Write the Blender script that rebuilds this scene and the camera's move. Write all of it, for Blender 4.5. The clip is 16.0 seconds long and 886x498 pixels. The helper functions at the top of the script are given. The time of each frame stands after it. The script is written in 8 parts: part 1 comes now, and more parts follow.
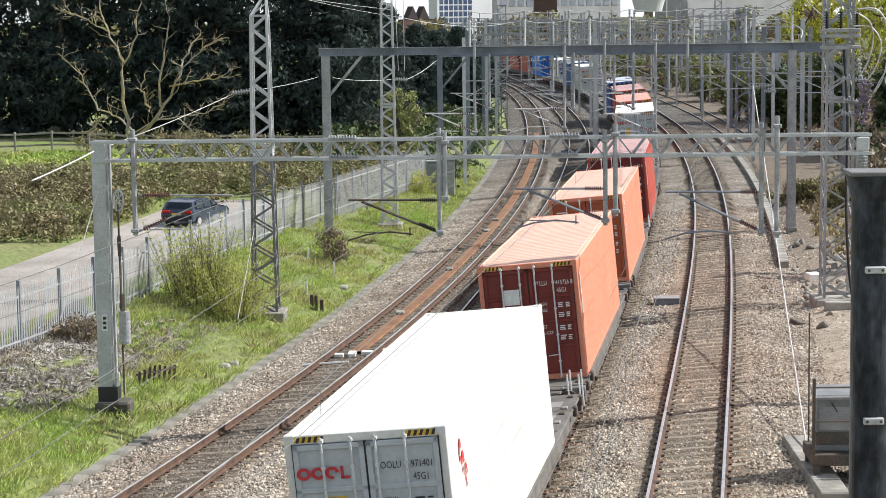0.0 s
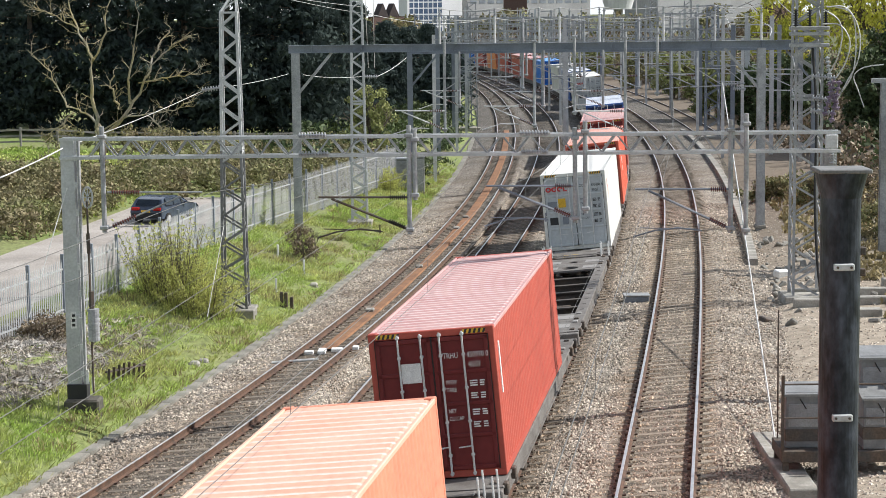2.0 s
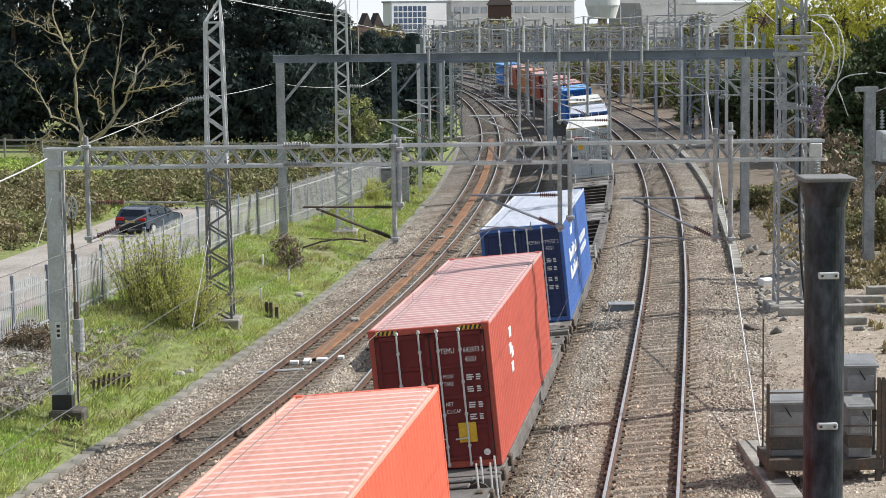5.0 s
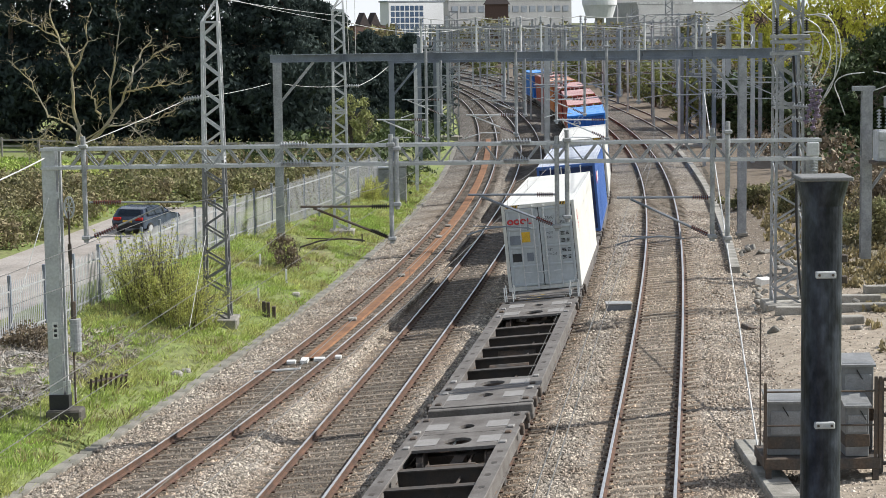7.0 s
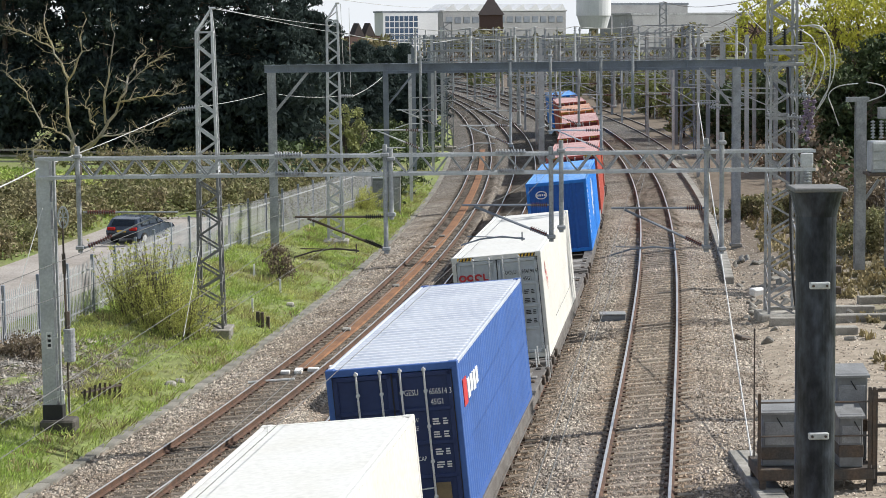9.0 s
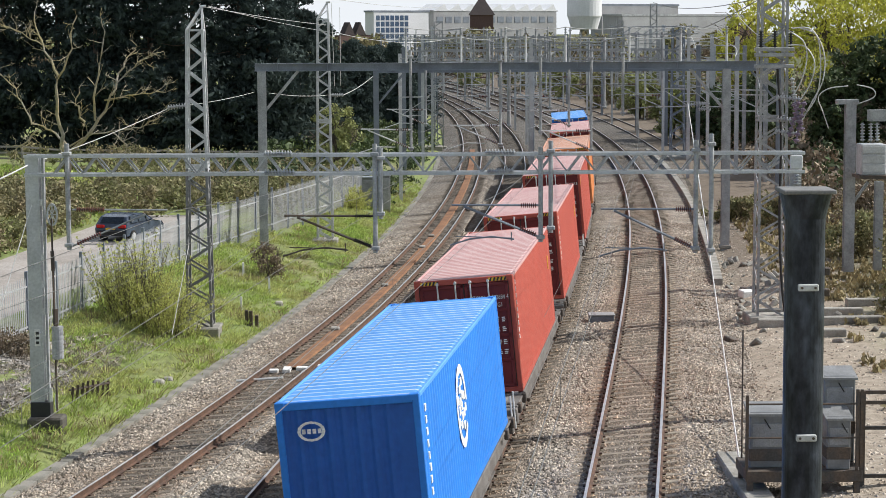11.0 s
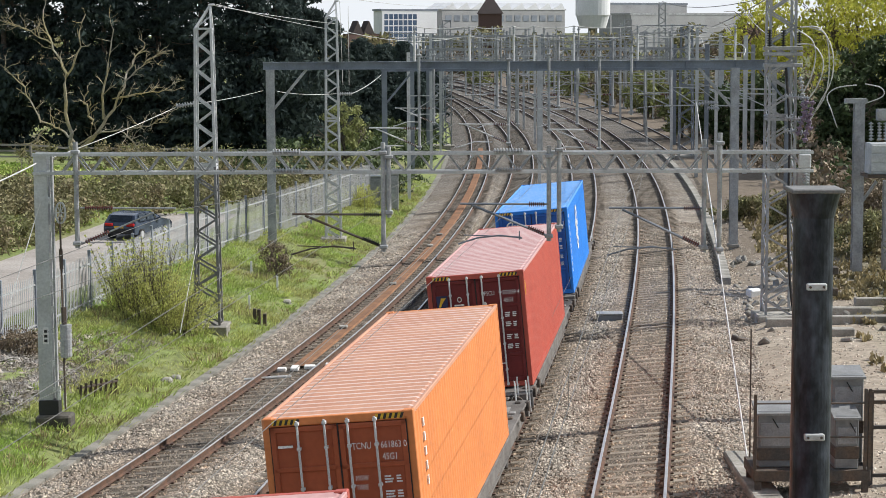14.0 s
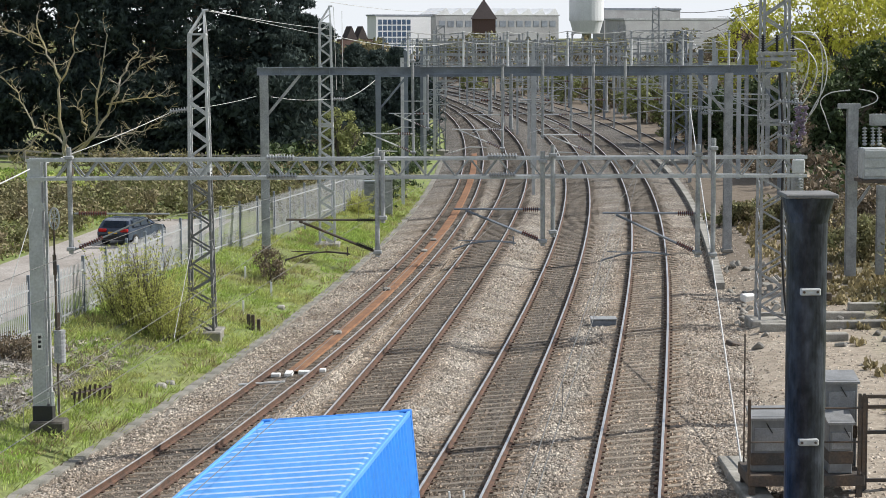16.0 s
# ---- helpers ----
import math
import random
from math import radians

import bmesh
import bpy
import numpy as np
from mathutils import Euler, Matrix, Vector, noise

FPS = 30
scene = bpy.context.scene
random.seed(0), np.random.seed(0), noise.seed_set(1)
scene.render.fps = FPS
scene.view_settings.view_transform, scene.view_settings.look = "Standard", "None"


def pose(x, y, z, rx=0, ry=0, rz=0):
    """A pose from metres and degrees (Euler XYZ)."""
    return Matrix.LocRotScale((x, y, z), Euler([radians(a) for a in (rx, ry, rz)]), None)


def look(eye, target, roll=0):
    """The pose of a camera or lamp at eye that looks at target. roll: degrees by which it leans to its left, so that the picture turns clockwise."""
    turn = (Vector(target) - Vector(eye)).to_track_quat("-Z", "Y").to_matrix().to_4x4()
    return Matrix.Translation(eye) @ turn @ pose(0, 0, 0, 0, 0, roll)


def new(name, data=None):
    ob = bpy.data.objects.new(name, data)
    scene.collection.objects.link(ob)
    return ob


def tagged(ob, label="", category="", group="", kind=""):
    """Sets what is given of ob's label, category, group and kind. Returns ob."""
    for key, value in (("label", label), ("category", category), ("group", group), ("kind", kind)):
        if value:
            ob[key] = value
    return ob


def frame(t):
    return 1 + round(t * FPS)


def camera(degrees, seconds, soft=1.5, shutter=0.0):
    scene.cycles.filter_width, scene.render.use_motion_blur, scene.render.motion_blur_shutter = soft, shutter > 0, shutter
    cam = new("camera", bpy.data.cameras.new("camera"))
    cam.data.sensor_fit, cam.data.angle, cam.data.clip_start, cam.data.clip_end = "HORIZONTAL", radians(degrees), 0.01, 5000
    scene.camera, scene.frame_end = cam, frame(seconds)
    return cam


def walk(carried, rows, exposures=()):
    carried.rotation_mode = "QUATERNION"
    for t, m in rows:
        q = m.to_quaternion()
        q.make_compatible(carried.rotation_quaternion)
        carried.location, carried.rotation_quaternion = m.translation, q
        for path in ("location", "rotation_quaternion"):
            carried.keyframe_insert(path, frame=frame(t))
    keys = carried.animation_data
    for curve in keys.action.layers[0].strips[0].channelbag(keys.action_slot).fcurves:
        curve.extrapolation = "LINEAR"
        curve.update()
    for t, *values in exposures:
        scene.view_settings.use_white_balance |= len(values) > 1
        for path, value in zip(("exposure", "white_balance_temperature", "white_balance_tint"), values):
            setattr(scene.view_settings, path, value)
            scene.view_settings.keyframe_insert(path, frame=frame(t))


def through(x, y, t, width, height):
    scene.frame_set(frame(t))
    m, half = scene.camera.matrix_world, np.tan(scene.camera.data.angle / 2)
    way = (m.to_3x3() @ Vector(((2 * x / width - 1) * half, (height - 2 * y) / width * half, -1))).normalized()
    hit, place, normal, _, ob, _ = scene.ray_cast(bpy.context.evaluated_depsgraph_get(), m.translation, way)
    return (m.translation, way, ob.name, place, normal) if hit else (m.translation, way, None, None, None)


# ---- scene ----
import itertools

# ---- camera and walk ----
EYE_Z = 9.946
cam = camera(25.084, 16.0, soft=0.85)
TURNS = [(0.0, 1.812, -6.683, -0.779), (0.5, 1.533, -6.640, -0.723), (1.0, 1.301, -6.688, -0.674), (1.5, 1.128, -6.761, -0.662),
         (2.0, 0.943, -6.773, -0.670), (2.5, 0.775, -6.745, -0.683), (3.0, 0.682, -6.677, -0.670), (3.5, 0.612, -6.605, -0.740),
         (4.0, 0.570, -6.513, -0.730), (4.8, 0.520, -6.500, -0.760), (5.6, 0.460, -6.560, -0.790), (6.5, 0.410, -6.568, -0.808),
         (7.0, 0.426, -6.523, -0.804), (7.5, 0.418, -6.461, -0.770), (8.0, 0.349, -6.387, -0.785), (8.5, 0.303, -6.301, -0.746),
         (9.0, 0.253, -6.228, -0.724), (9.8, 0.130, -6.190, -0.580), (10.6, 0.000, -6.220, -0.400), (11.5, -0.106, -6.249, -0.267),
         (12.0, -0.105, -6.211, -0.240), (12.5, -0.072, -6.183, -0.230), (13.0, 0.013, -6.197, -0.258), (13.5, 0.108, -6.237, -0.267),
         (14.0, 0.176, -6.274, -0.276), (14.5, 0.187, -6.260, -0.310), (15.0, 0.134, -6.210, -0.370), (15.5, 0.086, -6.170, -0.335),
         (16.0, 0.000, -6.122, -0.308)]
walk(cam, [(t, pose(0, 0, EYE_Z, 90 + tilt, 0, yaw) @ pose(0, 0, 0, 0, 0, roll)) for t, yaw, tilt, roll in TURNS],
     exposures=[(0.0, 0.25), (3.0, 0.16), (4.5, 0.1), (8.0, 0.1), (9.0, 0.0), (11.5, 0.0), (16.0, 0.0)])

# ---- world and sun ----
SUN_FROM = Vector((1.0, 0.22, 0.98)).normalized()
world = bpy.data.worlds.new("world")
scene.world = world
world.use_nodes = True
wn = world.node_tree.nodes
sky = wn.new("ShaderNodeTexSky")
sky.sky_type, sky.sun_disc = "NISHITA", False
sky.sun_elevation = math.asin(SUN_FROM.z)
sky.sun_rotation = math.atan2(SUN_FROM.x, SUN_FROM.y)
sky.air_density, sky.dust_density, sky.ozone_density = 1.0, 1.0, 1.0
wl = world.node_tree.links
# broken white cloud over the blue
way = wn.new("ShaderNodeTexCoord")
puffs = wn.new("ShaderNodeTexNoise")
puffs.inputs["Scale"].default_value, puffs.inputs["Detail"].default_value = 2.2, 6
wl.new(way.outputs["Generated"], puffs.inputs["Vector"])
cover = wn.new("ShaderNodeMapRange")
cover.inputs[1].default_value, cover.inputs[2].default_value = 0.46, 0.66
wl.new(puffs.outputs[0], cover.inputs[0])
clouds = wn.new("ShaderNodeMix")
clouds.data_type = "RGBA"
clouds.inputs[7].default_value = (8.6, 9.0, 9.5, 1)
# the cloud closes to white haze towards the horizon
axes = wn.new("ShaderNodeSeparateXYZ")
wl.new(way.outputs["Generated"], axes.inputs[0])
haze = wn.new("ShaderNodeMapRange")
haze.inputs[1].default_value, haze.inputs[2].default_value = 0.02, 0.16
haze.inputs[3].default_value, haze.inputs[4].default_value = 1.0, 0.0
wl.new(axes.outputs[2], haze.inputs[0])
either = wn.new("ShaderNodeMath")
either.operation = "MAXIMUM"
wl.new(cover.outputs[0], either.inputs[0])
wl.new(haze.outputs[0], either.inputs[1])
wl.new(either.outputs[0], clouds.inputs[0])
wl.new(sky.outputs[0], clouds.inputs[6])
wl.new(clouds.outputs[2], wn["Background"].inputs[0])
wn["Background"].inputs[1].default_value = 0.1
sun = new("sun", bpy.data.lights.new("sun", "SUN"))
sun.data.energy, sun.data.angle, sun.data.color = 5.6, radians(0.55), (1.0, 0.97, 0.925)
sun.matrix_world = look((60, 20, 60), Vector((60, 20, 60)) - SUN_FROM)


# ---- materials ----
MATS = {}


def surface(name, base, rough=0.6, metal=0.0, second=None, scale=3.0, amount=0.5, fine=40.0, fine_amount=0.25, bump=0.0, bump_scale=60.0,
            per_object=0.0, per_island=0.0, stretch=(1, 1, 1), spec=0.5):
    """A procedural surface: a base colour drifting to a second one in patches, fine grain on top, and relief."""
    if name in MATS:
        return MATS[name]
    m = bpy.data.materials.new(name)
    m.use_nodes = True
    nt = m.node_tree
    nodes, links = nt.nodes, nt.links
    bsdf = nodes["Principled BSDF"]
    bsdf.inputs["Roughness"].default_value, bsdf.inputs["Metallic"].default_value = rough, metal
    bsdf.inputs["Specular IOR Level"].default_value = spec
    second = second or tuple(c * 0.6 for c in base)
    co = nodes.new("ShaderNodeTexCoord")
    mp = nodes.new("ShaderNodeMapping")
    mp.inputs["Scale"].default_value = stretch
    links.new(co.outputs["Object"], mp.inputs["Vector"])
    n1 = nodes.new("ShaderNodeTexNoise")
    n1.inputs["Scale"].default_value, n1.inputs["Detail"].default_value, n1.inputs["Roughness"].default_value = scale, 6, 0.6
    n2 = nodes.new("ShaderNodeTexNoise")
    n2.inputs["Scale"].default_value, n2.inputs["Detail"].default_value = fine, 4
    for n in (n1, n2):
        links.new(mp.outputs[0], n.inputs["Vector"])
    ramp = nodes.new("ShaderNodeMapRange")
    ramp.inputs[1].default_value, ramp.inputs[2].default_value = 0.36, 0.66
    ramp.inputs[4].default_value = amount * 1.6
    links.new(n1.outputs[0], ramp.inputs[0])
    mix = nodes.new("ShaderNodeMix")
    mix.data_type = "RGBA"
    mix.inputs[6].default_value, mix.inputs[7].default_value = (*base, 1), (*second, 1)
    links.new(ramp.outputs[0], mix.inputs[0])
    val = nodes.new("ShaderNodeMapRange")
    val.inputs[1].default_value, val.inputs[2].default_value = 0.25, 0.75
    val.inputs[3].default_value, val.inputs[4].default_value = 1 - fine_amount, 1 + fine_amount
    links.new(n2.outputs[0], val.inputs[0])
    hsv = nodes.new("ShaderNodeHueSaturation")
    links.new(mix.outputs[2], hsv.inputs["Color"])
    last = val.outputs[0]
    for use, node, socket in ((per_object, "ShaderNodeObjectInfo", "Random"), (per_island, "ShaderNodeNewGeometry", "Random Per Island")):
        if use:
            src = nodes.new(node)
            rng = nodes.new("ShaderNodeMapRange")
            rng.inputs[3].default_value, rng.inputs[4].default_value = 1 - use, 1 + use
            links.new(src.outputs[socket], rng.inputs[0])
            mul = nodes.new("ShaderNodeMath")
            mul.operation = "MULTIPLY"
            links.new(last, mul.inputs[0])
            links.new(rng.outputs[0], mul.inputs[1])
            last = mul.outputs[0]
    links.new(last, hsv.inputs["Value"])
    links.new(hsv.outputs[0], bsdf.inputs["Base Color"])
    if bump:
        n3 = nodes.new("ShaderNodeTexNoise")
        n3.inputs["Scale"].default_value, n3.inputs["Detail"].default_value = bump_scale, 5
        links.new(mp.outputs[0], n3.inputs["Vector"])
        b = nodes.new("ShaderNodeBump")
        b.inputs["Strength"].default_value, b.inputs["Distance"].default_value = min(1.0, bump), 0.03
        links.new(n3.outputs[0], b.inputs["Height"])
        links.new(b.outputs[0], bsdf.inputs["Normal"])
    MATS[name] = m
    return m


def leafy(name, base, second, per_island=0.45, through=0.25):
    """Foliage: leaf clumps that differ from one another and let a little light through."""
    if name in MATS:
        return MATS[name]
    m = surface(name, base, 0.65, 0, second, 0.35, 0.7, 3.0, 0.25, per_island=per_island, spec=0.25)
    nt = m.node_tree
    tr = nt.nodes.new("ShaderNodeBsdfTranslucent")
    mx = nt.nodes.new("ShaderNodeMixShader")
    mx.inputs[0].default_value = through
    bs = nt.nodes["Principled BSDF"]
    nt.links.new(bs.inputs["Base Color"].links[0].from_socket, tr.inputs[0])
    nt.links.new(bs.outputs[0], mx.inputs[1])
    nt.links.new(tr.outputs[0], mx.inputs[2])
    nt.links.new(mx.outputs[0], nt.nodes["Material Output"].inputs[0])
    return m


GALV = surface("galvanised_steel", (0.56, 0.575, 0.58), 0.55, 0.25, (0.42, 0.43, 0.435), 1.4, 0.6, 18, 0.15, 0.15, 50)
BRIGHT = surface("bright_galvanised_bar", (0.66, 0.67, 0.67), 0.5, 0.15, (0.5, 0.5, 0.49), 3, 0.5)
GALV_OLD = surface("weathered_galvanised_steel", (0.42, 0.43, 0.44), 0.6, 0.25, (0.27, 0.28, 0.285), 1.8, 0.7, 18, 0.2, 0.2, 50)
PAINTGREY = surface("grey_painted_steel", (0.24, 0.27, 0.31), 0.55, 0.1, (0.15, 0.17, 0.2), 0.8, 0.6, 20, 0.15, 0.1, 40)
MASTDARK = surface("dark_grey_mast_steel", (0.23, 0.235, 0.235), 0.65, 0.15, (0.15, 0.15, 0.15), 1.5, 0.6, 18, 0.2)
DARKSTEEL = surface("dark_dirty_steel", (0.07, 0.065, 0.06), 0.7, 0.2, (0.12, 0.085, 0.06), 2.2, 0.7, 25, 0.3, 0.25, 60)
BLACKPOST = surface("black_weathered_paint", (0.011, 0.013, 0.018), 0.45, 0.0, (0.085, 0.097, 0.12), 3.6, 0.36, 11, 0.6, 0.2, 20, stretch=(1, 1, 0.45), spec=0.25)
RUBBER = surface("black_rubber", (0.02, 0.02, 0.02), 0.7)
WIRE = surface("dull_copper_wire", (0.16, 0.16, 0.15), 0.6, 0.4)
WIRE_PALE = surface("pale_wire", (0.62, 0.62, 0.6), 0.5, 0.2)
CERAMIC = surface("brown_insulator_glaze", (0.16, 0.05, 0.035), 0.25, 0, (0.1, 0.035, 0.03))
GREYINS = surface("grey_insulator_polymer", (0.42, 0.44, 0.46), 0.4)
CONCRETE = surface("weathered_concrete", (0.36, 0.345, 0.31), 0.9, 0, (0.2, 0.19, 0.165), 1.6, 0.7, 30, 0.25, 0.4, 40, per_object=0.15)
SLEEPER = surface("sleeper_concrete", (0.275, 0.235, 0.182), 0.9, 0, (0.16, 0.132, 0.102), 2.5, 0.7, 30, 0.3, 0.4, 50, per_object=0.25, per_island=0.25)
SLEEPER_OILY = surface("oily_sleeper_concrete", (0.2, 0.168, 0.13), 0.85, 0, (0.11, 0.092, 0.072), 2.5, 0.7, 30, 0.3, 0.4, 50, per_object=0.25, per_island=0.25)
RAILSIDE = surface("rusty_rail_side", (0.15, 0.082, 0.053), 0.85, 0.1, (0.06, 0.04, 0.03), 4, 0.6, 40, 0.3, 0.3, 60)
RAILTOP = surface("polished_rail_head", (0.82, 0.80, 0.78), 0.36, 0.75, (0.66, 0.63, 0.6), 3, 0.5, 30, 0.1)
RUSTPLATE = surface("orange_rust_plate", (0.27, 0.135, 0.065), 0.9, 0, (0.17, 0.085, 0.045), 1.2, 0.7, 14, 0.3, 0.3, 30)
BALLAST = surface("ballast_bed", (0.50, 0.455, 0.39), 0.95, 0, (0.31, 0.262, 0.205), 0.45, 0.7, 17, 0.3)


def pebbled(m, scale, low, high):
    """Break a surface into stones: each cell has its own tone, with dark joints and relief between."""
    nt = m.node_tree
    bsdf = nt.nodes["Principled BSDF"]
    src = bsdf.inputs["Base Color"].links[0].from_socket
    co = nt.nodes.new("ShaderNodeTexCoord")
    vo, edge = nt.nodes.new("ShaderNodeTexVoronoi"), nt.nodes.new("ShaderNodeTexVoronoi")
    edge.feature = "DISTANCE_TO_EDGE"
    for v in (vo, edge):
        v.inputs["Scale"].default_value = scale
        nt.links.new(co.outputs["Object"], v.inputs["Vector"])
    sep = nt.nodes.new("ShaderNodeSeparateColor")
    nt.links.new(vo.outputs["Color"], sep.inputs[0])
    tone = nt.nodes.new("ShaderNodeMapRange")
    tone.inputs[3].default_value, tone.inputs[4].default_value = low, high
    nt.links.new(sep.outputs[0], tone.inputs[0])
    gap = nt.nodes.new("ShaderNodeMapRange")
    gap.inputs[1].default_value, gap.inputs[2].default_value = 0.0, 0.22
    gap.inputs[3].default_value = 0.25
    nt.links.new(edge.outputs["Distance"], gap.inputs[0])
    mul = nt.nodes.new("ShaderNodeMath")
    mul.operation = "MULTIPLY"
    nt.links.new(tone.outputs[0], mul.inputs[0])
    nt.links.new(gap.outputs[0], mul.inputs[1])
    hs = nt.nodes.new("ShaderNodeHueSaturation")
    nt.links.new(src, hs.inputs["Color"])
    nt.links.new(mul.outputs[0], hs.inputs["Value"])
    nt.links.new(hs.outputs[0], bsdf.inputs["Base Color"])
    bp = nt.nodes.new("ShaderNodeBump")
    bp.inputs["Strength"].default_value, bp.inputs["Distance"].default_value = 1.0, 0.06
    nt.links.new(edge.outputs["Distance"], bp.inputs["Height"])
    nt.links.new(bp.outputs[0], bsdf.inputs["Normal"])


def weathered(m):
    """Tint a surface by the rust, oil and painted shade stored on its mesh."""
    nt = m.node_tree
    bsdf = nt.nodes["Principled BSDF"]
    src = bsdf.inputs["Base Color"].links[0].from_socket
    at = nt.nodes.new("ShaderNodeAttribute")
    at.attribute_name = "rust_and_shade"
    mx = nt.nodes.new("ShaderNodeMix")
    mx.data_type, mx.blend_type = "RGBA", "MULTIPLY"
    mx.inputs[0].default_value = 1.0
    nt.links.new(src, mx.inputs[6])
    nt.links.new(at.outputs["Color"], mx.inputs[7])
    nt.links.new(mx.outputs[2], bsdf.inputs["Base Color"])


def set_rust_and_shade(me, colours):
    at = me.attributes.new("rust_and_shade", "FLOAT_COLOR", "POINT")
    flat = np.ones((len(colours), 4), np.float32)
    flat[:, :3] = colours
    at.data.foreach_set("color", flat.ravel())


def rust_oil_and_shade(rust, y, oil=0.0):
    """Iron dust beside the rails, oil between them, and painted shade beyond y 90."""
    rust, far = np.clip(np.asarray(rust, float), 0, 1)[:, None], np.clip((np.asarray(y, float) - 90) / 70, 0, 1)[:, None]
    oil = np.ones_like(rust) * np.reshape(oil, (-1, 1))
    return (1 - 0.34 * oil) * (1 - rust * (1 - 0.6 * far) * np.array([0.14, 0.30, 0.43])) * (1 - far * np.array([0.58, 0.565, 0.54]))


pebbled(BALLAST, 13.0, 0.5, 1.5)
CRIB = surface("iron_stained_ballast", (0.305, 0.265, 0.21), 0.95, 0, (0.2, 0.168, 0.13), 0.6, 0.7, 17, 0.3)
pebbled(CRIB, 16.0, 0.55, 1.4)
# darker brown for the outermost strips on the right beyond y 88
CESS = surface("brown_cess_earth", (0.27, 0.225, 0.165), 0.95, 0, (0.12, 0.10, 0.07), 0.35, 0.75, 9, 0.4)
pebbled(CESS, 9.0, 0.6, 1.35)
STONE = surface("ballast_stone", (0.52, 0.475, 0.405), 0.9, 0, (0.29, 0.245, 0.195), 0.5, 0.65, 30, 0.3, per_island=0.5)
for _m in (BALLAST, CRIB, CESS, STONE):
    weathered(_m)
DECK = surface("wagon_deck_grey", (0.18, 0.168, 0.155), 0.75, 0.1, (0.11, 0.098, 0.088), 1.6, 0.7, 22, 0.25, 0.2, 40)
DECKPALE = surface("worn_pale_patch", (0.29, 0.28, 0.27), 0.7, 0.1, (0.25, 0.24, 0.225), 4, 0.7, 30, 0.2)
WHITE = surface("white_lettering", (0.78, 0.78, 0.76), 0.6, 0, (0.6, 0.6, 0.58), 8, 0.4)
DARKSTONE = surface("dark_foot_concrete", (0.115, 0.105, 0.088), 0.9, 0, (0.065, 0.06, 0.048), 2.0, 0.7, 25, 0.3, 0.4, 40)
BLACK = surface("black_lettering", (0.03, 0.03, 0.032), 0.6)
YELLOW = surface("yellow_marking", (0.75, 0.47, 0.03), 0.55, 0, (0.55, 0.33, 0.03), 6, 0.5)
REDMARK = surface("red_marking", (0.62, 0.045, 0.05), 0.55)


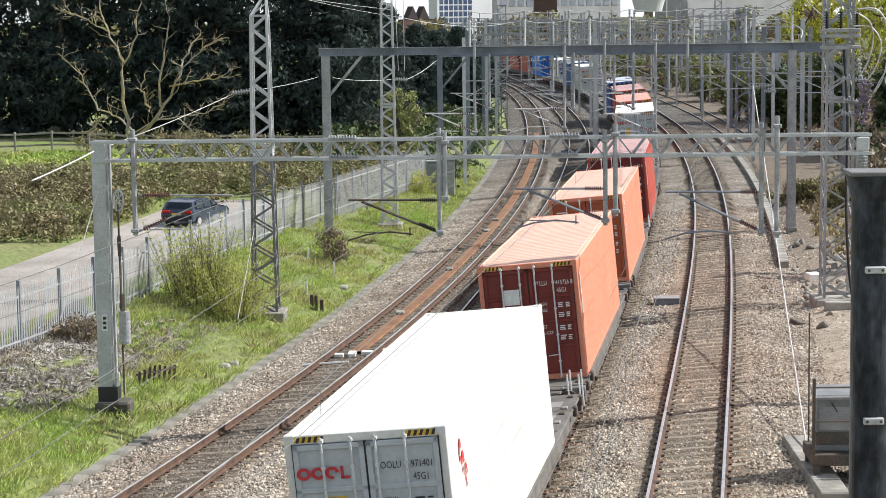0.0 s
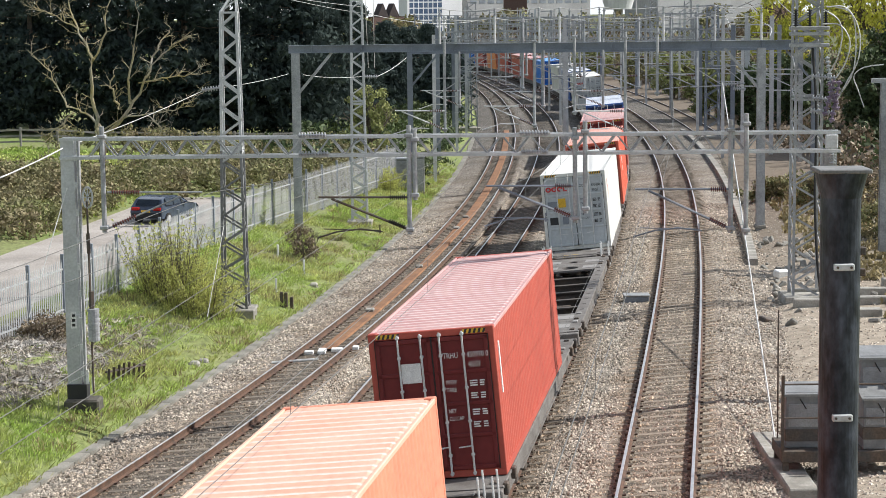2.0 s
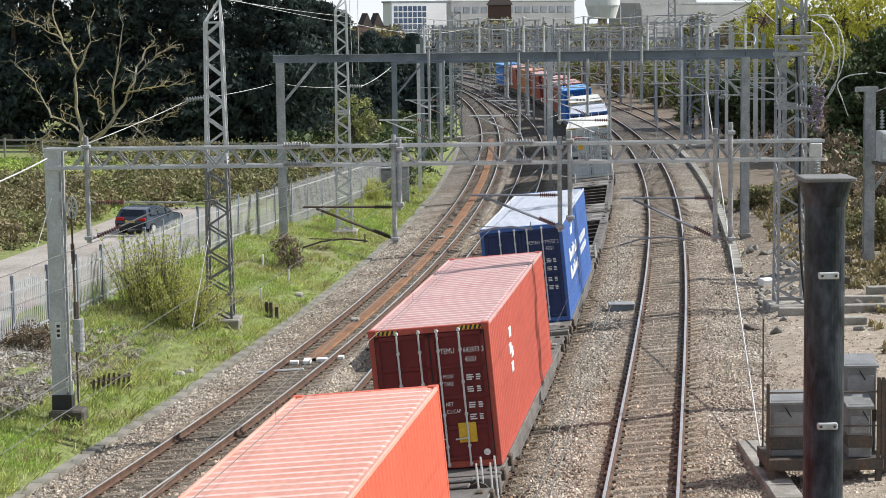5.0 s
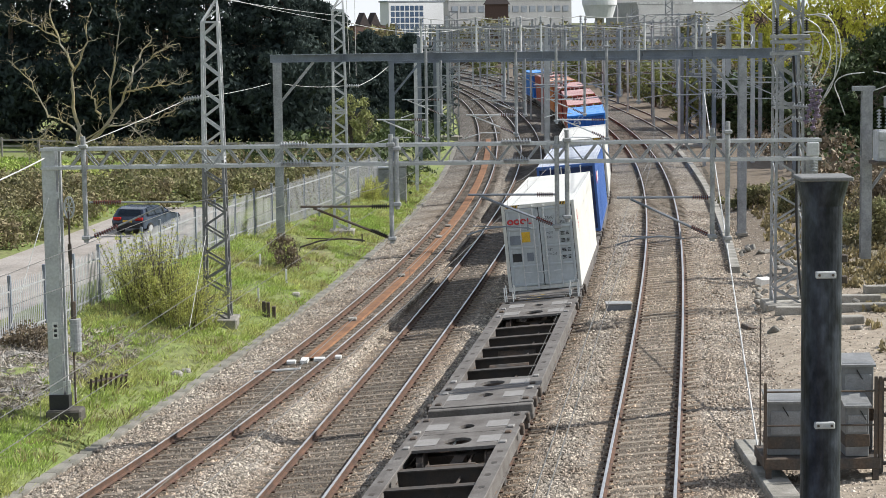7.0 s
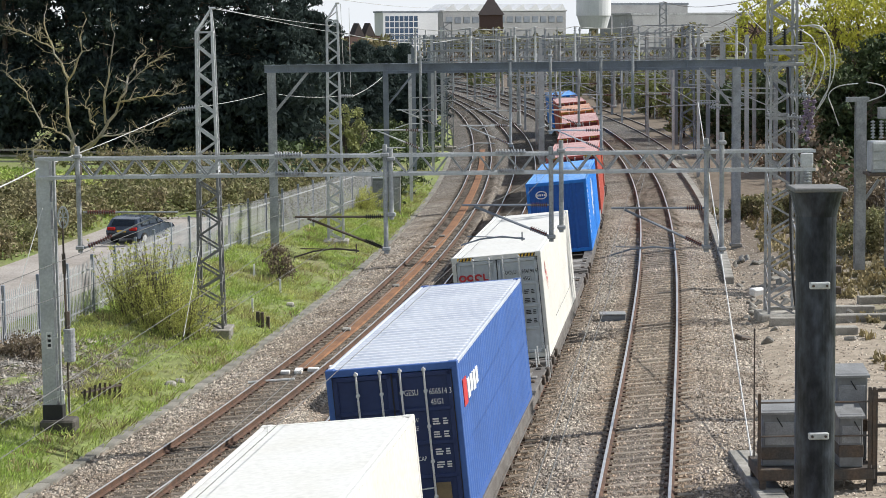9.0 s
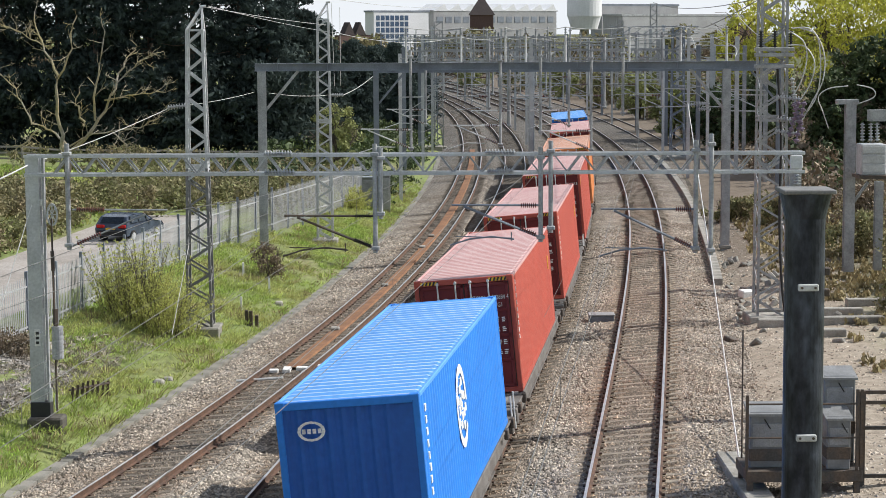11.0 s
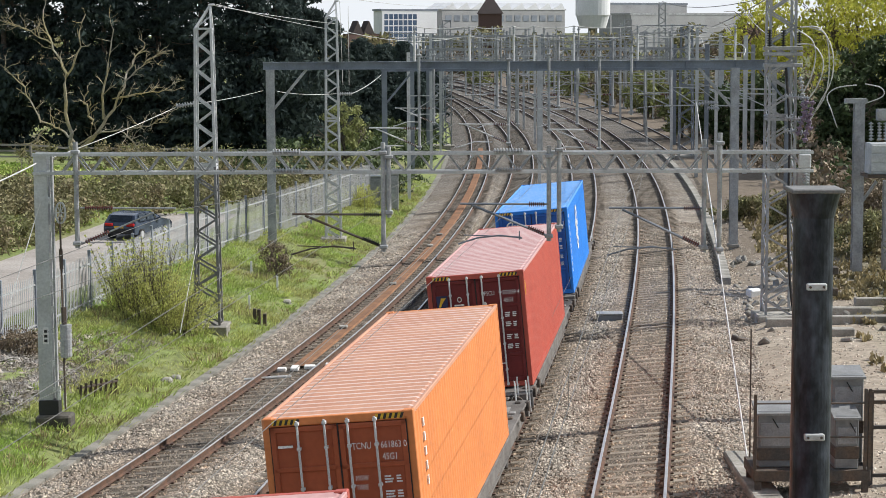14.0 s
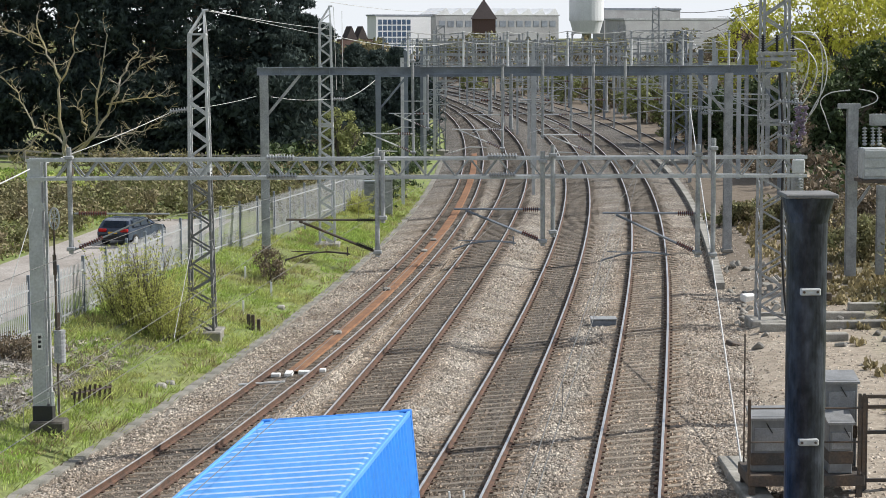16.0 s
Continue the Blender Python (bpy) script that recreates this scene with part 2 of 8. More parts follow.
# ---- mesh helpers ----
class Geo:
    """Collects the faces of one mesh."""

    def __init__(self):
        self.v, self.f = [], []

    def add(self, verts, faces, m=None):
        k = len(self.v)
        self.v.extend([tuple(m @ Vector(p)) for p in verts] if m else [tuple(p) for p in verts])
        self.f.extend([tuple(i + k for i in q) for q in faces])
        return self

    def box(self, a, b, m=None, cut=0.0):
        (x0, y0, z0), (x1, y1, z1) = a, b
        if cut:
            c = min(cut, abs(x1 - x0) * 0.4, abs(y1 - y0) * 0.4, abs(z1 - z0) * 0.4)
            ring = lambda z, d: [(x0 + d, y0 + c, z), (x0 + c, y0 + d, z), (x1 - c, y0 + d, z), (x1 - d, y0 + c, z),
                                 (x1 - d, y1 - c, z), (x1 - c, y1 - d, z), (x0 + c, y1 - d, z), (x0 + d, y1 - c, z)]
            vs = ring(z0, c) + ring(z0 + c, 0) + ring(z1 - c, 0) + ring(z1, c)
            fs = [tuple(range(7, -1, -1)), tuple(range(24, 32))]
            for r in range(3):
                fs += [(r * 8 + i, r * 8 + (i + 1) % 8, r * 8 + 8 + (i + 1) % 8, r * 8 + 8 + i) for i in range(8)]
            return self.add(vs, fs, m)
        vs = [(x0, y0, z0), (x1, y0, z0), (x1, y1, z0), (x0, y1, z0), (x0, y0, z1), (x1, y0, z1), (x1, y1, z1), (x0, y1, z1)]
        return self.add(vs, [(3, 2, 1, 0), (4, 5, 6, 7), (0, 1, 5, 4), (1, 2, 6, 5), (2, 3, 7, 6), (3, 0, 4, 7)], m)

    def tube(self, points, r, n=6, m=None, r_end=None):
        pts = [Vector(p) for p in points]
        r_end = r if r_end is None else r_end
        vs = []
        for i, p in enumerate(pts):
            d = (pts[min(i + 1, len(pts) - 1)] - pts[max(i - 1, 0)]).normalized()
            side = d.cross(Vector((0, 0, 1)) if abs(d.z) < 0.95 else Vector((1, 0, 0))).normalized()
            up = side.cross(d)
            rr = r + (r_end - r) * i / max(1, len(pts) - 1)
            vs += [p + (side * math.cos(2 * math.pi * k / n) + up * math.sin(2 * math.pi * k / n)) * rr for k in range(n)]
        fs = [(i * n + k, i * n + (k + 1) % n, (i + 1) * n + (k + 1) % n, (i + 1) * n + k) for i in range(len(pts) - 1) for k in range(n)]
        fs += [tuple(range(n - 1, -1, -1)), tuple(range((len(pts) - 1) * n, len(pts) * n))]
        return self.add(vs, fs, m)

    def bar(self, p, q, w, h=None):
        """A square bar from p to q."""
        p, q = Vector(p), Vector(q)
        d = (q - p).normalized()
        side = d.cross(Vector((0, 0, 1)) if abs(d.z) < 0.95 else Vector((0, 1, 0))).normalized()
        up = side.cross(d)
        h = h or w
        vs = [e + side * sx * w / 2 + up * sy * h / 2 for e in (p, q) for sx, sy in ((-1, -1), (1, -1), (1, 1), (-1, 1))]
        return self.add(vs, [(0, 1, 2, 3), (7, 6, 5, 4), (0, 4, 5, 1), (1, 5, 6, 2), (2, 6, 7, 3), (3, 7, 4, 0)])

    def disc(self, c, axis, r, h, n=12):
        c, axis = Vector(c), Vector(axis).normalized()
        return self.tube([c - axis * h / 2, c + axis * h / 2], r, n)

    def ob(self, name, material, parent=None, label="", smooth=False):
        me = bpy.data.meshes.new(name)
        me.from_pydata(self.v, [], self.f)
        me.update()
        me.materials.append(material)
        if smooth:
            me.polygons.foreach_set("use_smooth", [True] * len(me.polygons))
        ob = new(name, me)
        if parent:
            ob.parent = parent
        if label:
            tagged(ob, label)
        return ob


def empty(name, label, category, group="", m=None, kind=""):
    e = new(name)
    e.empty_display_size = 0.2
    if m:
        e.matrix_world = m
    return tagged(e, label, category, group, kind)


# ---- the four tracks: left rail, as polynomials of the way ahead ----
RAILS = {"a": ((0.1417, -1.7202, 8.0138, -21.4148, 32.5275, -18.4734), 0.0),
         "b": ((-0.1581, 1.8313, -7.4161, 8.676, 7.0098, -8.2071), 0.0),
         "c": ((-0.0038, 0.1848, -1.1949, -1.673, 15.157, -6.6945), 0.0),
         "d": ((-0.1258, 1.4768, -5.9668, 5.7741, 10.114, -1.7383), 0.30),
         "e": ((-0.1258, 1.4768, -5.9668, 5.7741, 10.114, 2.5617), 0.36)}
NEAR_END, FAR_END, CANT = 36.0, 420.0, radians(5.1)


def rail_x(k, y):
    c = RAILS[k][0]
    u = min(max(y, NEAR_END), FAR_END) / 100
    value = slope = 0.0
    for q in c:
        slope = slope * u + value
        value = value * u + q
    return value + slope * (y / 100 - u), slope / 100


def on_track(k, y, across, up):
    """The place at a distance across (from the left rail) and up from the canted plane of the rail heads."""
    x, s = rail_x(k, y)
    n = Vector((1, -s, 0)).normalized()
    p = Vector((x, y, RAILS[k][1])) + n * (across * math.cos(CANT) - up * math.sin(CANT))
    p.z += across * math.sin(CANT) + up * math.cos(CANT)
    return p


def spaced(y0, y1, near=1.0, far=6.0):
    out, y = [], y0
    while y < y1:
        out.append(y)
        y += near + (far - near) * min(1, max(0, (y - 60) / 200))
    return out + [y1]


# ---- ground ----
LEFT_SECTION = [(-700, 12), (-220, 7), (-90, 3.0), (-45, 1.9), (-24, 1.2), (-16.5, 0.95), (-15.5, 0.8), (-9.4, 0.75), (-8.2, 0.8), (-6.5, 0.62),
                (-4.6, 0.25), (-3.2, -0.02), (-2.25, -0.24), (-1.7, -0.6), (-0.4, -0.7)]
RIGHT_SECTION = [(2.0, -0.4), (3.4, -0.3), (4.6, 0.02), (6.5, 0.1), (9.5, 0.2), (13, 0.7), (20, 2.2), (40, 3.2), (90, 4), (220, 7), (700, 12)]


def section_z(section, u):
    for (u0, z0), (u1, z1) in zip(section, section[1:]):
        if u <= u1:
            f = min(1, max(0, (u - u0) / (u1 - u0)))
            return z0 + (z1 - z0) * f
    return section[-1][1]


def left_z(x, y):
    return section_z(LEFT_SECTION, x - rail_x("a", y)[0]) + lumps(x, y)


def right_z(x, y):
    return section_z(RIGHT_SECTION, x - rail_x("d", y)[0]) + 0.3 + lumps(x, y) * 0.6


def lumps(x, y):
    u = x - rail_x("a", y)[0]
    if u > -2.4 or -16 < u < -8.6:
        return 0.0
    return 0.3 * noise.noise((x * 0.33, y * 0.3, 0)) + 0.17 * noise.noise((x * 1.1, y * 0.9, 4))


def densify(section, step_near):
    us = []
    for (u0, _), (u1, _) in zip(section, section[1:]):
        n = max(1, int(abs(u1 - u0) / (step_near if max(abs(u0), abs(u1)) < 26 else 14)))
        us += [u0 + (u1 - u0) * i / n for i in range(n)]
    return us + [section[-1][0]]


def build_ground():
    ys = [-300, -120, -40, 0] + spaced(20, FAR_END, 0.7, 8) + [460, 520, 600, 720, 900, 1300, 2000, 3000]
    lu, ru = densify(LEFT_SECTION, 0.7), densify(RIGHT_SECTION, 0.8)
    g = Geo()
    for y in ys:
        xa, xd = rail_x("a", min(y, 460))[0], rail_x("d", min(y, 460))[0]
        spread = 1.0 if y < 500 else y / 500
        for u in lu:
            g.v.append((xa + u * (spread if u < -90 else 1), y, section_z(LEFT_SECTION, u) + lumps(xa + u, y)))
        for u in ru:
            g.v.append((xd + u * (spread if u > 90 else 1), y, section_z(RIGHT_SECTION, u) + 0.3 + 0.6 * lumps(xd + u, y)))
    w = len(lu) + len(ru)
    g.f = [(j * w + i, j * w + i + 1, (j + 1) * w + i + 1, (j + 1) * w + i) for j in range(len(ys) - 1) for i in range(w - 1)]
    m = surface("rough_grassy_earth", (0.15, 0.205, 0.05), 0.95, 0, (0.19, 0.175, 0.085), 0.22, 0.5, 5, 0.45, 0.9, 9)
    ob = g.ob("ground", m, smooth=True)
    # earth on the right of the line is bare and sandy
    at = ob.data.attributes.new("bare", "FLOAT", "POINT")
    vals = []
    for y in ys:
        vals += [0.0 if u < -1.6 else 1.0 for u in lu]
        ahead = min(1.0, max(0.0, (125 - y) / 20))
        reach = 7.5 + 7.5 * (1 - ahead)
        vals += [1.0 if u < reach else max(0.0, 1 - (u - reach) / 4) for u in ru]
    at.data.foreach_set("value", vals)
    worn = []
    # right ground darkens from y 62 on: shade put into its colour
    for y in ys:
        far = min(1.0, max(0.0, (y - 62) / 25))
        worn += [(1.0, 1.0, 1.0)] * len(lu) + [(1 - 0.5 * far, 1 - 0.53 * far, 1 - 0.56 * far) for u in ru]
    set_rust_and_shade(ob.data, np.array(worn))
    nt = m.node_tree
    a = nt.nodes.new("ShaderNodeAttribute")
    a.attribute_name = "bare"
    bsdf = nt.nodes["Principled BSDF"]
    old = bsdf.inputs["Base Color"].links[0].from_socket
    mx = nt.nodes.new("ShaderNodeMix")
    mx.data_type = "RGBA"
    n = nt.nodes.new("ShaderNodeTexNoise")
    n.inputs["Scale"].default_value, n.inputs["Detail"].default_value, n.inputs["Roughness"].default_value = 2.4, 12, 0.8
    tc = nt.nodes.new("ShaderNodeTexCoord")
    nt.links.new(tc.outputs["Object"], n.inputs["Vector"])
    cr = nt.nodes.new("ShaderNodeValToRGB")
    cr.color_ramp.elements[0].position, cr.color_ramp.elements[0].color = 0.32, (0.15, 0.12, 0.085, 1)
    cr.color_ramp.elements[1].position, cr.color_ramp.elements[1].color = 0.66, (0.42, 0.36, 0.285, 1)
    nt.links.new(n.outputs[0], cr.inputs[0])
    nt.links.new(a.outputs["Fac"], mx.inputs[0])
    nt.links.new(old, mx.inputs[6])
    nt.links.new(cr.outputs[0], mx.inputs[7])
    nt.links.new(mx.outputs[2], bsdf.inputs["Base Color"])
    weathered(m)
    tagged(ob, "grassy railway bank and sandy cess ground", "ground", kind="structure")


def bed_section(y):
    """Across the ballast bed at one distance: places from its left to its right edge."""
    row = [on_track("a", y, -1.85, -0.2), on_track("a", y, -1.3, -0.165), on_track("a", y, -0.9, -0.19)]
    for k in "abcd":
        row += [on_track(k, y, a, u) for a, u in ((-0.62, -0.165), (-0.3, -0.195), (0.06, -0.195), (0.75, -0.183), (1.44, -0.195), (1.8, -0.195), (2.1, -0.17))]
        if k != "d":
            nxt = "abcd"["abcd".index(k) + 1]
            p, q = on_track(k, y, 2.1, -0.2), on_track(nxt, y, -0.62, -0.2)
            row += [p.lerp(q, 0.35) + Vector((0, 0, 0.03)), p.lerp(q, 0.7) + Vector((0, 0, 0.02))]
    wide = 4.6 + 5.4 * min(1, max(0, (y - 92) / 50))
    row += [on_track("d", y, 2.6, -0.28)]
    for f, u in ((0.25, -0.35), (0.5, -0.42), (0.75, -0.5), (1.0, -0.66)):
        q = on_track("d", y, 2.6 + (wide - 2.6) * f, u)
        if wide >= 5:
            q.z -= math.sin(CANT) * (wide - 4.6) * f * 0.75
        row.append(q)
    return row


def scatter_gravel(rng, base, faces):
    """Small grey and sandy stones on the bare ground right of the line."""
    n = 20000
    yy = 38 + 70 * rng.random(n) ** 1.5
    uu = 3.6 + 8.5 * rng.random(n) ** 1.2
    c = np.array([(rail_x("d", y)[0] + u, y, right_z(rail_x("d", y)[0] + u, y)) for u, y in zip(uu.tolist(), yy.tolist())])
    v = (base[None] + 0.5 * (rng.random((n, 6, 3)) - 0.5)) * (0.012 + 0.05 * rng.random((n, 1, 1)) ** 2.5) * np.array([1.2, 1.2, 0.7])
    v += c[:, None, :]
    f = (faces[None] + 6 * np.arange(n)[:, None, None]).reshape(-1, 3)
    me = bpy.data.meshes.new("gravel")
    me.from_pydata(v.reshape(-1, 3).tolist(), [], f.tolist())
    me.materials.append(STONE)
    # the painted far shade sets in 25 m nearer on the gravel
    set_rust_and_shade(me, np.repeat(rust_oil_and_shade(rng.random(n) * 0.5, yy + 25), 6, axis=0))
    tagged(new("gravel", me), "loose grey and sandy gravel beside the line", "gravel", kind="stuff")


RUST_ACROSS = [0.1, 0.2, 0.3] + ([0.35, 0.8, 0.9, 0.4, 0.9, 0.85, 0.35, 0.1, 0.1] * 4)[:-2] + [0.35, 0.3, 0.25, 0.25, 0.25]

OIL_ACROSS = [0] * 3 + [0, 0.4, 1, 1, 1, 0.4, 0, 0, 0] * 3 + [0] * 12


def build_bed():
    ys = [-100, 0] + spaced(20, FAR_END + 40, 0.8, 6)
    g = Geo()
    for y in ys:
        for p in bed_section(y):
            g.v.append((p.x, p.y, p.z + 0.03 * noise.noise((p.x * 2, p.y * 2, 0))))
    w = len(bed_section(50))
    g.f = [(j * w + i, j * w + i + 1, (j + 1) * w + i + 1, (j + 1) * w + i) for j in range(len(ys) - 1) for i in range(w - 1)]
    bed = g.ob("ballast_bed", BALLAST, smooth=True)
    bed.data.materials.append(CRIB)
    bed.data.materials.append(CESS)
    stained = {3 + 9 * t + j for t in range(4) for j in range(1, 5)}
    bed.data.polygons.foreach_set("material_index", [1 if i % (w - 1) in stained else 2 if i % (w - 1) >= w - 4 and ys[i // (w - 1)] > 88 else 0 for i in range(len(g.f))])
    columns = np.array(RUST_ACROSS)
    flat_rust = [c * (0.75 + 0.9 * noise.noise((v[0] * 0.5, v[1] * 0.16, 2))) for c, v in zip(itertools.cycle(RUST_ACROSS), g.v)]
    set_rust_and_shade(bed.data, rust_oil_and_shade(flat_rust, [v[1] for v in g.v], [o for o, v in zip(itertools.cycle(OIL_ACROSS), g.v)]))
    tagged(bed, "brown-grey stone ballast under four railway tracks", "ballast", kind="structure")
    # loose stones on the near stretch
    rng = np.random.default_rng(5)
    n = 82000
    yy = 38 + 62 * rng.random(n) ** 1.6
    ff = rng.random(n)
    g = Geo()
    base = np.array([(1, 0, 0), (-1, 0, 0), (0, 1, 0), (0, -1, 0), (0, 0, 1), (0, 0, -1)], float)
    faces = np.array([(0, 2, 4), (2, 1, 4), (1, 3, 4), (3, 0, 4), (2, 0, 5), (1, 2, 5), (3, 1, 5), (0, 3, 5)])
    keys = np.arange(36, 102, 0.5)
    rows = [bed_section(float(y)) for y in keys]
    grid = np.array([[tuple(p) for p in r] for r in rows])
    cum = np.concatenate([[0], np.cumsum(np.linalg.norm(np.diff(grid[20], axis=0), axis=1))])
    cum /= cum[-1]
    iy = np.clip(((yy - 36) / 0.5).astype(int), 0, len(keys) - 2)
    fy = (yy - 36) / 0.5 - iy
    ix = np.clip(np.searchsorted(cum, ff) - 1, 0, len(cum) - 2)
    fx = (ff - cum[ix]) / (cum[ix + 1] - cum[ix])
    top = lambda j: grid[j, ix] * (1 - fx)[:, None] + grid[j, ix + 1] * fx[:, None]
    c = top(iy) * (1 - fy)[:, None] + top(iy + 1) * fy[:, None]
    inside = np.isin(ix, [3 + 9 * t + j for t in range(4) for j in range(0, 6)]) & (rng.random(n) < 0.9)
    c = c - inside[:, None] * np.array([0, 0, 0.022])
    size = (0.022 + 0.04 * rng.random((n, 1, 1)) ** 1.4) * (0.65 + 0.7 * rng.random((n, 1, 3)))
    jit = base[None] + 0.45 * (rng.random((n, 6, 3)) - 0.5)
    ang = rng.random(n) * 6.283
    ca, sa = np.cos(ang), np.sin(ang)
    v = jit * size
    v = np.stack([v[..., 0] * ca[:, None] - v[..., 1] * sa[:, None], v[..., 0] * sa[:, None] + v[..., 1] * ca[:, None], v[..., 2] * 0.8], -1)
    v += c[:, None, :] + np.array([0, 0, 0.012])
    f = (faces[None] + 6 * np.arange(n)[:, None, None]).reshape(-1, 3)
    rust = (columns[ix] * (1 - fx) + columns[ix + 1] * fx) * (0.4 + 0.9 * rng.random(n))
    spilt = np.array(OIL_ACROSS, float)
    oil = spilt[ix] * (1 - fx) + spilt[ix + 1] * fx
    scatter_gravel(rng, base, faces)
    me = bpy.data.meshes.new("ballast_stones")
    me.from_pydata(v.reshape(-1, 3).tolist(), [], f.tolist())
    me.materials.append(STONE)
    set_rust_and_shade(me, np.repeat(rust_oil_and_shade(rust, yy, oil), 6, axis=0))
    tagged(new("ballast_stones", me), "loose angular ballast stones in brown and grey", "ballast", kind="stuff")


PROFILE = [(-0.07, -0.16), (0.07, -0.16), (0.07, -0.145), (0.012, -0.12), (0.012, -0.045), (0.036, -0.035), (0.036, -0.003), (-0.036, -0.003),
           (-0.036, -0.035), (-0.012, -0.045), (-0.012, -0.12), (-0.07, -0.145)]


def build_tracks():
    for k in "abcde":
        ys = [-100, 0] + spaced(20, FAR_END + 30, 1.0, 4) if k != "e" else spaced(150, 345, 2, 5)
        track = empty("railway_track", "steel rails on concrete sleepers in stone ballast" if k != "a" else
                      "steel rails with a rusty plate between them, on sleepers", "railway track", "tracks of the main line")
        for across in (0.0, 1.505):
            g, h = Geo(), Geo()
            n = len(PROFILE)
            for y in ys:
                g.v += [tuple(on_track(k, y, across + a, u)) for a, u in PROFILE]
                h.v += [tuple(on_track(k, y, across + a, u)) for a, u in ((-0.036, -0.006), (-0.03, 0.0), (0.03, 0.0), (0.036, -0.006))]
            g.f = [(j * n + i, j * n + (i + 1) % n, (j + 1) * n + (i + 1) % n, (j + 1) * n + i) for j in range(len(ys) - 1) for i in range(n)]
            h.f = [(j * 4 + i, j * 4 + i + 1, (j + 1) * 4 + i + 1, (j + 1) * 4 + i) for j in range(len(ys) - 1) for i in range(3)]
            rail = g.ob("rail", RAILSIDE, track)
            h.ob("rail_head", RAILTOP, rail, "polished running surface")
    return


def build_sleepers():
    tracks = [o for o in scene.objects if o.name.startswith("railway_track")]
    g = Geo()
    g.box((-1.25, -0.125, -0.1), (1.25, 0.125, 0.0), cut=0.02)
    shapes = []
    for m in (SLEEPER, SLEEPER_OILY):
        me = bpy.data.meshes.new("sleeper")
        me.from_pydata(g.v, [], g.f)
        me.materials.append(m)
        shapes.append(me)
    clip = Geo()
    for x in (-0.75, 0.75):
        for d in (-0.11, 0.11):
            clip.box((x + d - 0.035, -0.06, -0.01), (x + d + 0.035, 0.06, 0.035))
    cm = bpy.data.meshes.new("rail_clip")
    cm.from_pydata(clip.v, [], clip.f)
    cm.materials.append(RAILSIDE)
    for k, track in zip("abcde", tracks):
        rest = Geo()
        y = 30.0 if k != "e" else 151.0
        while y < 330:
            _, s = rail_x(k, y)
            p = on_track(k, y, 0.7525, -0.175)
            m = Matrix.Translation(p) @ Matrix.Rotation(-math.atan(s) + 0.012 * math.sin(y * 37), 4, "Z") @ Matrix.Rotation(-CANT, 4, "Y")
            if 36 < y < 82:
                o = new("sleeper", shapes[k in "abc"])
                o.parent, o.matrix_world = track, m
                c = new("rail_clip", cm)
                c.parent = o
                c["kind"] = "stuff"
            else:
                rest.box((-1.25, -0.125, -0.1), (1.25, 0.125, 0.0), m)
            y += 0.65
        r = rest.ob("distant_sleepers", SLEEPER_OILY if k in "abc" else SLEEPER, track)
        tagged(r, kind="stuff")


build_ground()
build_bed()
build_tracks()


# ---- the train ----
SPEED = 23.78
ARC = [(-400.0, 0.0)]
_y, _p = -400.0, on_track("c", -400.0, 0.7525, 0)
while _y < 520:
    _y += 1.0
    _q = on_track("c", _y, 0.7525, 0)
    ARC.append((_y, ARC[-1][1] + (_q - _p).length))
    _p = _q
ARC0 = 42.0 + 400.0


def at_arc(s):
    """The middle of the train's track at a distance s along it; s is 42 where y is 42."""
    base = ARC[442][1]
    want = s - 42.0 + base
    i = min(max(int(want), 0), len(ARC) - 2)
    while i > 0 and ARC[i][1] > want:
        i -= 1
    while i < len(ARC) - 2 and ARC[i + 1][1] < want:
        i += 1
    (y0, s0), (y1, s1) = ARC[i], ARC[i + 1]
    return on_track("c", y0 + (y1 - y0) * (want - s0) / (s1 - s0), 0.7525, 0)


def rolling(s_from, s_to, up):
    p, q = at_arc(s_from), at_arc(s_to)
    d = (q - p).normalized()
    right = Vector((d.y, -d.x, 0)).normalized()
    m = Matrix((right, d, right.cross(d))).transposed().to_4x4()
    m.translation = p
    return m @ Matrix.Rotation(-CANT, 4, "Y") @ Matrix.Translation((0, 0, up))


C_LEN, C_WID, C_HI, DECK_Z = 12.192, 2.438, 2.896, 0.98


def text_mesh(body, size):
    cu = bpy.data.curves.new("lettering", "FONT")
    cu.body, cu.size, cu.extrude, cu.resolution_u = body, size, 0.001, 2
    ob = bpy.data.objects.new("lettering", cu)
    scene.collection.objects.link(ob)
    me = bpy.data.meshes.new_from_object(ob)
    bpy.data.objects.remove(ob)
    bpy.data.curves.remove(cu)
    return me


def letter(body, size, m, material, parent, name="lettering"):
    me = text_mesh(body, size)
    me.materials.clear()
    me.materials.append(material)
    o = new(name, me)
    o.parent, o.matrix_local = parent, m @ Matrix.Diagonal((0.72, 1, 1, 1))
    return o


def bars(g, x, z, w, h, n, face):
    """Small unreadable print: n short bars under one another."""
    for i in range(n):
        ww = w * random.uniform(0.7, 1.0)
        face(g, x, z - i * h * 1.7, x + ww, z - i * h * 1.7 + h)


def on_door(g, x0, z0, x1, z1, y=-0.052):
    g.box((x0, y - 0.006, z0), (x1, y, z1))


def on_side(g, y0, z0, y1, z1):
    x = C_WID / 2 + 0.004
    g.box((x - 0.03, y0, z0), (x, y1, z1))


def ring(g, cx, cz, r0, r1, put, n=14, part_of=1.0, wide=1.0):
    """A ring or arc of small plates on a face; put(a, b) gives the place."""
    for i in range(int(n * part_of)):
        a0, a1 = 2 * math.pi * i / n, 2 * math.pi * (i + 1) / n
        vs = [put(cx + wide * r * math.cos(a), cz + r * math.sin(a)) for r, a in ((r0, a0), (r1, a0), (r1, a1), (r0, a1))]
        g.add(vs, [(0, 1, 2, 3)])


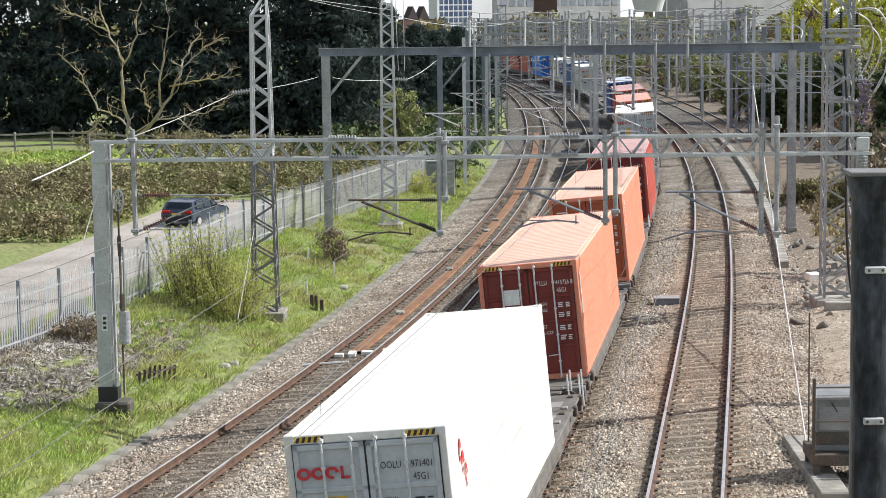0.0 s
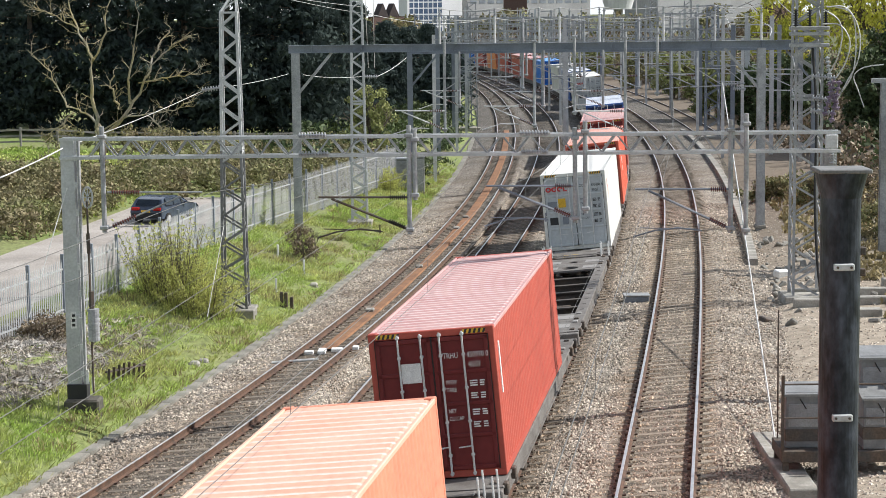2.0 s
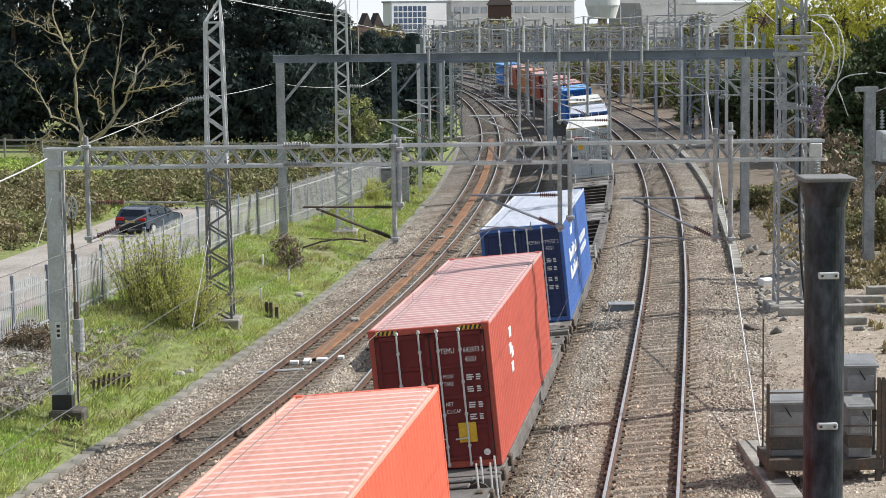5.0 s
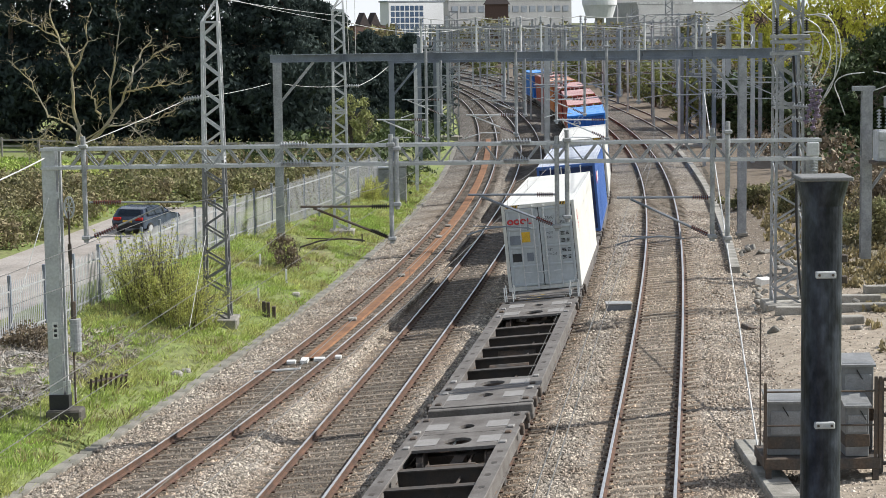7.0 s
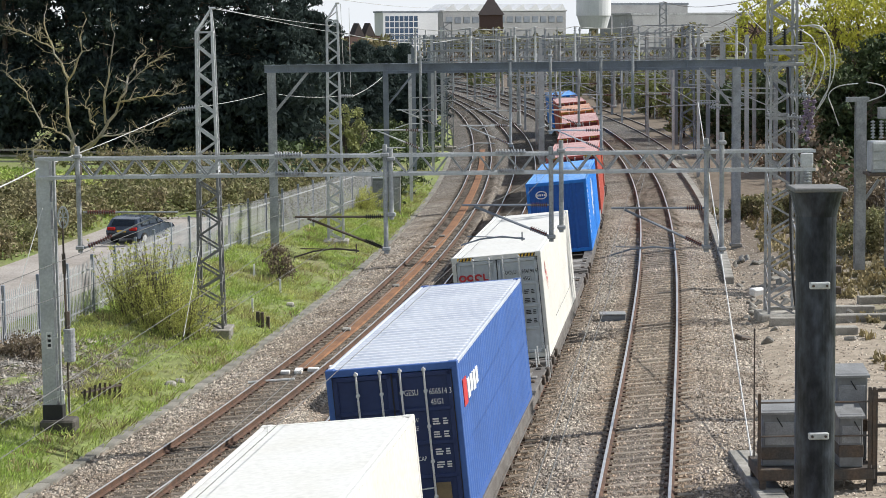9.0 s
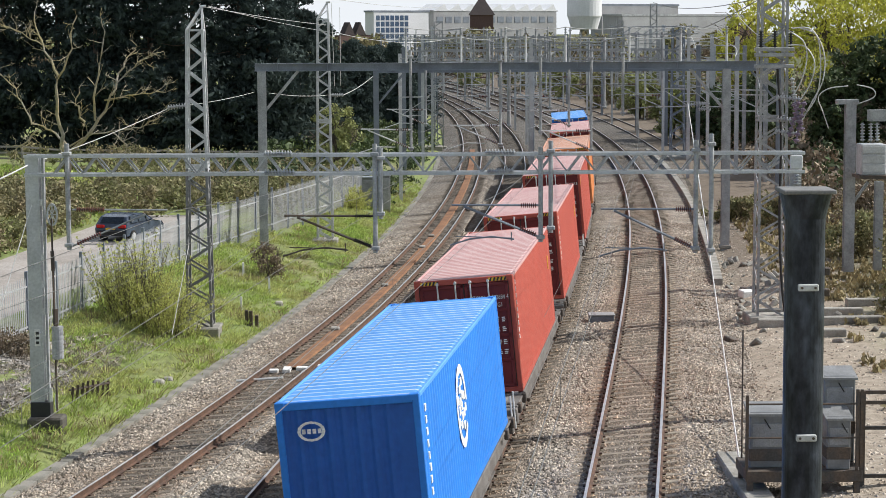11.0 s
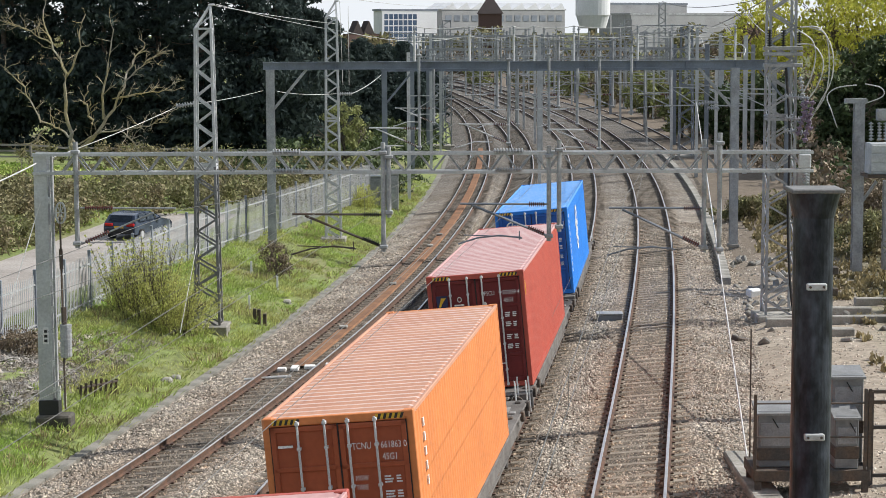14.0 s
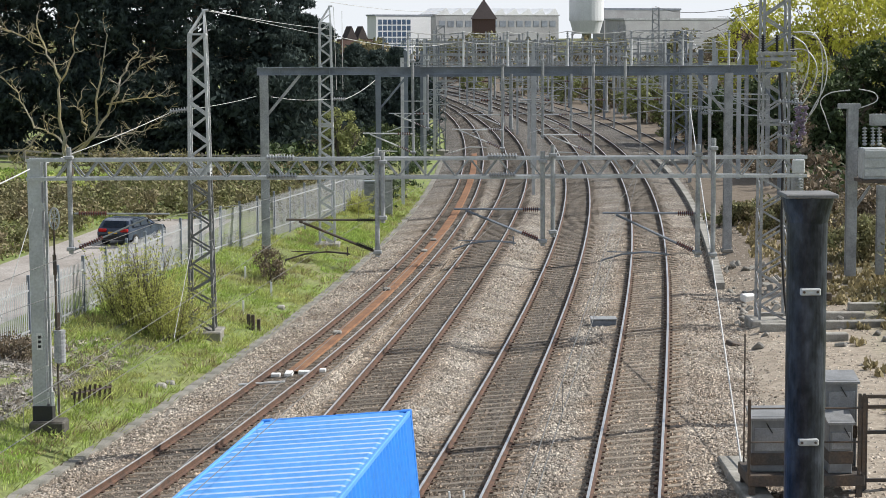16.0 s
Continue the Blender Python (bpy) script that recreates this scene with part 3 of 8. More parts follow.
ROOFS = {}


def paint(name, base, faded=None):
    faded = faded or tuple(c * 0.72 for c in base)
    ROOFS[name] = base
    return surface(name, base, 0.5, 0.0, faded, 0.7, 0.45, 9, 0.1, 0.06, 30, spec=0.35)


def lightened(m):
    """The same paint, lighter: light on the rib crests put into colour."""
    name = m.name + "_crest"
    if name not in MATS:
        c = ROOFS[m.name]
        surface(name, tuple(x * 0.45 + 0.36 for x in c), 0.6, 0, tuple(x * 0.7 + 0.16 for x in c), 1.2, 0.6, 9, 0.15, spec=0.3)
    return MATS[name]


def corrugated(length, z0, z1, pitch=0.278, depth=0.036):
    """Profile of a corrugated wall along y: (y, inset)."""
    out, y = [], 0.0
    while y + pitch <= length:
        out += [(y, 0), (y + pitch * 0.26, 0), (y + pitch * 0.5, depth), (y + pitch * 0.76, depth)]
        y += pitch
    return out + [(length, 0)]


def make_container(body, roof_paint, doors, label, ident="", style="", group="containers on the train", front="doors", ribs=True):
    box = empty("shipping_container", label, "container", group)
    hw = C_WID / 2
    # frame
    g = Geo()
    for x in (-hw, hw - 0.12):
        for y in (0, C_LEN - 0.12):
            g.box((x, y, 0.0), (x + 0.12, y + 0.12, C_HI), cut=0.012)
        g.box((x if x < 0 else hw - 0.07, 0.12, 0.0), (x + 0.07 if x < 0 else hw, C_LEN - 0.12, 0.15))
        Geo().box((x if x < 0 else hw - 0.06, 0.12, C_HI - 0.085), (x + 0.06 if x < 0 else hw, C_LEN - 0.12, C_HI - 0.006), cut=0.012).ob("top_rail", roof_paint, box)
    for y in (0.0, C_LEN - 0.12):
        g.box((-hw + 0.12, y, 0.0), (hw - 0.12, y + 0.12, 0.14), cut=0.01)
        g.box((-hw + 0.12, y, C_HI - 0.14), (hw - 0.12, y + 0.12, C_HI - 0.006), cut=0.01)
    g.box((-hw + 0.1, 0.1, 0.1), (hw - 0.1, C_LEN - 0.1, 0.14))
    g.ob("frame", body, box)
    for x in (-hw - 0.003, hw - 0.175):
        for y in (-0.004, C_LEN - 0.158):
            for z in (-0.004, C_HI - 0.114):
                Geo().box((x, y, z), (x + 0.178, y + 0.162, z + 0.118), cut=0.015).ob("corner_casting", roof_paint if style == "white" else body, box)
    # corrugated side walls
    prof = corrugated(C_LEN - 0.24, 0, 0, 0.278, 0.02 if ribs else 0.004)
    for sx in (-1, 1):
        g = Geo()
        for y, d in prof:
            for z in (0.15, C_HI - 0.085):
                g.v.append((sx * (hw - 0.008 - d), y + 0.12, z))
        g.f = [(2 * i, 2 * i + 2, 2 * i + 3, 2 * i + 1) if sx > 0 else (2 * i, 2 * i + 1, 2 * i + 3, 2 * i + 2) for i in range(len(prof) - 1)]
        g.ob("side_wall", body, box)
    # roof, ribbed across
    g = Geo()
    prof = corrugated(C_LEN - 0.24, 0, 0, 0.35, 0.03 if ribs else 0.004)
    for y, d in prof:
        for x, e in ((-hw + 0.04, 0.03), (-hw + 0.13, 0), (hw - 0.13, 0), (hw - 0.04, 0.03)):
            g.v.append((x, y + 0.12, C_HI - 0.01 - max(d, e)))
    g.f = [(4 * i + j, 4 * i + 1 + j, 4 * i + 5 + j, 4 * i + 4 + j) for i in range(len(prof) - 1) for j in range(3)]
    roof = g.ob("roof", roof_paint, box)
    # the crests of the ribs take a lighter colour for light falling there
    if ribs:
        roof.data.materials.append(lightened(roof_paint))
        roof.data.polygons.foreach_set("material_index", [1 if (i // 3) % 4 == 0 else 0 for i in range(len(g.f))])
    g = Geo()
    prof2 = corrugated(C_WID - 0.24, 0, 0, 0.25, 0.045)
    for end_y, flip in ((C_LEN - 0.02, 1), (0.03, -1)):
        if flip < 0 and front == "doors":
            continue
        g2 = Geo()
        for x, d in prof2:
            for z in (0.14, C_HI - 0.14):
                g2.v.append((x - hw + 0.12, end_y - flip * d, z))
        g2.f = [(2 * i, 2 * i + 1, 2 * i + 3, 2 * i + 2) if flip > 0 else (2 * i, 2 * i + 2, 2 * i + 3, 2 * i + 1) for i in range(len(prof2) - 1)]
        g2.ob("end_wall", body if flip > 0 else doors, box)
    if front == "doors":
        for sx in (-1, 1):
            x0, x1 = (-hw + 0.125, -0.012) if sx < 0 else (0.012, hw - 0.125)
            g = Geo()
            g.box((x0, -0.005, 0.15), (x1, 0.035, C_HI - 0.15))
            # raised frame and four sunk panels
            zs = [0.15, 0.24, 0.78, 0.86, 1.40, 1.48, 2.02, 2.10, 2.66, C_HI - 0.15]
            for a, b in zip(zs[0::2], zs[1::2]):
                g.box((x0, -0.04, a), (x1, -0.004, b), cut=0.012)
            for a in (x0, x1 - 0.09):
                g.box((a, -0.04, 0.15), (a + 0.09, -0.004, C_HI - 0.15), cut=0.012)
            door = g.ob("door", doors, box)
            seal = Geo()
            seal.box((x0 - 0.011, -0.03, 0.14), (x0 + 0.004, 0.01, C_HI - 0.14))
            seal.box((x1 - 0.004, -0.03, 0.14), (x1 + 0.011, 0.01, C_HI - 0.14))
            seal.ob("door_seal", RUBBER, door)
            for bx in ((-0.64, -0.2) if sx < 0 else (0.17, 0.61)):
                b = Geo()
                b.tube([(bx, -0.085, 0.05), (bx, -0.085, C_HI - 0.05)], 0.021, 7)
                for z in (0.09, 0.45, 1.1, 1.75, 2.4, C_HI - 0.1):
                    b.box((bx - 0.034, -0.105, z - 0.026), (bx + 0.034, -0.03, z + 0.026), cut=0.008)
                b.tube([(bx, -0.1, 0.62), (bx + (0.26 if sx < 0 else -0.26), -0.1, 0.6)], 0.014, 5)
                b.ob("locking_bar", BRIGHT, door, "galvanised locking bar with brackets")
    # hazard marks above the doors
    for x0 in (-hw + 0.16, hw - 0.6) if front == "doors" and style not in ("patch", "bold") else ():
        mark = Geo().box((x0, -0.006, C_HI - 0.115), (x0 + 0.44, 0.02, C_HI - 0.03)).ob("hazard_mark", YELLOW, box, "yellow hazard mark")
        for i in range(5):
            a = x0 + 0.02 + i * 0.09
            g = Geo()
            g.add([(a, -0.009, C_HI - 0.115), (a + 0.045, -0.009, C_HI - 0.115), (a + 0.075, -0.009, C_HI - 0.03), (a + 0.03, -0.009, C_HI - 0.03)], [(0, 1, 2, 3)])
            g.ob("stripe", BLACK, mark)
    ink = BLACK if style == "white" else WHITE
    face = Matrix.Rotation(math.pi / 2, 4, "X")
    if ident:
        first, *rest = ident.split("|")
        owner, number = first.split("  ")
        letter(owner, 0.155, Matrix.Translation((0.205, -0.055, 2.33)) @ face, ink, box, "owner_lettering")
        letter(number, 0.155, Matrix.Translation((0.665, -0.055, 2.33)) @ face, ink, box, "number_lettering")
        if rest:
            letter(rest[0], 0.155, Matrix.Translation((0.68, -0.055, 2.14)) @ face, ink, box, "size_code_lettering")
        for z, word in ((1.83, "MGW"), (1.68, "TARE"), (1.27, "NET"), (1.12, "CU.CAP")):
            letter(word, 0.115, Matrix.Translation((0.215, -0.055, z)) @ face, ink, box, "weight_lettering")
        g = Geo()
        for z in (1.86, 1.62, 1.3, 1.06):
            bars(g, 0.68, z, 0.15, 0.026, 3, on_door)
            bars(g, 0.87, z, 0.1, 0.026, 3, on_door)
        g.ob("small_print", ink, box)
    door_put = lambda a, b: (a, -0.06, b)
    side_put = lambda a, b: (hw + 0.005, a, b)
    if style == "white":
        g = Geo()
        for i, cx in enumerate((-0.95, -0.73, -0.52)):
            ring(g, cx, 2.32, 0.045, 0.095, door_put, part_of=0.8 if i == 2 else 1.0, wide=1.15)
        g.box((-0.39, -0.064, 2.225), (-0.345, -0.058, 2.415))
        g.box((-0.39, -0.064, 2.225), (-0.25, -0.058, 2.265))
        g.ob("door_emblem", REDMARK, box, "row of red rings")
        g = Geo()
        on_door(g, -0.62, 1.62, -0.34, 1.96, -0.045)
        g.ob("caution_label", YELLOW, box, "yellow caution label")
        g = Geo()
        on_door(g, -0.98, 0.98, -0.68, 1.26, -0.02)
        g.ob("data_plate", BLACK, box, "black data plate")
        for a, b, c, d in ((-1.02, 1.56, -0.66, 1.86), (-0.5, 0.98, -0.28, 1.26)):
            g = Geo()
            on_door(g, a, b, c, d, -0.045)
            g.ob("grey_label", PAINTGREY, box)
        g = Geo()
        for k in range(3):
            ring(g, 1.0 + 0.18 * k, 2.3 - 0.22 * k, 0.09, 0.2, side_put, part_of=0.75, wide=0.55)
        g.ob("side_emblem", REDMARK, box, "red emblem on the side")
    elif style == "orange":
        g = Geo()
        bars(g, 0.9, 2.45, 0.1, 0.14, 5, on_side)
        g.ob("side_marks", WHITE, box)
        g = Geo()
        bars(g, -0.98, 2.42, 0.32, 0.04, 1, on_door)
        g.ob("door_marks", WHITE, box)
    elif style == "label":
        g = Geo()
        on_door(g, -0.62, 1.9, -0.24, 2.28, -0.045)
        g.ob("white_label", WHITE, box, "white paper label")
        g = Geo()
        on_side(g, 0.5, 1.5, 0.62, 2.5)
        g.ob("side_marks", WHITE, box)
    elif style == "crest":
        g = Geo()
        on_door(g, -1.0, 2.05, -0.72, 2.4, -0.045)
        g.ob("crest_plate", surface("navy_plate", (0.02, 0.03, 0.1), 0.5), box, "navy crest plate")
        g = Geo()
        g.add([(-0.95, -0.056, 2.12), (-0.9, -0.056, 2.12), (-0.84, -0.056, 2.24), (-0.76, -0.056, 2.34), (-0.88, -0.056, 2.35)], [(0, 1, 2, 3, 4)])
        g.ob("crest_shape", YELLOW, box)
        g = Geo()
        ring(g, -0.42, 2.28, 0.05, 0.07, door_put, wide=0.8)
        bars(g, -0.56, 2.12, 0.3, 0.04, 2, on_door)
        ring(g, 0.2, 2.12, 0.0, 0.06, door_put)
        g.ob("door_marks", WHITE, box)
        g = Geo()
        on_side(g, 0.2, 2.25, 0.28, 2.6)
        g.ob("side_label", YELLOW, box)
    elif style == "round":
        g = Geo()
        ring(g, -0.46, 2.34, 0.0, 0.1, door_put, 12)
        bars(g, -0.95, 1.95, 0.5, 0.16, 1, on_door)
        g.ob("door_marks", WHITE, box)
        g = Geo()
        on_side(g, C_LEN - 1.1, 1.7, C_LEN - 0.95, 2.1)
        g.ob("side_label", YELLOW, box, "yellow side label")
        g = Geo()
        bars(g, 0.5, 2.6, 0.12, 0.1, 9, on_side)
        g.ob("side_marks", WHITE, box)
    elif style == "bold":
        g = Geo()
        for k, (w, hh) in enumerate(((0.5, 0.5), (0.36, 0.28), (0.42, 0.42), (0.3, 0.5), (0.4, 0.3), (0.36, 0.42))):
            for j in range(2):
                on_side(g, 2.0 + k * 0.62, 0.95 + j * 0.55, 2.0 + k * 0.62 + w, 0.95 + j * 0.55 + hh * 0.75)
        for k in range(9):
            on_side(g, 7.2 + k * 0.36, 1.45, 7.44 + k * 0.36, 1.68)
            on_side(g, 7.2 + k * 0.36, 1.1, 7.44 + k * 0.36, 1.3)
        on_side(g, 3.2, 2.2, 3.9, 2.4)
        on_side(g, 3.8, 2.3, 4.1, 2.6)
        g.ob("side_lettering_bars", WHITE, box)
    elif style == "patch":
        g = Geo()
        on_side(g, 0.5, 1.95, 1.0, 2.45)
        g.ob("side_patch", REDMARK, box)
        g = Geo()
        for k in range(4):
            on_side(g, 1.1 + k * 0.42, 2.0 + 0.05 * (k % 2), 1.42 + k * 0.42, 2.36)
        g.ob("side_lettering_bars", WHITE, box)
        g = Geo()
        on_door(g, 0.62, 0.35, 0.9, 0.7, -0.045)
        g.ob("brown_label", surface("brown_label", (0.2, 0.15, 0.08), 0.6), box)
    elif style == "seal":
        g = Geo()
        ring(g, 5.0, 1.75, 0.62, 0.8, side_put, 20, 0.9, 0.9)
        for k in range(14):
            a, r = 2.4 * k, 0.14 * math.sqrt(k)
            on_side(g, 5.0 + r * math.cos(a) - 0.11, 1.75 + r * math.sin(a) - 0.08, 5.0 + r * math.cos(a) + 0.1, 1.75 + r * math.sin(a) + 0.07)
        bars(g, 0.5, 2.5, 0.16, 0.12, 10, on_side)
        ring(g, -0.62, 2.4, 0.13, 0.17, door_put, 16, 1, 1.4)
        for k in range(4):
            on_door(g, -0.78 + k * 0.09, 2.36, -0.72 + k * 0.09, 2.44)
        g.ob("side_emblem", WHITE, box, "white round emblem and lettering")
    elif style == "sidewhite":
        g = Geo()
        for k, (a, b) in enumerate(((0.0, 0.0), (0.16, 0.3), (-0.1, 0.42), (0.05, 0.75))):
            on_side(g, 3.2 + a, 1.3 + b, 3.6 + a, 1.5 + b)
        g.ob("side_marks", WHITE, box)
        g = Geo()
        ring(g, 0.95, 0.3, 0.0, 0.07, door_put, 10)
        ring(g, -0.95, 1.62, 0.04, 0.07, door_put, 10)
        g.ob("door_marks", WHITE, box)
    if style in ("orange", "sidewhite") and "yellow" in label:
        g = Geo()
        on_door(g, 0.42, 0.52, 0.78, 0.92, -0.045)
        g.ob("caution_label", YELLOW, box, "yellow caution label")
    return box


def wheelset(bogie, y):
    g = Geo()
    g.tube([(-0.7, y, 0.42), (0.7, y, 0.42)], 0.08, 8)
    for x in (-0.75, 0.75):
        g.tube([(x - 0.065, y, 0.42), (x + 0.065, y, 0.42)], 0.42, 18)
        s = 0.045 if x < 0 else -0.045
        g.tube([(x + s * 1.4, y, 0.42), (x + s * 2.1, y, 0.42)], 0.45, 18)
    return g.ob("wheelset", DARKSTEEL, bogie)


def pierced_plate(g, x0, x1, y0, y1, z0, z1, cx, cy, rx, ry, n=20):
    """A thick plate with one oval hole through it."""
    rim, out = [], []
    for k in range(n):
        a = 2 * math.pi * k / n
        c, d = math.cos(a), math.sin(a)
        rim.append((cx + rx * c, cy + ry * d))
        f = min((x1 - cx if c > 0 else cx - x0) / max(abs(c), 1e-6), (y1 - cy if d > 0 else cy - y0) / max(abs(d), 1e-6))
        out.append((cx + c * f, cy + d * f))
    for kx, ky in ((x0, y0), (x1, y0), (x1, y1), (x0, y1)):
        k = min(range(n), key=lambda q: math.hypot(out[q][0] - kx, out[q][1] - ky))
        out[k] = (kx, ky)
    vs = [(x, y, z) for z in (z1, z0) for ring_ in (rim, out) for x, y in ring_]
    fs = []
    for k in range(n):
        m = (k + 1) % n
        fs += [(k, n + k, n + m, m), (2 * n + k, 2 * n + m, 3 * n + m, 3 * n + k), (k, m, 2 * n + m, 2 * n + k), (n + k, 3 * n + k, 3 * n + m, n + m)]
    g.add(vs, fs)


def make_wagon(length, outer_near, outer_far):
    w = empty("container_wagon", "grey steel flat container wagon with open frame deck", "wagon", "wagons of the train")
    hw, z1 = 1.24, DECK_Z - 0.02
    # cross members and stencil marks share one near-black steel
    near_black = surface("near_black_steel", (0.05, 0.046, 0.042), 0.8, 0, (0.075, 0.058, 0.045), 3, 0.6)
    for sx in (-1, 1):
        g = Geo()
        a, b = (-hw, -hw + 0.34) if sx < 0 else (hw - 0.34, hw)
        g.box((a, 0.25, z1 - 0.06), (b, length - 0.25, z1), cut=0.012)
        sill = g.ob("side_sill", DECK, w)
        web = (-hw + 0.1, -hw + 0.14) if sx < 0 else (hw - 0.14, hw - 0.1)
        Geo().box((web[0], 0.6, z1 - 0.46), (web[1], length - 0.6, z1 - 0.06)).ob("sill_web", DECK, sill)
        Geo().box((a + 0.06, 3.8, z1 - 0.5), (b - 0.06, length - 3.8, z1 - 0.46)).ob("sill_flange", DECK, sill)
        # little ticks of stencilled print along the sill
        for k in range(9):
            yy = 4.4 + k * (length - 8.8) / 8
            Geo().box((sx * (hw - 0.17) - 0.06, yy - 0.09, z1 - 0.003), (sx * (hw - 0.17) + 0.06, yy + 0.09, z1 + 0.003)).ob("stencil_mark", near_black, sill)
    deep = 3.7
    for end in (0, 1):
        at = (lambda d: d) if end == 0 else (lambda d: length - d)
        for d0, d1, cd, rx, ry in ((0.2, 2.12, 1.45, 0.17, 0.24), (2.15, deep, 3.0, 0.3, 0.36)):
            g = Geo()
            ya, yb = sorted((at(d0), at(d1)))
            pierced_plate(g, -hw + 0.34, hw - 0.34, ya, yb, z1 - 0.07, z1 - 0.006, 0.0, at(cd), rx, ry)
            g.ob("end_plate", DECK, w, "pierced deck plate")
        for d in (1.35, 2.95):
            for x0 in (-0.92, 0.44):
                ya, yb = sorted((at(d - 0.34), at(d + 0.34)))
                Geo().box((x0, ya, z1 - 0.02), (x0 + 0.48, yb, z1 + 0.003)).ob("worn_patch", DECKPALE, w, "pale worn patch on the deck")
        for x in (-hw + 0.2, hw - 0.2):
            for d in (0.55, 1.9, 2.5, 3.5):
                Geo().box((x - 0.07, at(d) - 0.1, z1 - 0.01), (x + 0.07, at(d) + 0.1, z1 + 0.045), cut=0.015).ob("locking_pad", DECKPALE if d in (1.9, 3.5) else DARKSTEEL, w)
    n = 5
    for i in range(n):
        y = deep + (length - 2 * deep) * (i + 1) / (n + 1)
        g = Geo()
        g.box((-hw + 0.3, y - 0.03, z1 - 0.5), (hw - 0.3, y + 0.03, z1 - 0.09))
        g.box((-hw + 0.3, y - 0.13, z1 - 0.09), (hw - 0.3, y + 0.13, z1 - 0.055))
        g.ob("cross_member", near_black, w)
    g = Geo()
    g.box((-0.13, 0.2, z1 - 0.62), (0.13, length - 0.2, z1 - 0.36))
    g.ob("centre_sill", DARKSTEEL, w)
    for sx in (-1, 1):
        for k in range(6):
            yy = 4.6 + k * (length - 9.2) / 5
            Geo().box((sx * (hw - 0.13) - 0.05, yy - 0.2, z1 - 0.66), (sx * (hw - 0.13) + 0.05, yy + 0.2, z1 - 0.44), cut=0.02).ob("sill_stiffener", DARKSTEEL, w)
        for yy in (0.5, 1.8, length - 1.8, length - 0.5):
            Geo().box((sx * (hw + 0.02) - 0.05, yy - 0.12, z1 - 0.2), (sx * (hw + 0.02) + 0.05, yy + 0.12, z1 + 0.03), cut=0.02).ob("container_spigot", DARKSTEEL, w)
    g = Geo()
    for k in range(5):
        yy = 4.5 + k * (length - 9) / 4
        g.tube([(-0.5, yy, z1 - 0.3), (0.55, yy, z1 - 0.3)], 0.13, 10)
    g.tube([(0.34, 3.2, z1 - 0.28), (0.34, length - 3.2, z1 - 0.28)], 0.03, 6)
    g.ob("brake_gear", DARKSTEEL, w)
    for yb in (2.6, length - 2.6):
        g = Geo()
        for x in (-1.0, 1.0):
            g.box((x - 0.07, yb - 1.25, 0.36), (x + 0.07, yb + 1.25, 0.56), cut=0.03)
            for d in (-0.9, 0.9):
                g.box((x - 0.1, yb + d - 0.16, 0.28), (x + 0.1, yb + d + 0.16, 0.6), cut=0.03)
                for e in (-0.28, 0.28):
                    g.tube([(x, yb + d + e, 0.34), (x, yb + d + e, 0.56)], 0.08, 8)
        g.box((-1.0, yb - 0.18, 0.4), (1.0, yb + 0.18, 0.6))
        bogie = g.ob("bogie", DARKSTEEL, w)
        for d in (-0.9, 0.9):
            wheelset(bogie, yb + d)
    for y_end, outer, sgn in ((0.0, outer_near, -1), (length, outer_far, 1)):
        g = Geo()
        g.box((-hw, min(y_end, y_end - sgn * 0.25), z1 - 0.4), (hw, max(y_end, y_end - sgn * 0.25), z1 - 0.03), cut=0.02)
        g.ob("headstock", DECK, w)
        if outer:
            for x in (-0.87, 0.87):
                g = Geo()
                g.tube([(x, y_end, 0.72), (x, y_end + sgn * 0.42, 0.72)], 0.1, 10)
                g.tube([(x, y_end + sgn * 0.42, 0.72), (x, y_end + sgn * 0.47, 0.72)], 0.23, 14)
                g.ob("buffer", DARKSTEEL, w)
            g = Geo()
            for x in (-hw + 0.05, -hw + 0.32, hw - 0.05, hw - 0.32):
                g.tube([(x, y_end + sgn * 0.12, 0.5), (x, y_end + sgn * 0.12, z1 + 0.42)], 0.022, 6)
            g.tube([(-hw + 0.05, y_end + sgn * 0.12, 0.55), (-hw + 0.32, y_end + sgn * 0.12, 0.55)], 0.02, 6)
            g.ob("handrail", WHITE, w, "white shunter's handrails")
            g = Geo()
            g.box((-0.78, y_end + sgn * 0.12 - 0.04, z1 - 0.2), (0.32, y_end + sgn * 0.12 + 0.04, z1 - 0.12), cut=0.012)
            lever = g.ob("brake_lever", YELLOW, w, "yellow painted lever")
            Geo().box((-0.5, y_end + sgn * 0.1 - 0.05, z1 - 0.12), (0.1, y_end + sgn * 0.1 + 0.05, z1 + 0.02), cut=0.02).ob("lever_guard", YELLOW, lever)
            Geo().box((-0.75, min(y_end, y_end + sgn * 0.3), z1 - 0.03), (0.75, max(y_end, y_end + sgn * 0.3), z1 + 0.02), cut=0.02).ob("end_step", DECK, w)
            g = Geo()
            g.tube([(0, y_end, 0.75), (0, y_end + sgn * 0.35, 0.72), (0, y_end + sgn * 0.42, 0.45)], 0.05, 6)
            g.ob("coupling", DARKSTEEL, w)
        else:
            g = Geo()
            g.tube([(0, y_end, 0.7), (0, y_end + sgn * 0.35, 0.7)], 0.09, 8)
            g.ob("drawbar", DARKSTEEL, w)
    return w


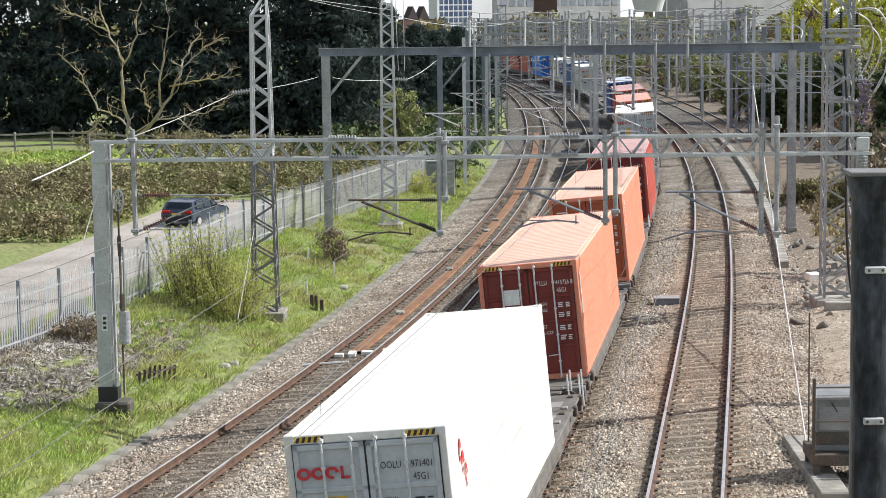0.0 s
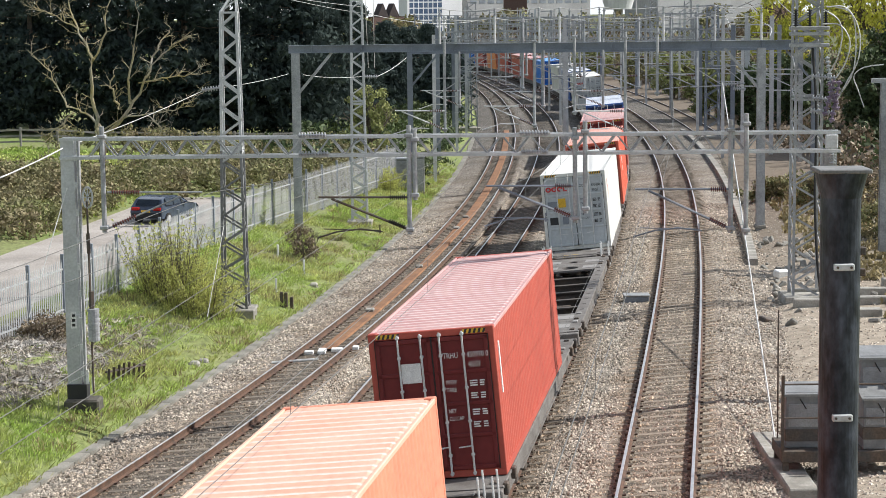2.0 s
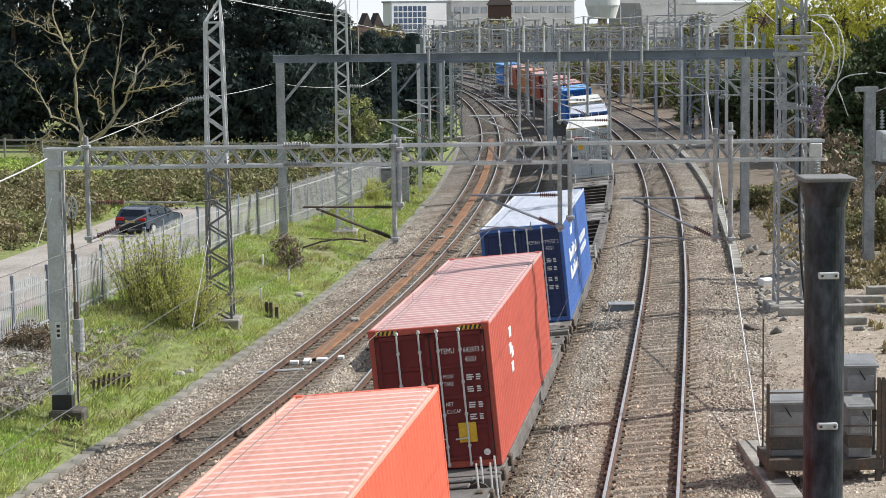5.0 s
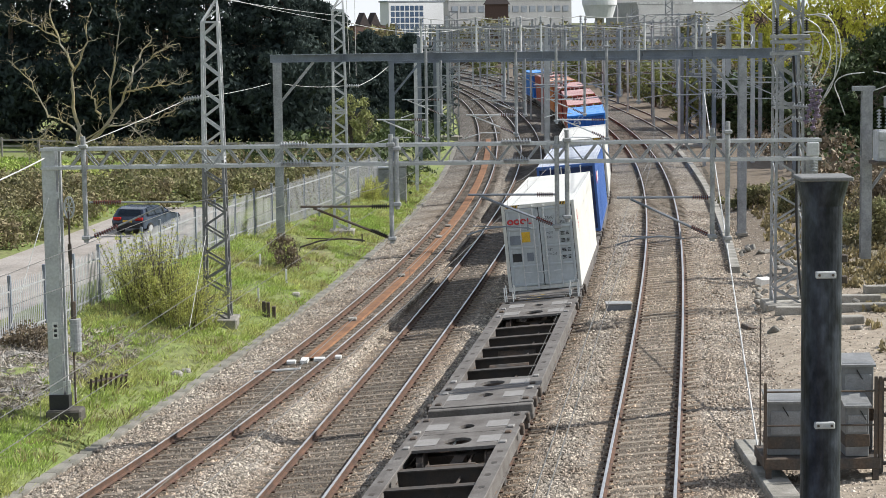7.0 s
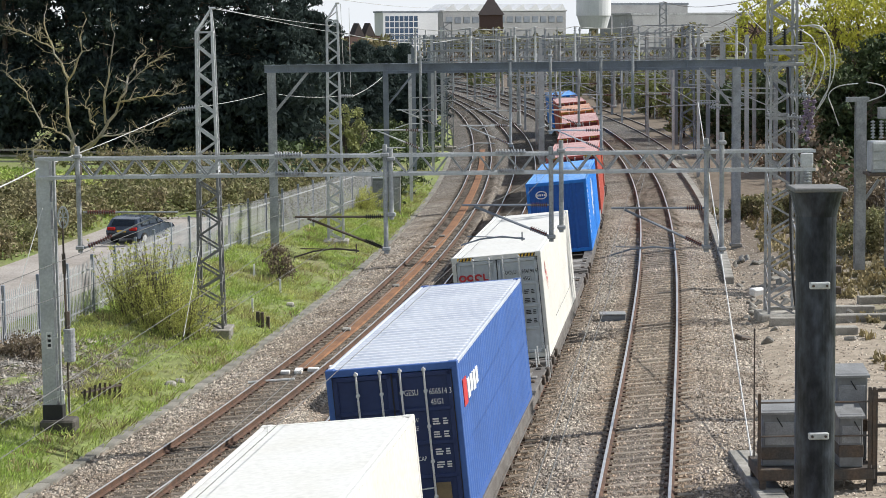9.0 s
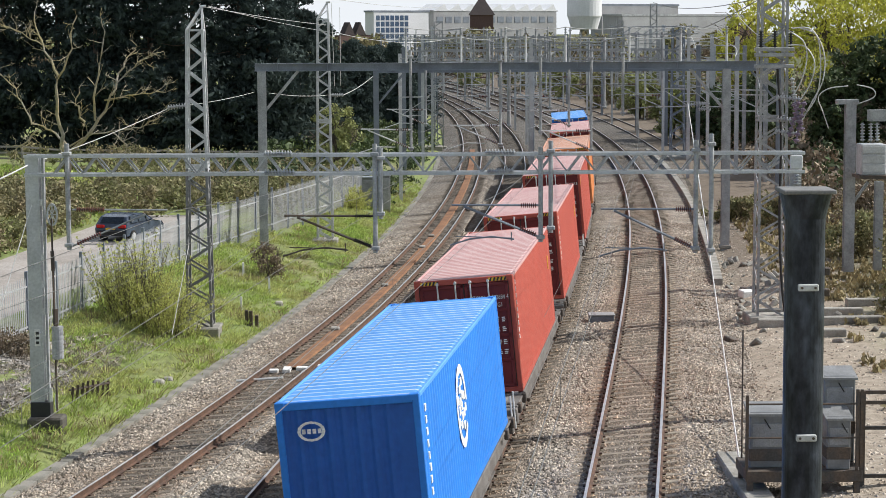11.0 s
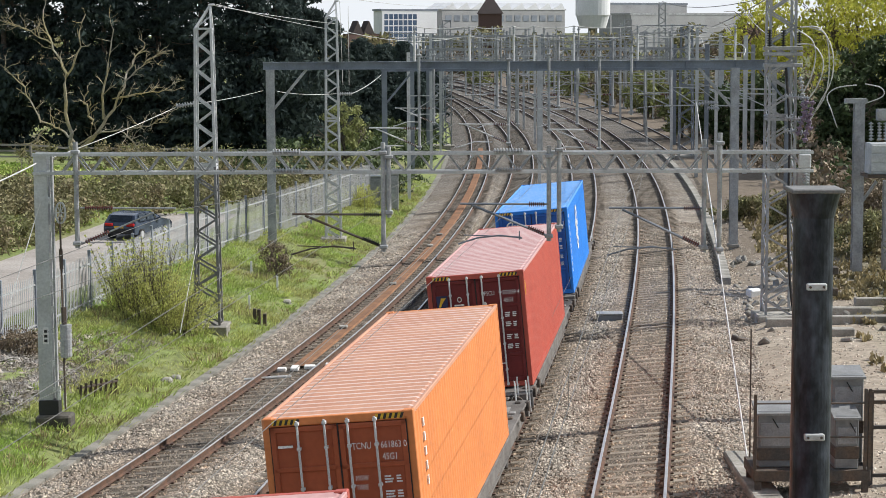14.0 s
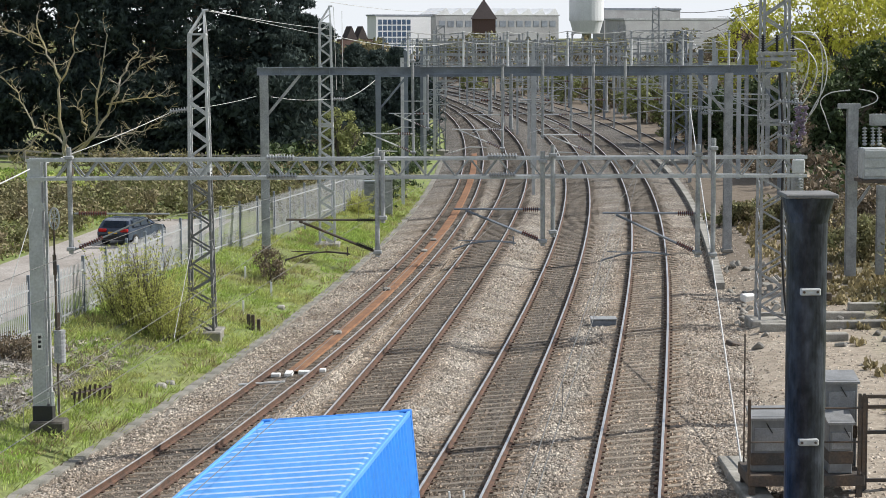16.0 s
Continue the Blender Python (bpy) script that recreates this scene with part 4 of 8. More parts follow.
GREYDOOR = paint("grey_door_paint", (0.50, 0.535, 0.55), (0.42, 0.45, 0.46))
CREAM = paint("off_white_paint", (0.70, 0.695, 0.65), (0.62, 0.61, 0.55))
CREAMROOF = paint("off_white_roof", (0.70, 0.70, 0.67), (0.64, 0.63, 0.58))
ORANGE = paint("orange_paint", (0.76, 0.35, 0.18), (0.66, 0.28, 0.14))
# the coloured roofs are set paler than their sides
ORANGEROOF = paint("pale_orange_roof", (0.74, 0.46, 0.35), (0.68, 0.37, 0.26))
# coloured door paints are the body paints darkened for the near end's shade
ORANGEDOOR = paint("shaded_orange_end", (0.40, 0.10, 0.04), (0.30, 0.075, 0.035))
SALMON = paint("salmon_orange_paint", (0.72, 0.27, 0.17), (0.62, 0.22, 0.14))
DEEPORANGE = paint("deep_orange_paint", (0.68, 0.24, 0.08), (0.58, 0.2, 0.07))
SALMONDOOR = paint("shaded_salmon_end", (0.20, 0.034, 0.026), (0.14, 0.027, 0.022))
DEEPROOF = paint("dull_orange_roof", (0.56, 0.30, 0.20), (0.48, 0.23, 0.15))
RED = paint("red_paint", (0.45, 0.09, 0.062), (0.37, 0.075, 0.055))
REDROOF = paint("pale_red_roof", (0.55, 0.34, 0.325), (0.46, 0.23, 0.22))
REDDOOR = paint("shaded_red_end", (0.17, 0.022, 0.022), (0.11, 0.017, 0.018))
VERMILION = paint("vermilion_paint", (0.66, 0.13, 0.075), (0.56, 0.11, 0.065))
VERMROOF = paint("pale_vermilion_roof", (0.68, 0.36, 0.29), (0.62, 0.27, 0.2))
VERMDOOR = paint("shaded_vermilion_end", (0.30, 0.045, 0.03), (0.22, 0.035, 0.028))
NAVY = paint("navy_blue_paint", (0.06, 0.14, 0.40), (0.05, 0.11, 0.3))
NAVYDOOR = paint("shaded_navy_end", (0.022, 0.04, 0.12), (0.018, 0.03, 0.09))
NAVYROOF = paint("pale_blue_grey_roof", (0.52, 0.56, 0.63), (0.36, 0.4, 0.5))
BLUE = paint("bright_blue_paint", (0.025, 0.215, 0.70), (0.025, 0.18, 0.6))
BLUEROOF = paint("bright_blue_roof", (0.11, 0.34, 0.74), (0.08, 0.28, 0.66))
BLUEDOOR = paint("shaded_blue_end", (0.02, 0.115, 0.44), (0.02, 0.095, 0.36))

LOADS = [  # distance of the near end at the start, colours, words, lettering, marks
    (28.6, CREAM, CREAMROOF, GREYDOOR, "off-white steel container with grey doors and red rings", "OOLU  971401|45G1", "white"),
    (48.2, SALMON, ORANGEROOF, SALMONDOOR, "salmon orange steel container with doors in shaded colour, white label", "TLLU  415726 8|45G1", "label"),
    (65.7, SALMON, ORANGEROOF, ORANGEDOOR, "salmon orange steel container with doors in shaded colour", "TCNU  626942 0|45G1", "orange"),
    (84.8, RED, REDROOF, REDDOOR, "red steel container with doors in shaded colour, paler roof", "TRHU  450970 0|45G1", "label"),
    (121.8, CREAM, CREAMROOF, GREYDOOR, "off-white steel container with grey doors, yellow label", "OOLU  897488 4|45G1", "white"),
    (138.3, VERMILION, VERMROOF, VERMDOOR, "vermilion steel container with pale pinkish roof", "MAGU  546535 8|45G1", "sidewhite"),
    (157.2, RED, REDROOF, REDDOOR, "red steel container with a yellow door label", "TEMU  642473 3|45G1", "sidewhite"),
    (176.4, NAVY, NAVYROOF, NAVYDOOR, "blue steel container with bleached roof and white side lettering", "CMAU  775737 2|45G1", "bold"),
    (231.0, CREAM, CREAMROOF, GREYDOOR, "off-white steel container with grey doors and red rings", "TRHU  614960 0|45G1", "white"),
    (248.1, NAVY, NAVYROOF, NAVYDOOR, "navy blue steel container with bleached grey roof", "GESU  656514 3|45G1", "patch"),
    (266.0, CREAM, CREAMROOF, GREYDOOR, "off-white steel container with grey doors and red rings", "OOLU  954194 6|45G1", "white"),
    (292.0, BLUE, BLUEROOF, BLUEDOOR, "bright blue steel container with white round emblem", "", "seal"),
    (308.0, RED, REDROOF, REDDOOR, "red steel container with pale pinkish roof", "TGHU  872684 4|45G1", "round"),
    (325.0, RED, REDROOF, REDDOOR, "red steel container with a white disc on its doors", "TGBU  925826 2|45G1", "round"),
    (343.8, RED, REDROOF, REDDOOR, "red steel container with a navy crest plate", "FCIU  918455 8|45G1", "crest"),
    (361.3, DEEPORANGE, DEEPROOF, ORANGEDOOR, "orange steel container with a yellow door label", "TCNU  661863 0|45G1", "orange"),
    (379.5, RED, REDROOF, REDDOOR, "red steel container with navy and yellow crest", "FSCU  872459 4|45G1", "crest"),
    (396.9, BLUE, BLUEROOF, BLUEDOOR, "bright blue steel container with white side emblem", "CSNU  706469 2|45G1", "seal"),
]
WAGON_ENDS = [10.6, 29.0 - 1.4, 46.8, 64.9, 83.3, 101.5, 119.9, 137.4, 156.0, 174.4, 192.6, 210.6, 229.4, 247.2, 265.2, 285.6, 305.6, 323.4, 341.9, 360.2, 378.3,
              396.2, 414.4]
ON_TRAIN = []


def along(y):
    return 42.0 + (y - 42.0) * 1.0078


def build_train():
    for near, body, roof_paint, doors, label, ident, style in LOADS:
        c = make_container(body, roof_paint, doors, label, ident, style, front="wall" if not ident else "doors", ribs=style != "white")
        ON_TRAIN.append((c, along(near), C_LEN, 0.0, DECK_Z))
    for i, (a, b) in enumerate(zip(WAGON_ENDS, WAGON_ENDS[1:])):
        outer_near = i % 2 == 0
        w = make_wagon(b - a - 0.7, outer_near, not outer_near)
        ON_TRAIN.append((w, along(a) + 0.35, b - a - 0.7, 2.6, 0.0))


def motions():
    for ob, s0, length, inset, up in ON_TRAIN:
        rows = []
        for i in range(33):
            t = i * 0.5
            s = s0 - SPEED * t
            m = rolling(s + inset, s + length - inset, up)
            rows.append((t, m @ Matrix.Translation((0, -inset, 0))))
        walk(ob, rows)


build_train()


# ---- railings, masts and gantries ----
TROUGH = surface("trough_concrete", (0.27, 0.255, 0.225), 0.9, 0, (0.16, 0.155, 0.13), 0.8, 0.7, 20, 0.25, 0.3, 30, per_object=0.08)


def lattice_mast(w0, w1, height, material, name="lattice_mast", label="grey lattice steel mast on a concrete foot", bays=None, rod=0.055, cage=True):
    """A square four-legged lattice mast, standing at its own origin."""
    mast = empty(name, label, "mast", "lattice masts of the line")
    half = lambda z: (w0 + (w1 - w0) * z / height) / 2
    joint = height * 0.54
    # big galvanised masts are coloured darker below the joint
    below = MASTDARK if material is GALV and w0 > 0.75 else material
    for sx, sy in ((-1, -1), (1, -1), (1, 1), (-1, 1)):
        for z0, z1, m in ((0, joint, below), (joint, height, material)):
            Geo().bar((sx * half(z0), sy * half(z0), z0), (sx * half(z1), sy * half(z1), z1), rod * 1.5).ob("leg", m, mast)
    bays = bays or int(height / (w0 * 0.56))
    for sx, sy, ex, ey in ((-1, -1, 1, -1), (1, -1, 1, 1), (1, 1, -1, 1), (-1, 1, -1, -1)):
        for i in range(bays):
            z0, z1 = height * i / bays, height * (i + 1) / bays
            a, b = half(z0), half(z1)
            m = below if z1 < joint else material
            # the faces lean opposite ways, so that the lacing crosses through the mast
            if (i + (sy > 0 and ey > 0)) % 2:
                Geo().bar((sx * a, sy * a, z0), (ex * b, ey * b, z1), rod * 0.55, rod * 1.15).ob("brace", m, mast)
            else:
                Geo().bar((ex * a, ey * a, z0), (sx * b, sy * b, z1), rod * 0.55, rod * 1.15).ob("brace", m, mast)
        for z in (0.02, joint - 0.06, joint + 0.06, height * 0.998):
            Geo().bar((sx * half(z), sy * half(z), z), (ex * half(z), ey * half(z), z), rod * 1.2).ob("strut", material, mast)
    g = Geo()
    g.box((-w0 * 0.85, -w0 * 0.85, -0.5), (w0 * 0.85, w0 * 0.85, 0.06), cut=0.04)
    g.ob("foot", CONCRETE, mast, "weathered concrete foot")
    return mast


def peak(mast, w, z0, z1, material):
    """The narrowing top of a mast, drawn up to one corner."""
    g = Geo()
    tip = (w * 0.42, 0, z1)
    for sx, sy in ((-1, -1), (1, -1), (1, 1), (-1, 1)):
        g.bar((sx * w / 2, sy * w / 2, z0), tip, 0.06)
    g.bar((-w / 2, 0, z0 + 0.01), (w * 0.4, 0, (z0 + z1) / 2), 0.04)
    g.tube([(w * 0.3, 0, z1), (w * 0.7, 0, z1 + 0.02)], 0.05, 6)
    g.ob("peak", material, mast)


def insulator(g, p, q, r=0.055, sheds=9):
    """A ribbed insulator turned in one piece between two points."""
    p, q = Vector(p), Vector(q)
    d = (q - p).normalized()
    side = d.cross(Vector((0, 0, 1)) if abs(d.z) < 0.95 else Vector((1, 0, 0))).normalized()
    up = side.cross(d)
    stations = [(0.0, 0.4)]
    for i in range(sheds):
        stations += [((i + 0.25) / sheds, 0.4), ((i + 0.35) / sheds, 1.0), ((i + 0.65) / sheds, 0.95), ((i + 0.75) / sheds, 0.4)]
    stations.append((1.0, 0.4))
    n = 8
    vs = [p.lerp(q, f) + (side * math.cos(2 * math.pi * k / n) + up * math.sin(2 * math.pi * k / n)) * r * w for f, w in stations for k in range(n)]
    fs = [(i * n + k, i * n + (k + 1) % n, (i + 1) * n + (k + 1) % n, (i + 1) * n + k) for i in range(len(stations) - 1) for k in range(n)]
    fs += [tuple(range(n - 1, -1, -1)), tuple(range((len(stations) - 1) * n, len(stations) * n))]
    g.add(vs, fs)


def h_section(g, x, y, z0, z1, w=0.3, t=0.03):
    """A rolled H-section standing upright, flanges across the line."""
    a, b, c = w / 2, w / 2 - t, t / 2
    ring_ = [(-a, -a), (a, -a), (a, -b), (c, -b), (c, b), (a, b), (a, a), (-a, a), (-a, b), (-c, b), (-c, -b), (-a, -b)]
    vs = [(x + u, y + v, z) for z in (z0, z1) for u, v in ring_]
    g.add(vs, [tuple(range(11, -1, -1)), tuple(range(12, 24))] + [(k, (k + 1) % 12, 12 + (k + 1) % 12, 12 + k) for k in range(12)])


def drop_tube(gantry, x, y, z0, z1, r=0.06):
    g = Geo()
    g.tube([(x, y, z0), (x, y, z1)], r, 10)
    for z in (z0 + 0.12, z1 - 0.25):
        g.box((x - r * 1.7, y - r * 1.7, z - 0.05), (x + r * 1.7, y + r * 1.7, z + 0.05), cut=0.02)
    return g.ob("drop_tube", GALV_OLD, gantry)


def registration(gantry, x, y, z_low, reach, z_top, dark=True):
    """A cantilever frame that holds the contact wire: two tubes with insulators and a curved steady arm."""
    g = Geo()
    g.tube([(x, y, z_top), (x - reach, y, z_top + 0.02)], 0.03, 6)
    g.tube([(x - 0.05, y, z_low + 0.08), (x - reach * 0.86, y, z_top - 0.02)], 0.034, 6)
    g.tube([(x - reach * 0.32, y, z_low + 0.05), (x - reach * 0.95, y + 0.02, z_low + 0.1)], 0.014, 5)
    arm = [(x - reach * 0.3, y, z_low + 0.02), (x - reach * 0.55, y, z_low + 0.09), (x - reach * 0.8, y, z_low + 0.03), (x - reach * 1.02, y, z_low - 0.12)]
    g.tube(arm, 0.022, 5)
    g.tube([(x - reach * 0.33, y, z_low + 0.2), (x - reach * 0.33, y, z_low - 0.02)], 0.016, 5)
    can = g.ob("cantilever", PAINTGREY if not dark else DARKSTEEL, gantry)
    for a, b in (((x - 0.1, y, z_top), (x - 0.5, y, z_top + 0.005)),
                 ((x - 0.12, y, z_low + 0.13), (x - 0.52, y, z_low + 0.13 + 0.4 * (z_top - z_low - 0.1) / (reach * 0.84)))):
        i = Geo()
        insulator(i, a, b, 0.065, 8)
        i.ob("insulator", CERAMIC if not dark else RUBBER, can)


def build_near_gantry():
    ga = empty("overhead_line_gantry", "lattice beam gantry of galvanised steel across the tracks", "gantry", "gantries over the line")
    yl, zt, zb = 49.3, 6.93, 6.47
    xl, xr = -10.28, 9.0
    g = Geo()
    h_section(g, -10.1, yl, 0.02, 6.95, 0.34, 0.03)
    mast = g.ob("mast", GALV, ga, "galvanised battened mast of two sections")
    Geo().box((-9.86, yl - 0.17, 0.4), (-9.8, yl - 0.02, 6.9), cut=0.008).ob("outer_channel", GALV_OLD, mast)
    for z in np.arange(0.95, 6.8, 0.68):
        Geo().box((-9.93, yl - 0.165, z), (-9.86, yl - 0.12, z + 0.16)).ob("batten", BRIGHT, mast)
    g = Geo()
    g.box((-10.36, yl - 0.36, -0.5), (-9.48, yl + 0.34, 0.4), cut=0.05)
    g.ob("foot", DARKSTONE, ga, "dark concrete foot")
    Geo().box((-10.29, yl - 0.2, 0.38), (-9.79, yl + 0.2, 0.78), cut=0.01).ob("base_band", BLACK, ga, "black bitumen band at the mast's base")
    for x, z in ((-9.8, 0.8), (-9.66, 0.62)):
        Geo().box((x, yl - 0.24, z), (x + 0.07, yl - 0.21, z + 0.35)).ob("base_plate", WHITE, ga, "small white plate")
    g = Geo()
    h_section(g, 8.78, yl, 0.1, 6.5, 0.3, 0.03)
    g.ob("mast", GALV_OLD, ga)
    for dy in (-0.2, 0.2):
        for z in (zt, zb):
            Geo().bar((xl, yl + dy, z), (xr, yl + dy, z - 0.02), 0.07, 0.075).ob("chord", GALV, ga)
        g = Geo()
        n = 26
        for i in range(n):
            a, b = xl + 0.7 + (xr - xl - 0.9) * i / n, xl + 0.7 + (xr - xl - 0.9) * (i + 0.5) / n
            c = xl + 0.7 + (xr - xl - 0.9) * (i + 1) / n
            Geo().bar((a, yl + dy, zb), (b, yl + dy, zt), 0.035).ob("diagonal", GALV_OLD, ga)
            Geo().bar((b, yl + dy, zt), (c, yl + dy, zb), 0.035).ob("diagonal", GALV_OLD, ga)
    g = Geo()
    g.box((8.62, yl - 0.3, 6.52), (8.93, yl - 0.22, 6.86), cut=0.02)
    g.ob("end_plate", GALV, ga)
    g = Geo()
    insulator(g, (8.8, yl - 0.26, 6.4), (8.8, yl - 0.26, 6.12), 0.09, 4)
    g.ob("insulator", GREYINS, ga)
    for x, z0, z1 in ((-9.2, 4.62, 7.25), (-1.62, 4.5, 7.2), (-1.48, 5.35, 7.1), (2.47, 4.75, 7.1), (2.72, 4.98, 7.25), (6.30, 4.45, 7.25), (6.68, 4.4, 7.4)):
        drop_tube(ga, x, yl - 0.28, z0, z1)
    registration(ga, -1.62, yl - 0.28, 4.55, 2.25, 5.42)
    registration(ga, 2.47, yl - 0.28, 4.8, 2.2, 5.66, False)
    registration(ga, 6.30, yl - 0.28, 4.5, 2.35, 5.54, False)
    g = Geo()
    g.tube([(-9.1, yl - 0.3, 5.62), (-6.75, yl - 0.3, 5.6)], 0.025, 6)
    g.tube([(-9.1, yl - 0.3, 4.72), (-7.3, yl - 0.3, 5.5)], 0.025, 6)
    c = g.ob("cantilever", GALV_OLD, ga)
    g = Geo()
    insulator(g, (-9.0, yl - 0.3, 5.62), (-8.3, yl - 0.3, 5.615), 0.06, 12)
    insulator(g, (-9.0, yl - 0.3, 4.77), (-8.4, yl - 0.3, 5.03), 0.055, 10)
    g.ob("insulator", CERAMIC, c, "brown ribbed insulators")
    # strings of grey insulators along the beam
    for x0, x1, z in ((-4.35, -3.65, zt), (-4.35, -3.6, zb), (1.1, 1.85, zt), (1.15, 1.8, zb)):
        g = Geo()
        insulator(g, (x0, yl - 0.25, z + 0.05), (x1, yl - 0.25, z + 0.05), 0.07, 10)
        g.ob("insulator", GREYINS, ga)
    # tensioning gear on the mast
    g = Geo()
    for i in range(18):
        a0, a1 = 2 * math.pi * i / 18, 2 * math.pi * (i + 1) / 18
        g.bar((-9.6 + 0.12 * math.cos(a0), yl - 0.3, 5.5 + 0.26 * math.sin(a0)), (-9.6 + 0.12 * math.cos(a1), yl - 0.3, 5.5 + 0.26 * math.sin(a1)), 0.04)
    for i in range(4):
        a = math.pi * i / 4
        g.bar((-9.6 - 0.12 * math.cos(a), yl - 0.3, 5.5 - 0.26 * math.sin(a)), (-9.6 + 0.12 * math.cos(a), yl - 0.3, 5.5 + 0.26 * math.sin(a)), 0.02)
    g.ob("tension_wheel", GALV, ga)
    g = Geo()
    g.tube([(-9.62, yl - 0.3, 5.4), (-9.6, yl - 0.3, 0.55)], 0.026, 6)
    g.tube([(-9.62, yl - 0.3, 4.6), (-9.61, yl - 0.3, 4.1)], 0.05, 6)
    g.ob("tension_rod", DARKSTEEL, ga)
    g = Geo()
    g.tube([(-9.54, yl - 0.32, 1.9), (-9.54, yl - 0.32, 2.7)], 0.135, 14)
    weight = g.ob("balance_weight", GALV_OLD, ga, "grey stacked balance weight")
    for z in np.arange(1.96, 2.7, 0.12):
        Geo().disc((-9.54, yl - 0.32, z), (0, 0, 1), 0.147, 0.07, 14).ob("weight_disc", GALV_OLD, weight)
    Geo().tube([(-9.58, yl - 0.3, 2.7), (-9.58, yl - 0.3, 3.15)], 0.07, 6).ob("weight_hanger", DARKSTEEL, weight)
    g = Geo()
    g.box((-10.14, yl - 0.19, 2.2), (-10.0, yl - 0.175, 2.62))
    p = g.ob("number_plate", WHITE, ga, "small white plate")
    g = Geo()
    for z in (2.25, 2.37, 2.49):
        g.box((-10.11, yl - 0.2, z), (-10.03, yl - 0.19, z + 0.07))
    g.ob("plate_bars", BLACK, p)


def girder_portal(y, x0, x1, z_top, leg, beam_h, material, legs, drops, label, braces=True, feet=-0.2):
    ga = empty("overhead_line_gantry", label, "gantry", "gantries over the line")
    t = 0.03
    g = Geo()
    g.box((x0, y - 0.16, z_top - t), (x1, y + 0.16, z_top))
    g.box((x0, y - 0.16, z_top - beam_h), (x1, y + 0.16, z_top - beam_h + t))
    g.box((x0, y - 0.02, z_top - beam_h + t), (x1, y + 0.02, z_top - t))
    for x in np.arange(x0 + 1.0, x1, 2.2):
        g.box((x - 0.015, y - 0.15, z_top - beam_h + t), (x + 0.015, y + 0.15, z_top - t))
    g.ob("beam", material, ga)
    for x, z0, side in legs:
        g = Geo()
        h_section(g, x, y, z0 - 0.6, z_top - beam_h, leg, 0.03)
        g.ob("leg", GALV_OLD if y < 100 else material, ga)
        Geo().box((x - leg * 0.7, y - leg * 0.7, z0 - 0.1), (x + leg * 0.7, y + leg * 0.7, z0 + 0.05), cut=0.02).ob("base_plate", CONCRETE, ga)
        if braces and side:
            Geo().bar((x, y, z_top - beam_h - 1.9), (x + side * 1.6, y, z_top - beam_h), 0.12).ob("brace", GALV_OLD if y < 100 else material, ga)
    for x, z0, z1 in drops:
        drop_tube(ga, x, y - 0.24, z0, z1, 0.065 if y < 100 else 0.075)
        if z0 < 5:
            arm = Geo()
            arm.tube([(x, y - 0.3, z0 + 0.95), (x - 2.2, y - 0.3, z0 + 0.98)], 0.035, 6)
            arm.tube([(x, y - 0.3, z0 + 0.12), (x - 1.9, y - 0.3, z0 + 0.94)], 0.035, 6)
            arm.tube([(x - 0.7, y - 0.3, z0 + 0.18), (x - 1.5, y - 0.3, z0 + 0.2), (x - 2.3, y - 0.3, z0 - 0.06)], 0.024, 5)
            can = arm.ob("cantilever", BRIGHT, ga)
            for a, b in ((z0 + 0.955, z0 + 0.962), (z0 + 0.17, z0 + 0.42)):
                i = Geo()
                insulator(i, (x - 0.12, y - 0.3, a), (x - 0.68, y - 0.3, b), 0.07, 7)
                i.ob("insulator", CERAMIC, can)
    return ga


def lattice_portal(y, x0, x1, z_top, depth, drops, label="grey lattice beam gantry across the tracks"):
    ga = empty("overhead_line_gantry", label, "gantry", "gantries over the line")
    for z in (z_top, z_top - depth):
        Geo().bar((x0, y, z), (x1, y, z), 0.1).ob("chord", GALV_OLD, ga)
    g = Geo()
    n = int((x1 - x0) / (depth * 1.1))
    for i in range(n):
        a, b = x0 + (x1 - x0) * i / n, x0 + (x1 - x0) * (i + 1) / n
        g.bar((a, y, z_top - depth), ((a + b) / 2, y, z_top), 0.06)
        g.bar(((a + b) / 2, y, z_top), (b, y, z_top - depth), 0.06)
    tagged(g.ob("web_bracing", GALV_OLD, ga), kind="stuff")
    for x in (x0, x1):
        g = Geo()
        h_section(g, x, y, -0.4, z_top + 0.3, 0.27, 0.04)
        g.ob("leg", PAINTGREY, ga)
    for x, z0, z1 in drops:
        drop_tube(ga, x, y - 0.15, z0, z1, 0.09)
        g = Geo()
        g.tube([(x, y - 0.15, z0 + 0.9), (x - 2.2, y - 0.15, z0 + 0.92)], 0.04, 5)
        g.tube([(x, y - 0.15, z0 + 0.1), (x - 1.8, y - 0.15, z0 + 0.88)], 0.04, 5)
        g.tube([(x - 0.5, y - 0.15, z0 + 0.15), (x - 2.3, y - 0.15, z0 - 0.05)], 0.03, 5)
        g.ob("cantilever", GALV_OLD, ga)
        i = Geo()
        insulator(i, (x - 0.1, y - 0.15, z0 + 0.9), (x - 0.7, y - 0.15, z0 + 0.905), 0.09, 6)
        i.ob("insulator", CERAMIC, ga)
    return ga


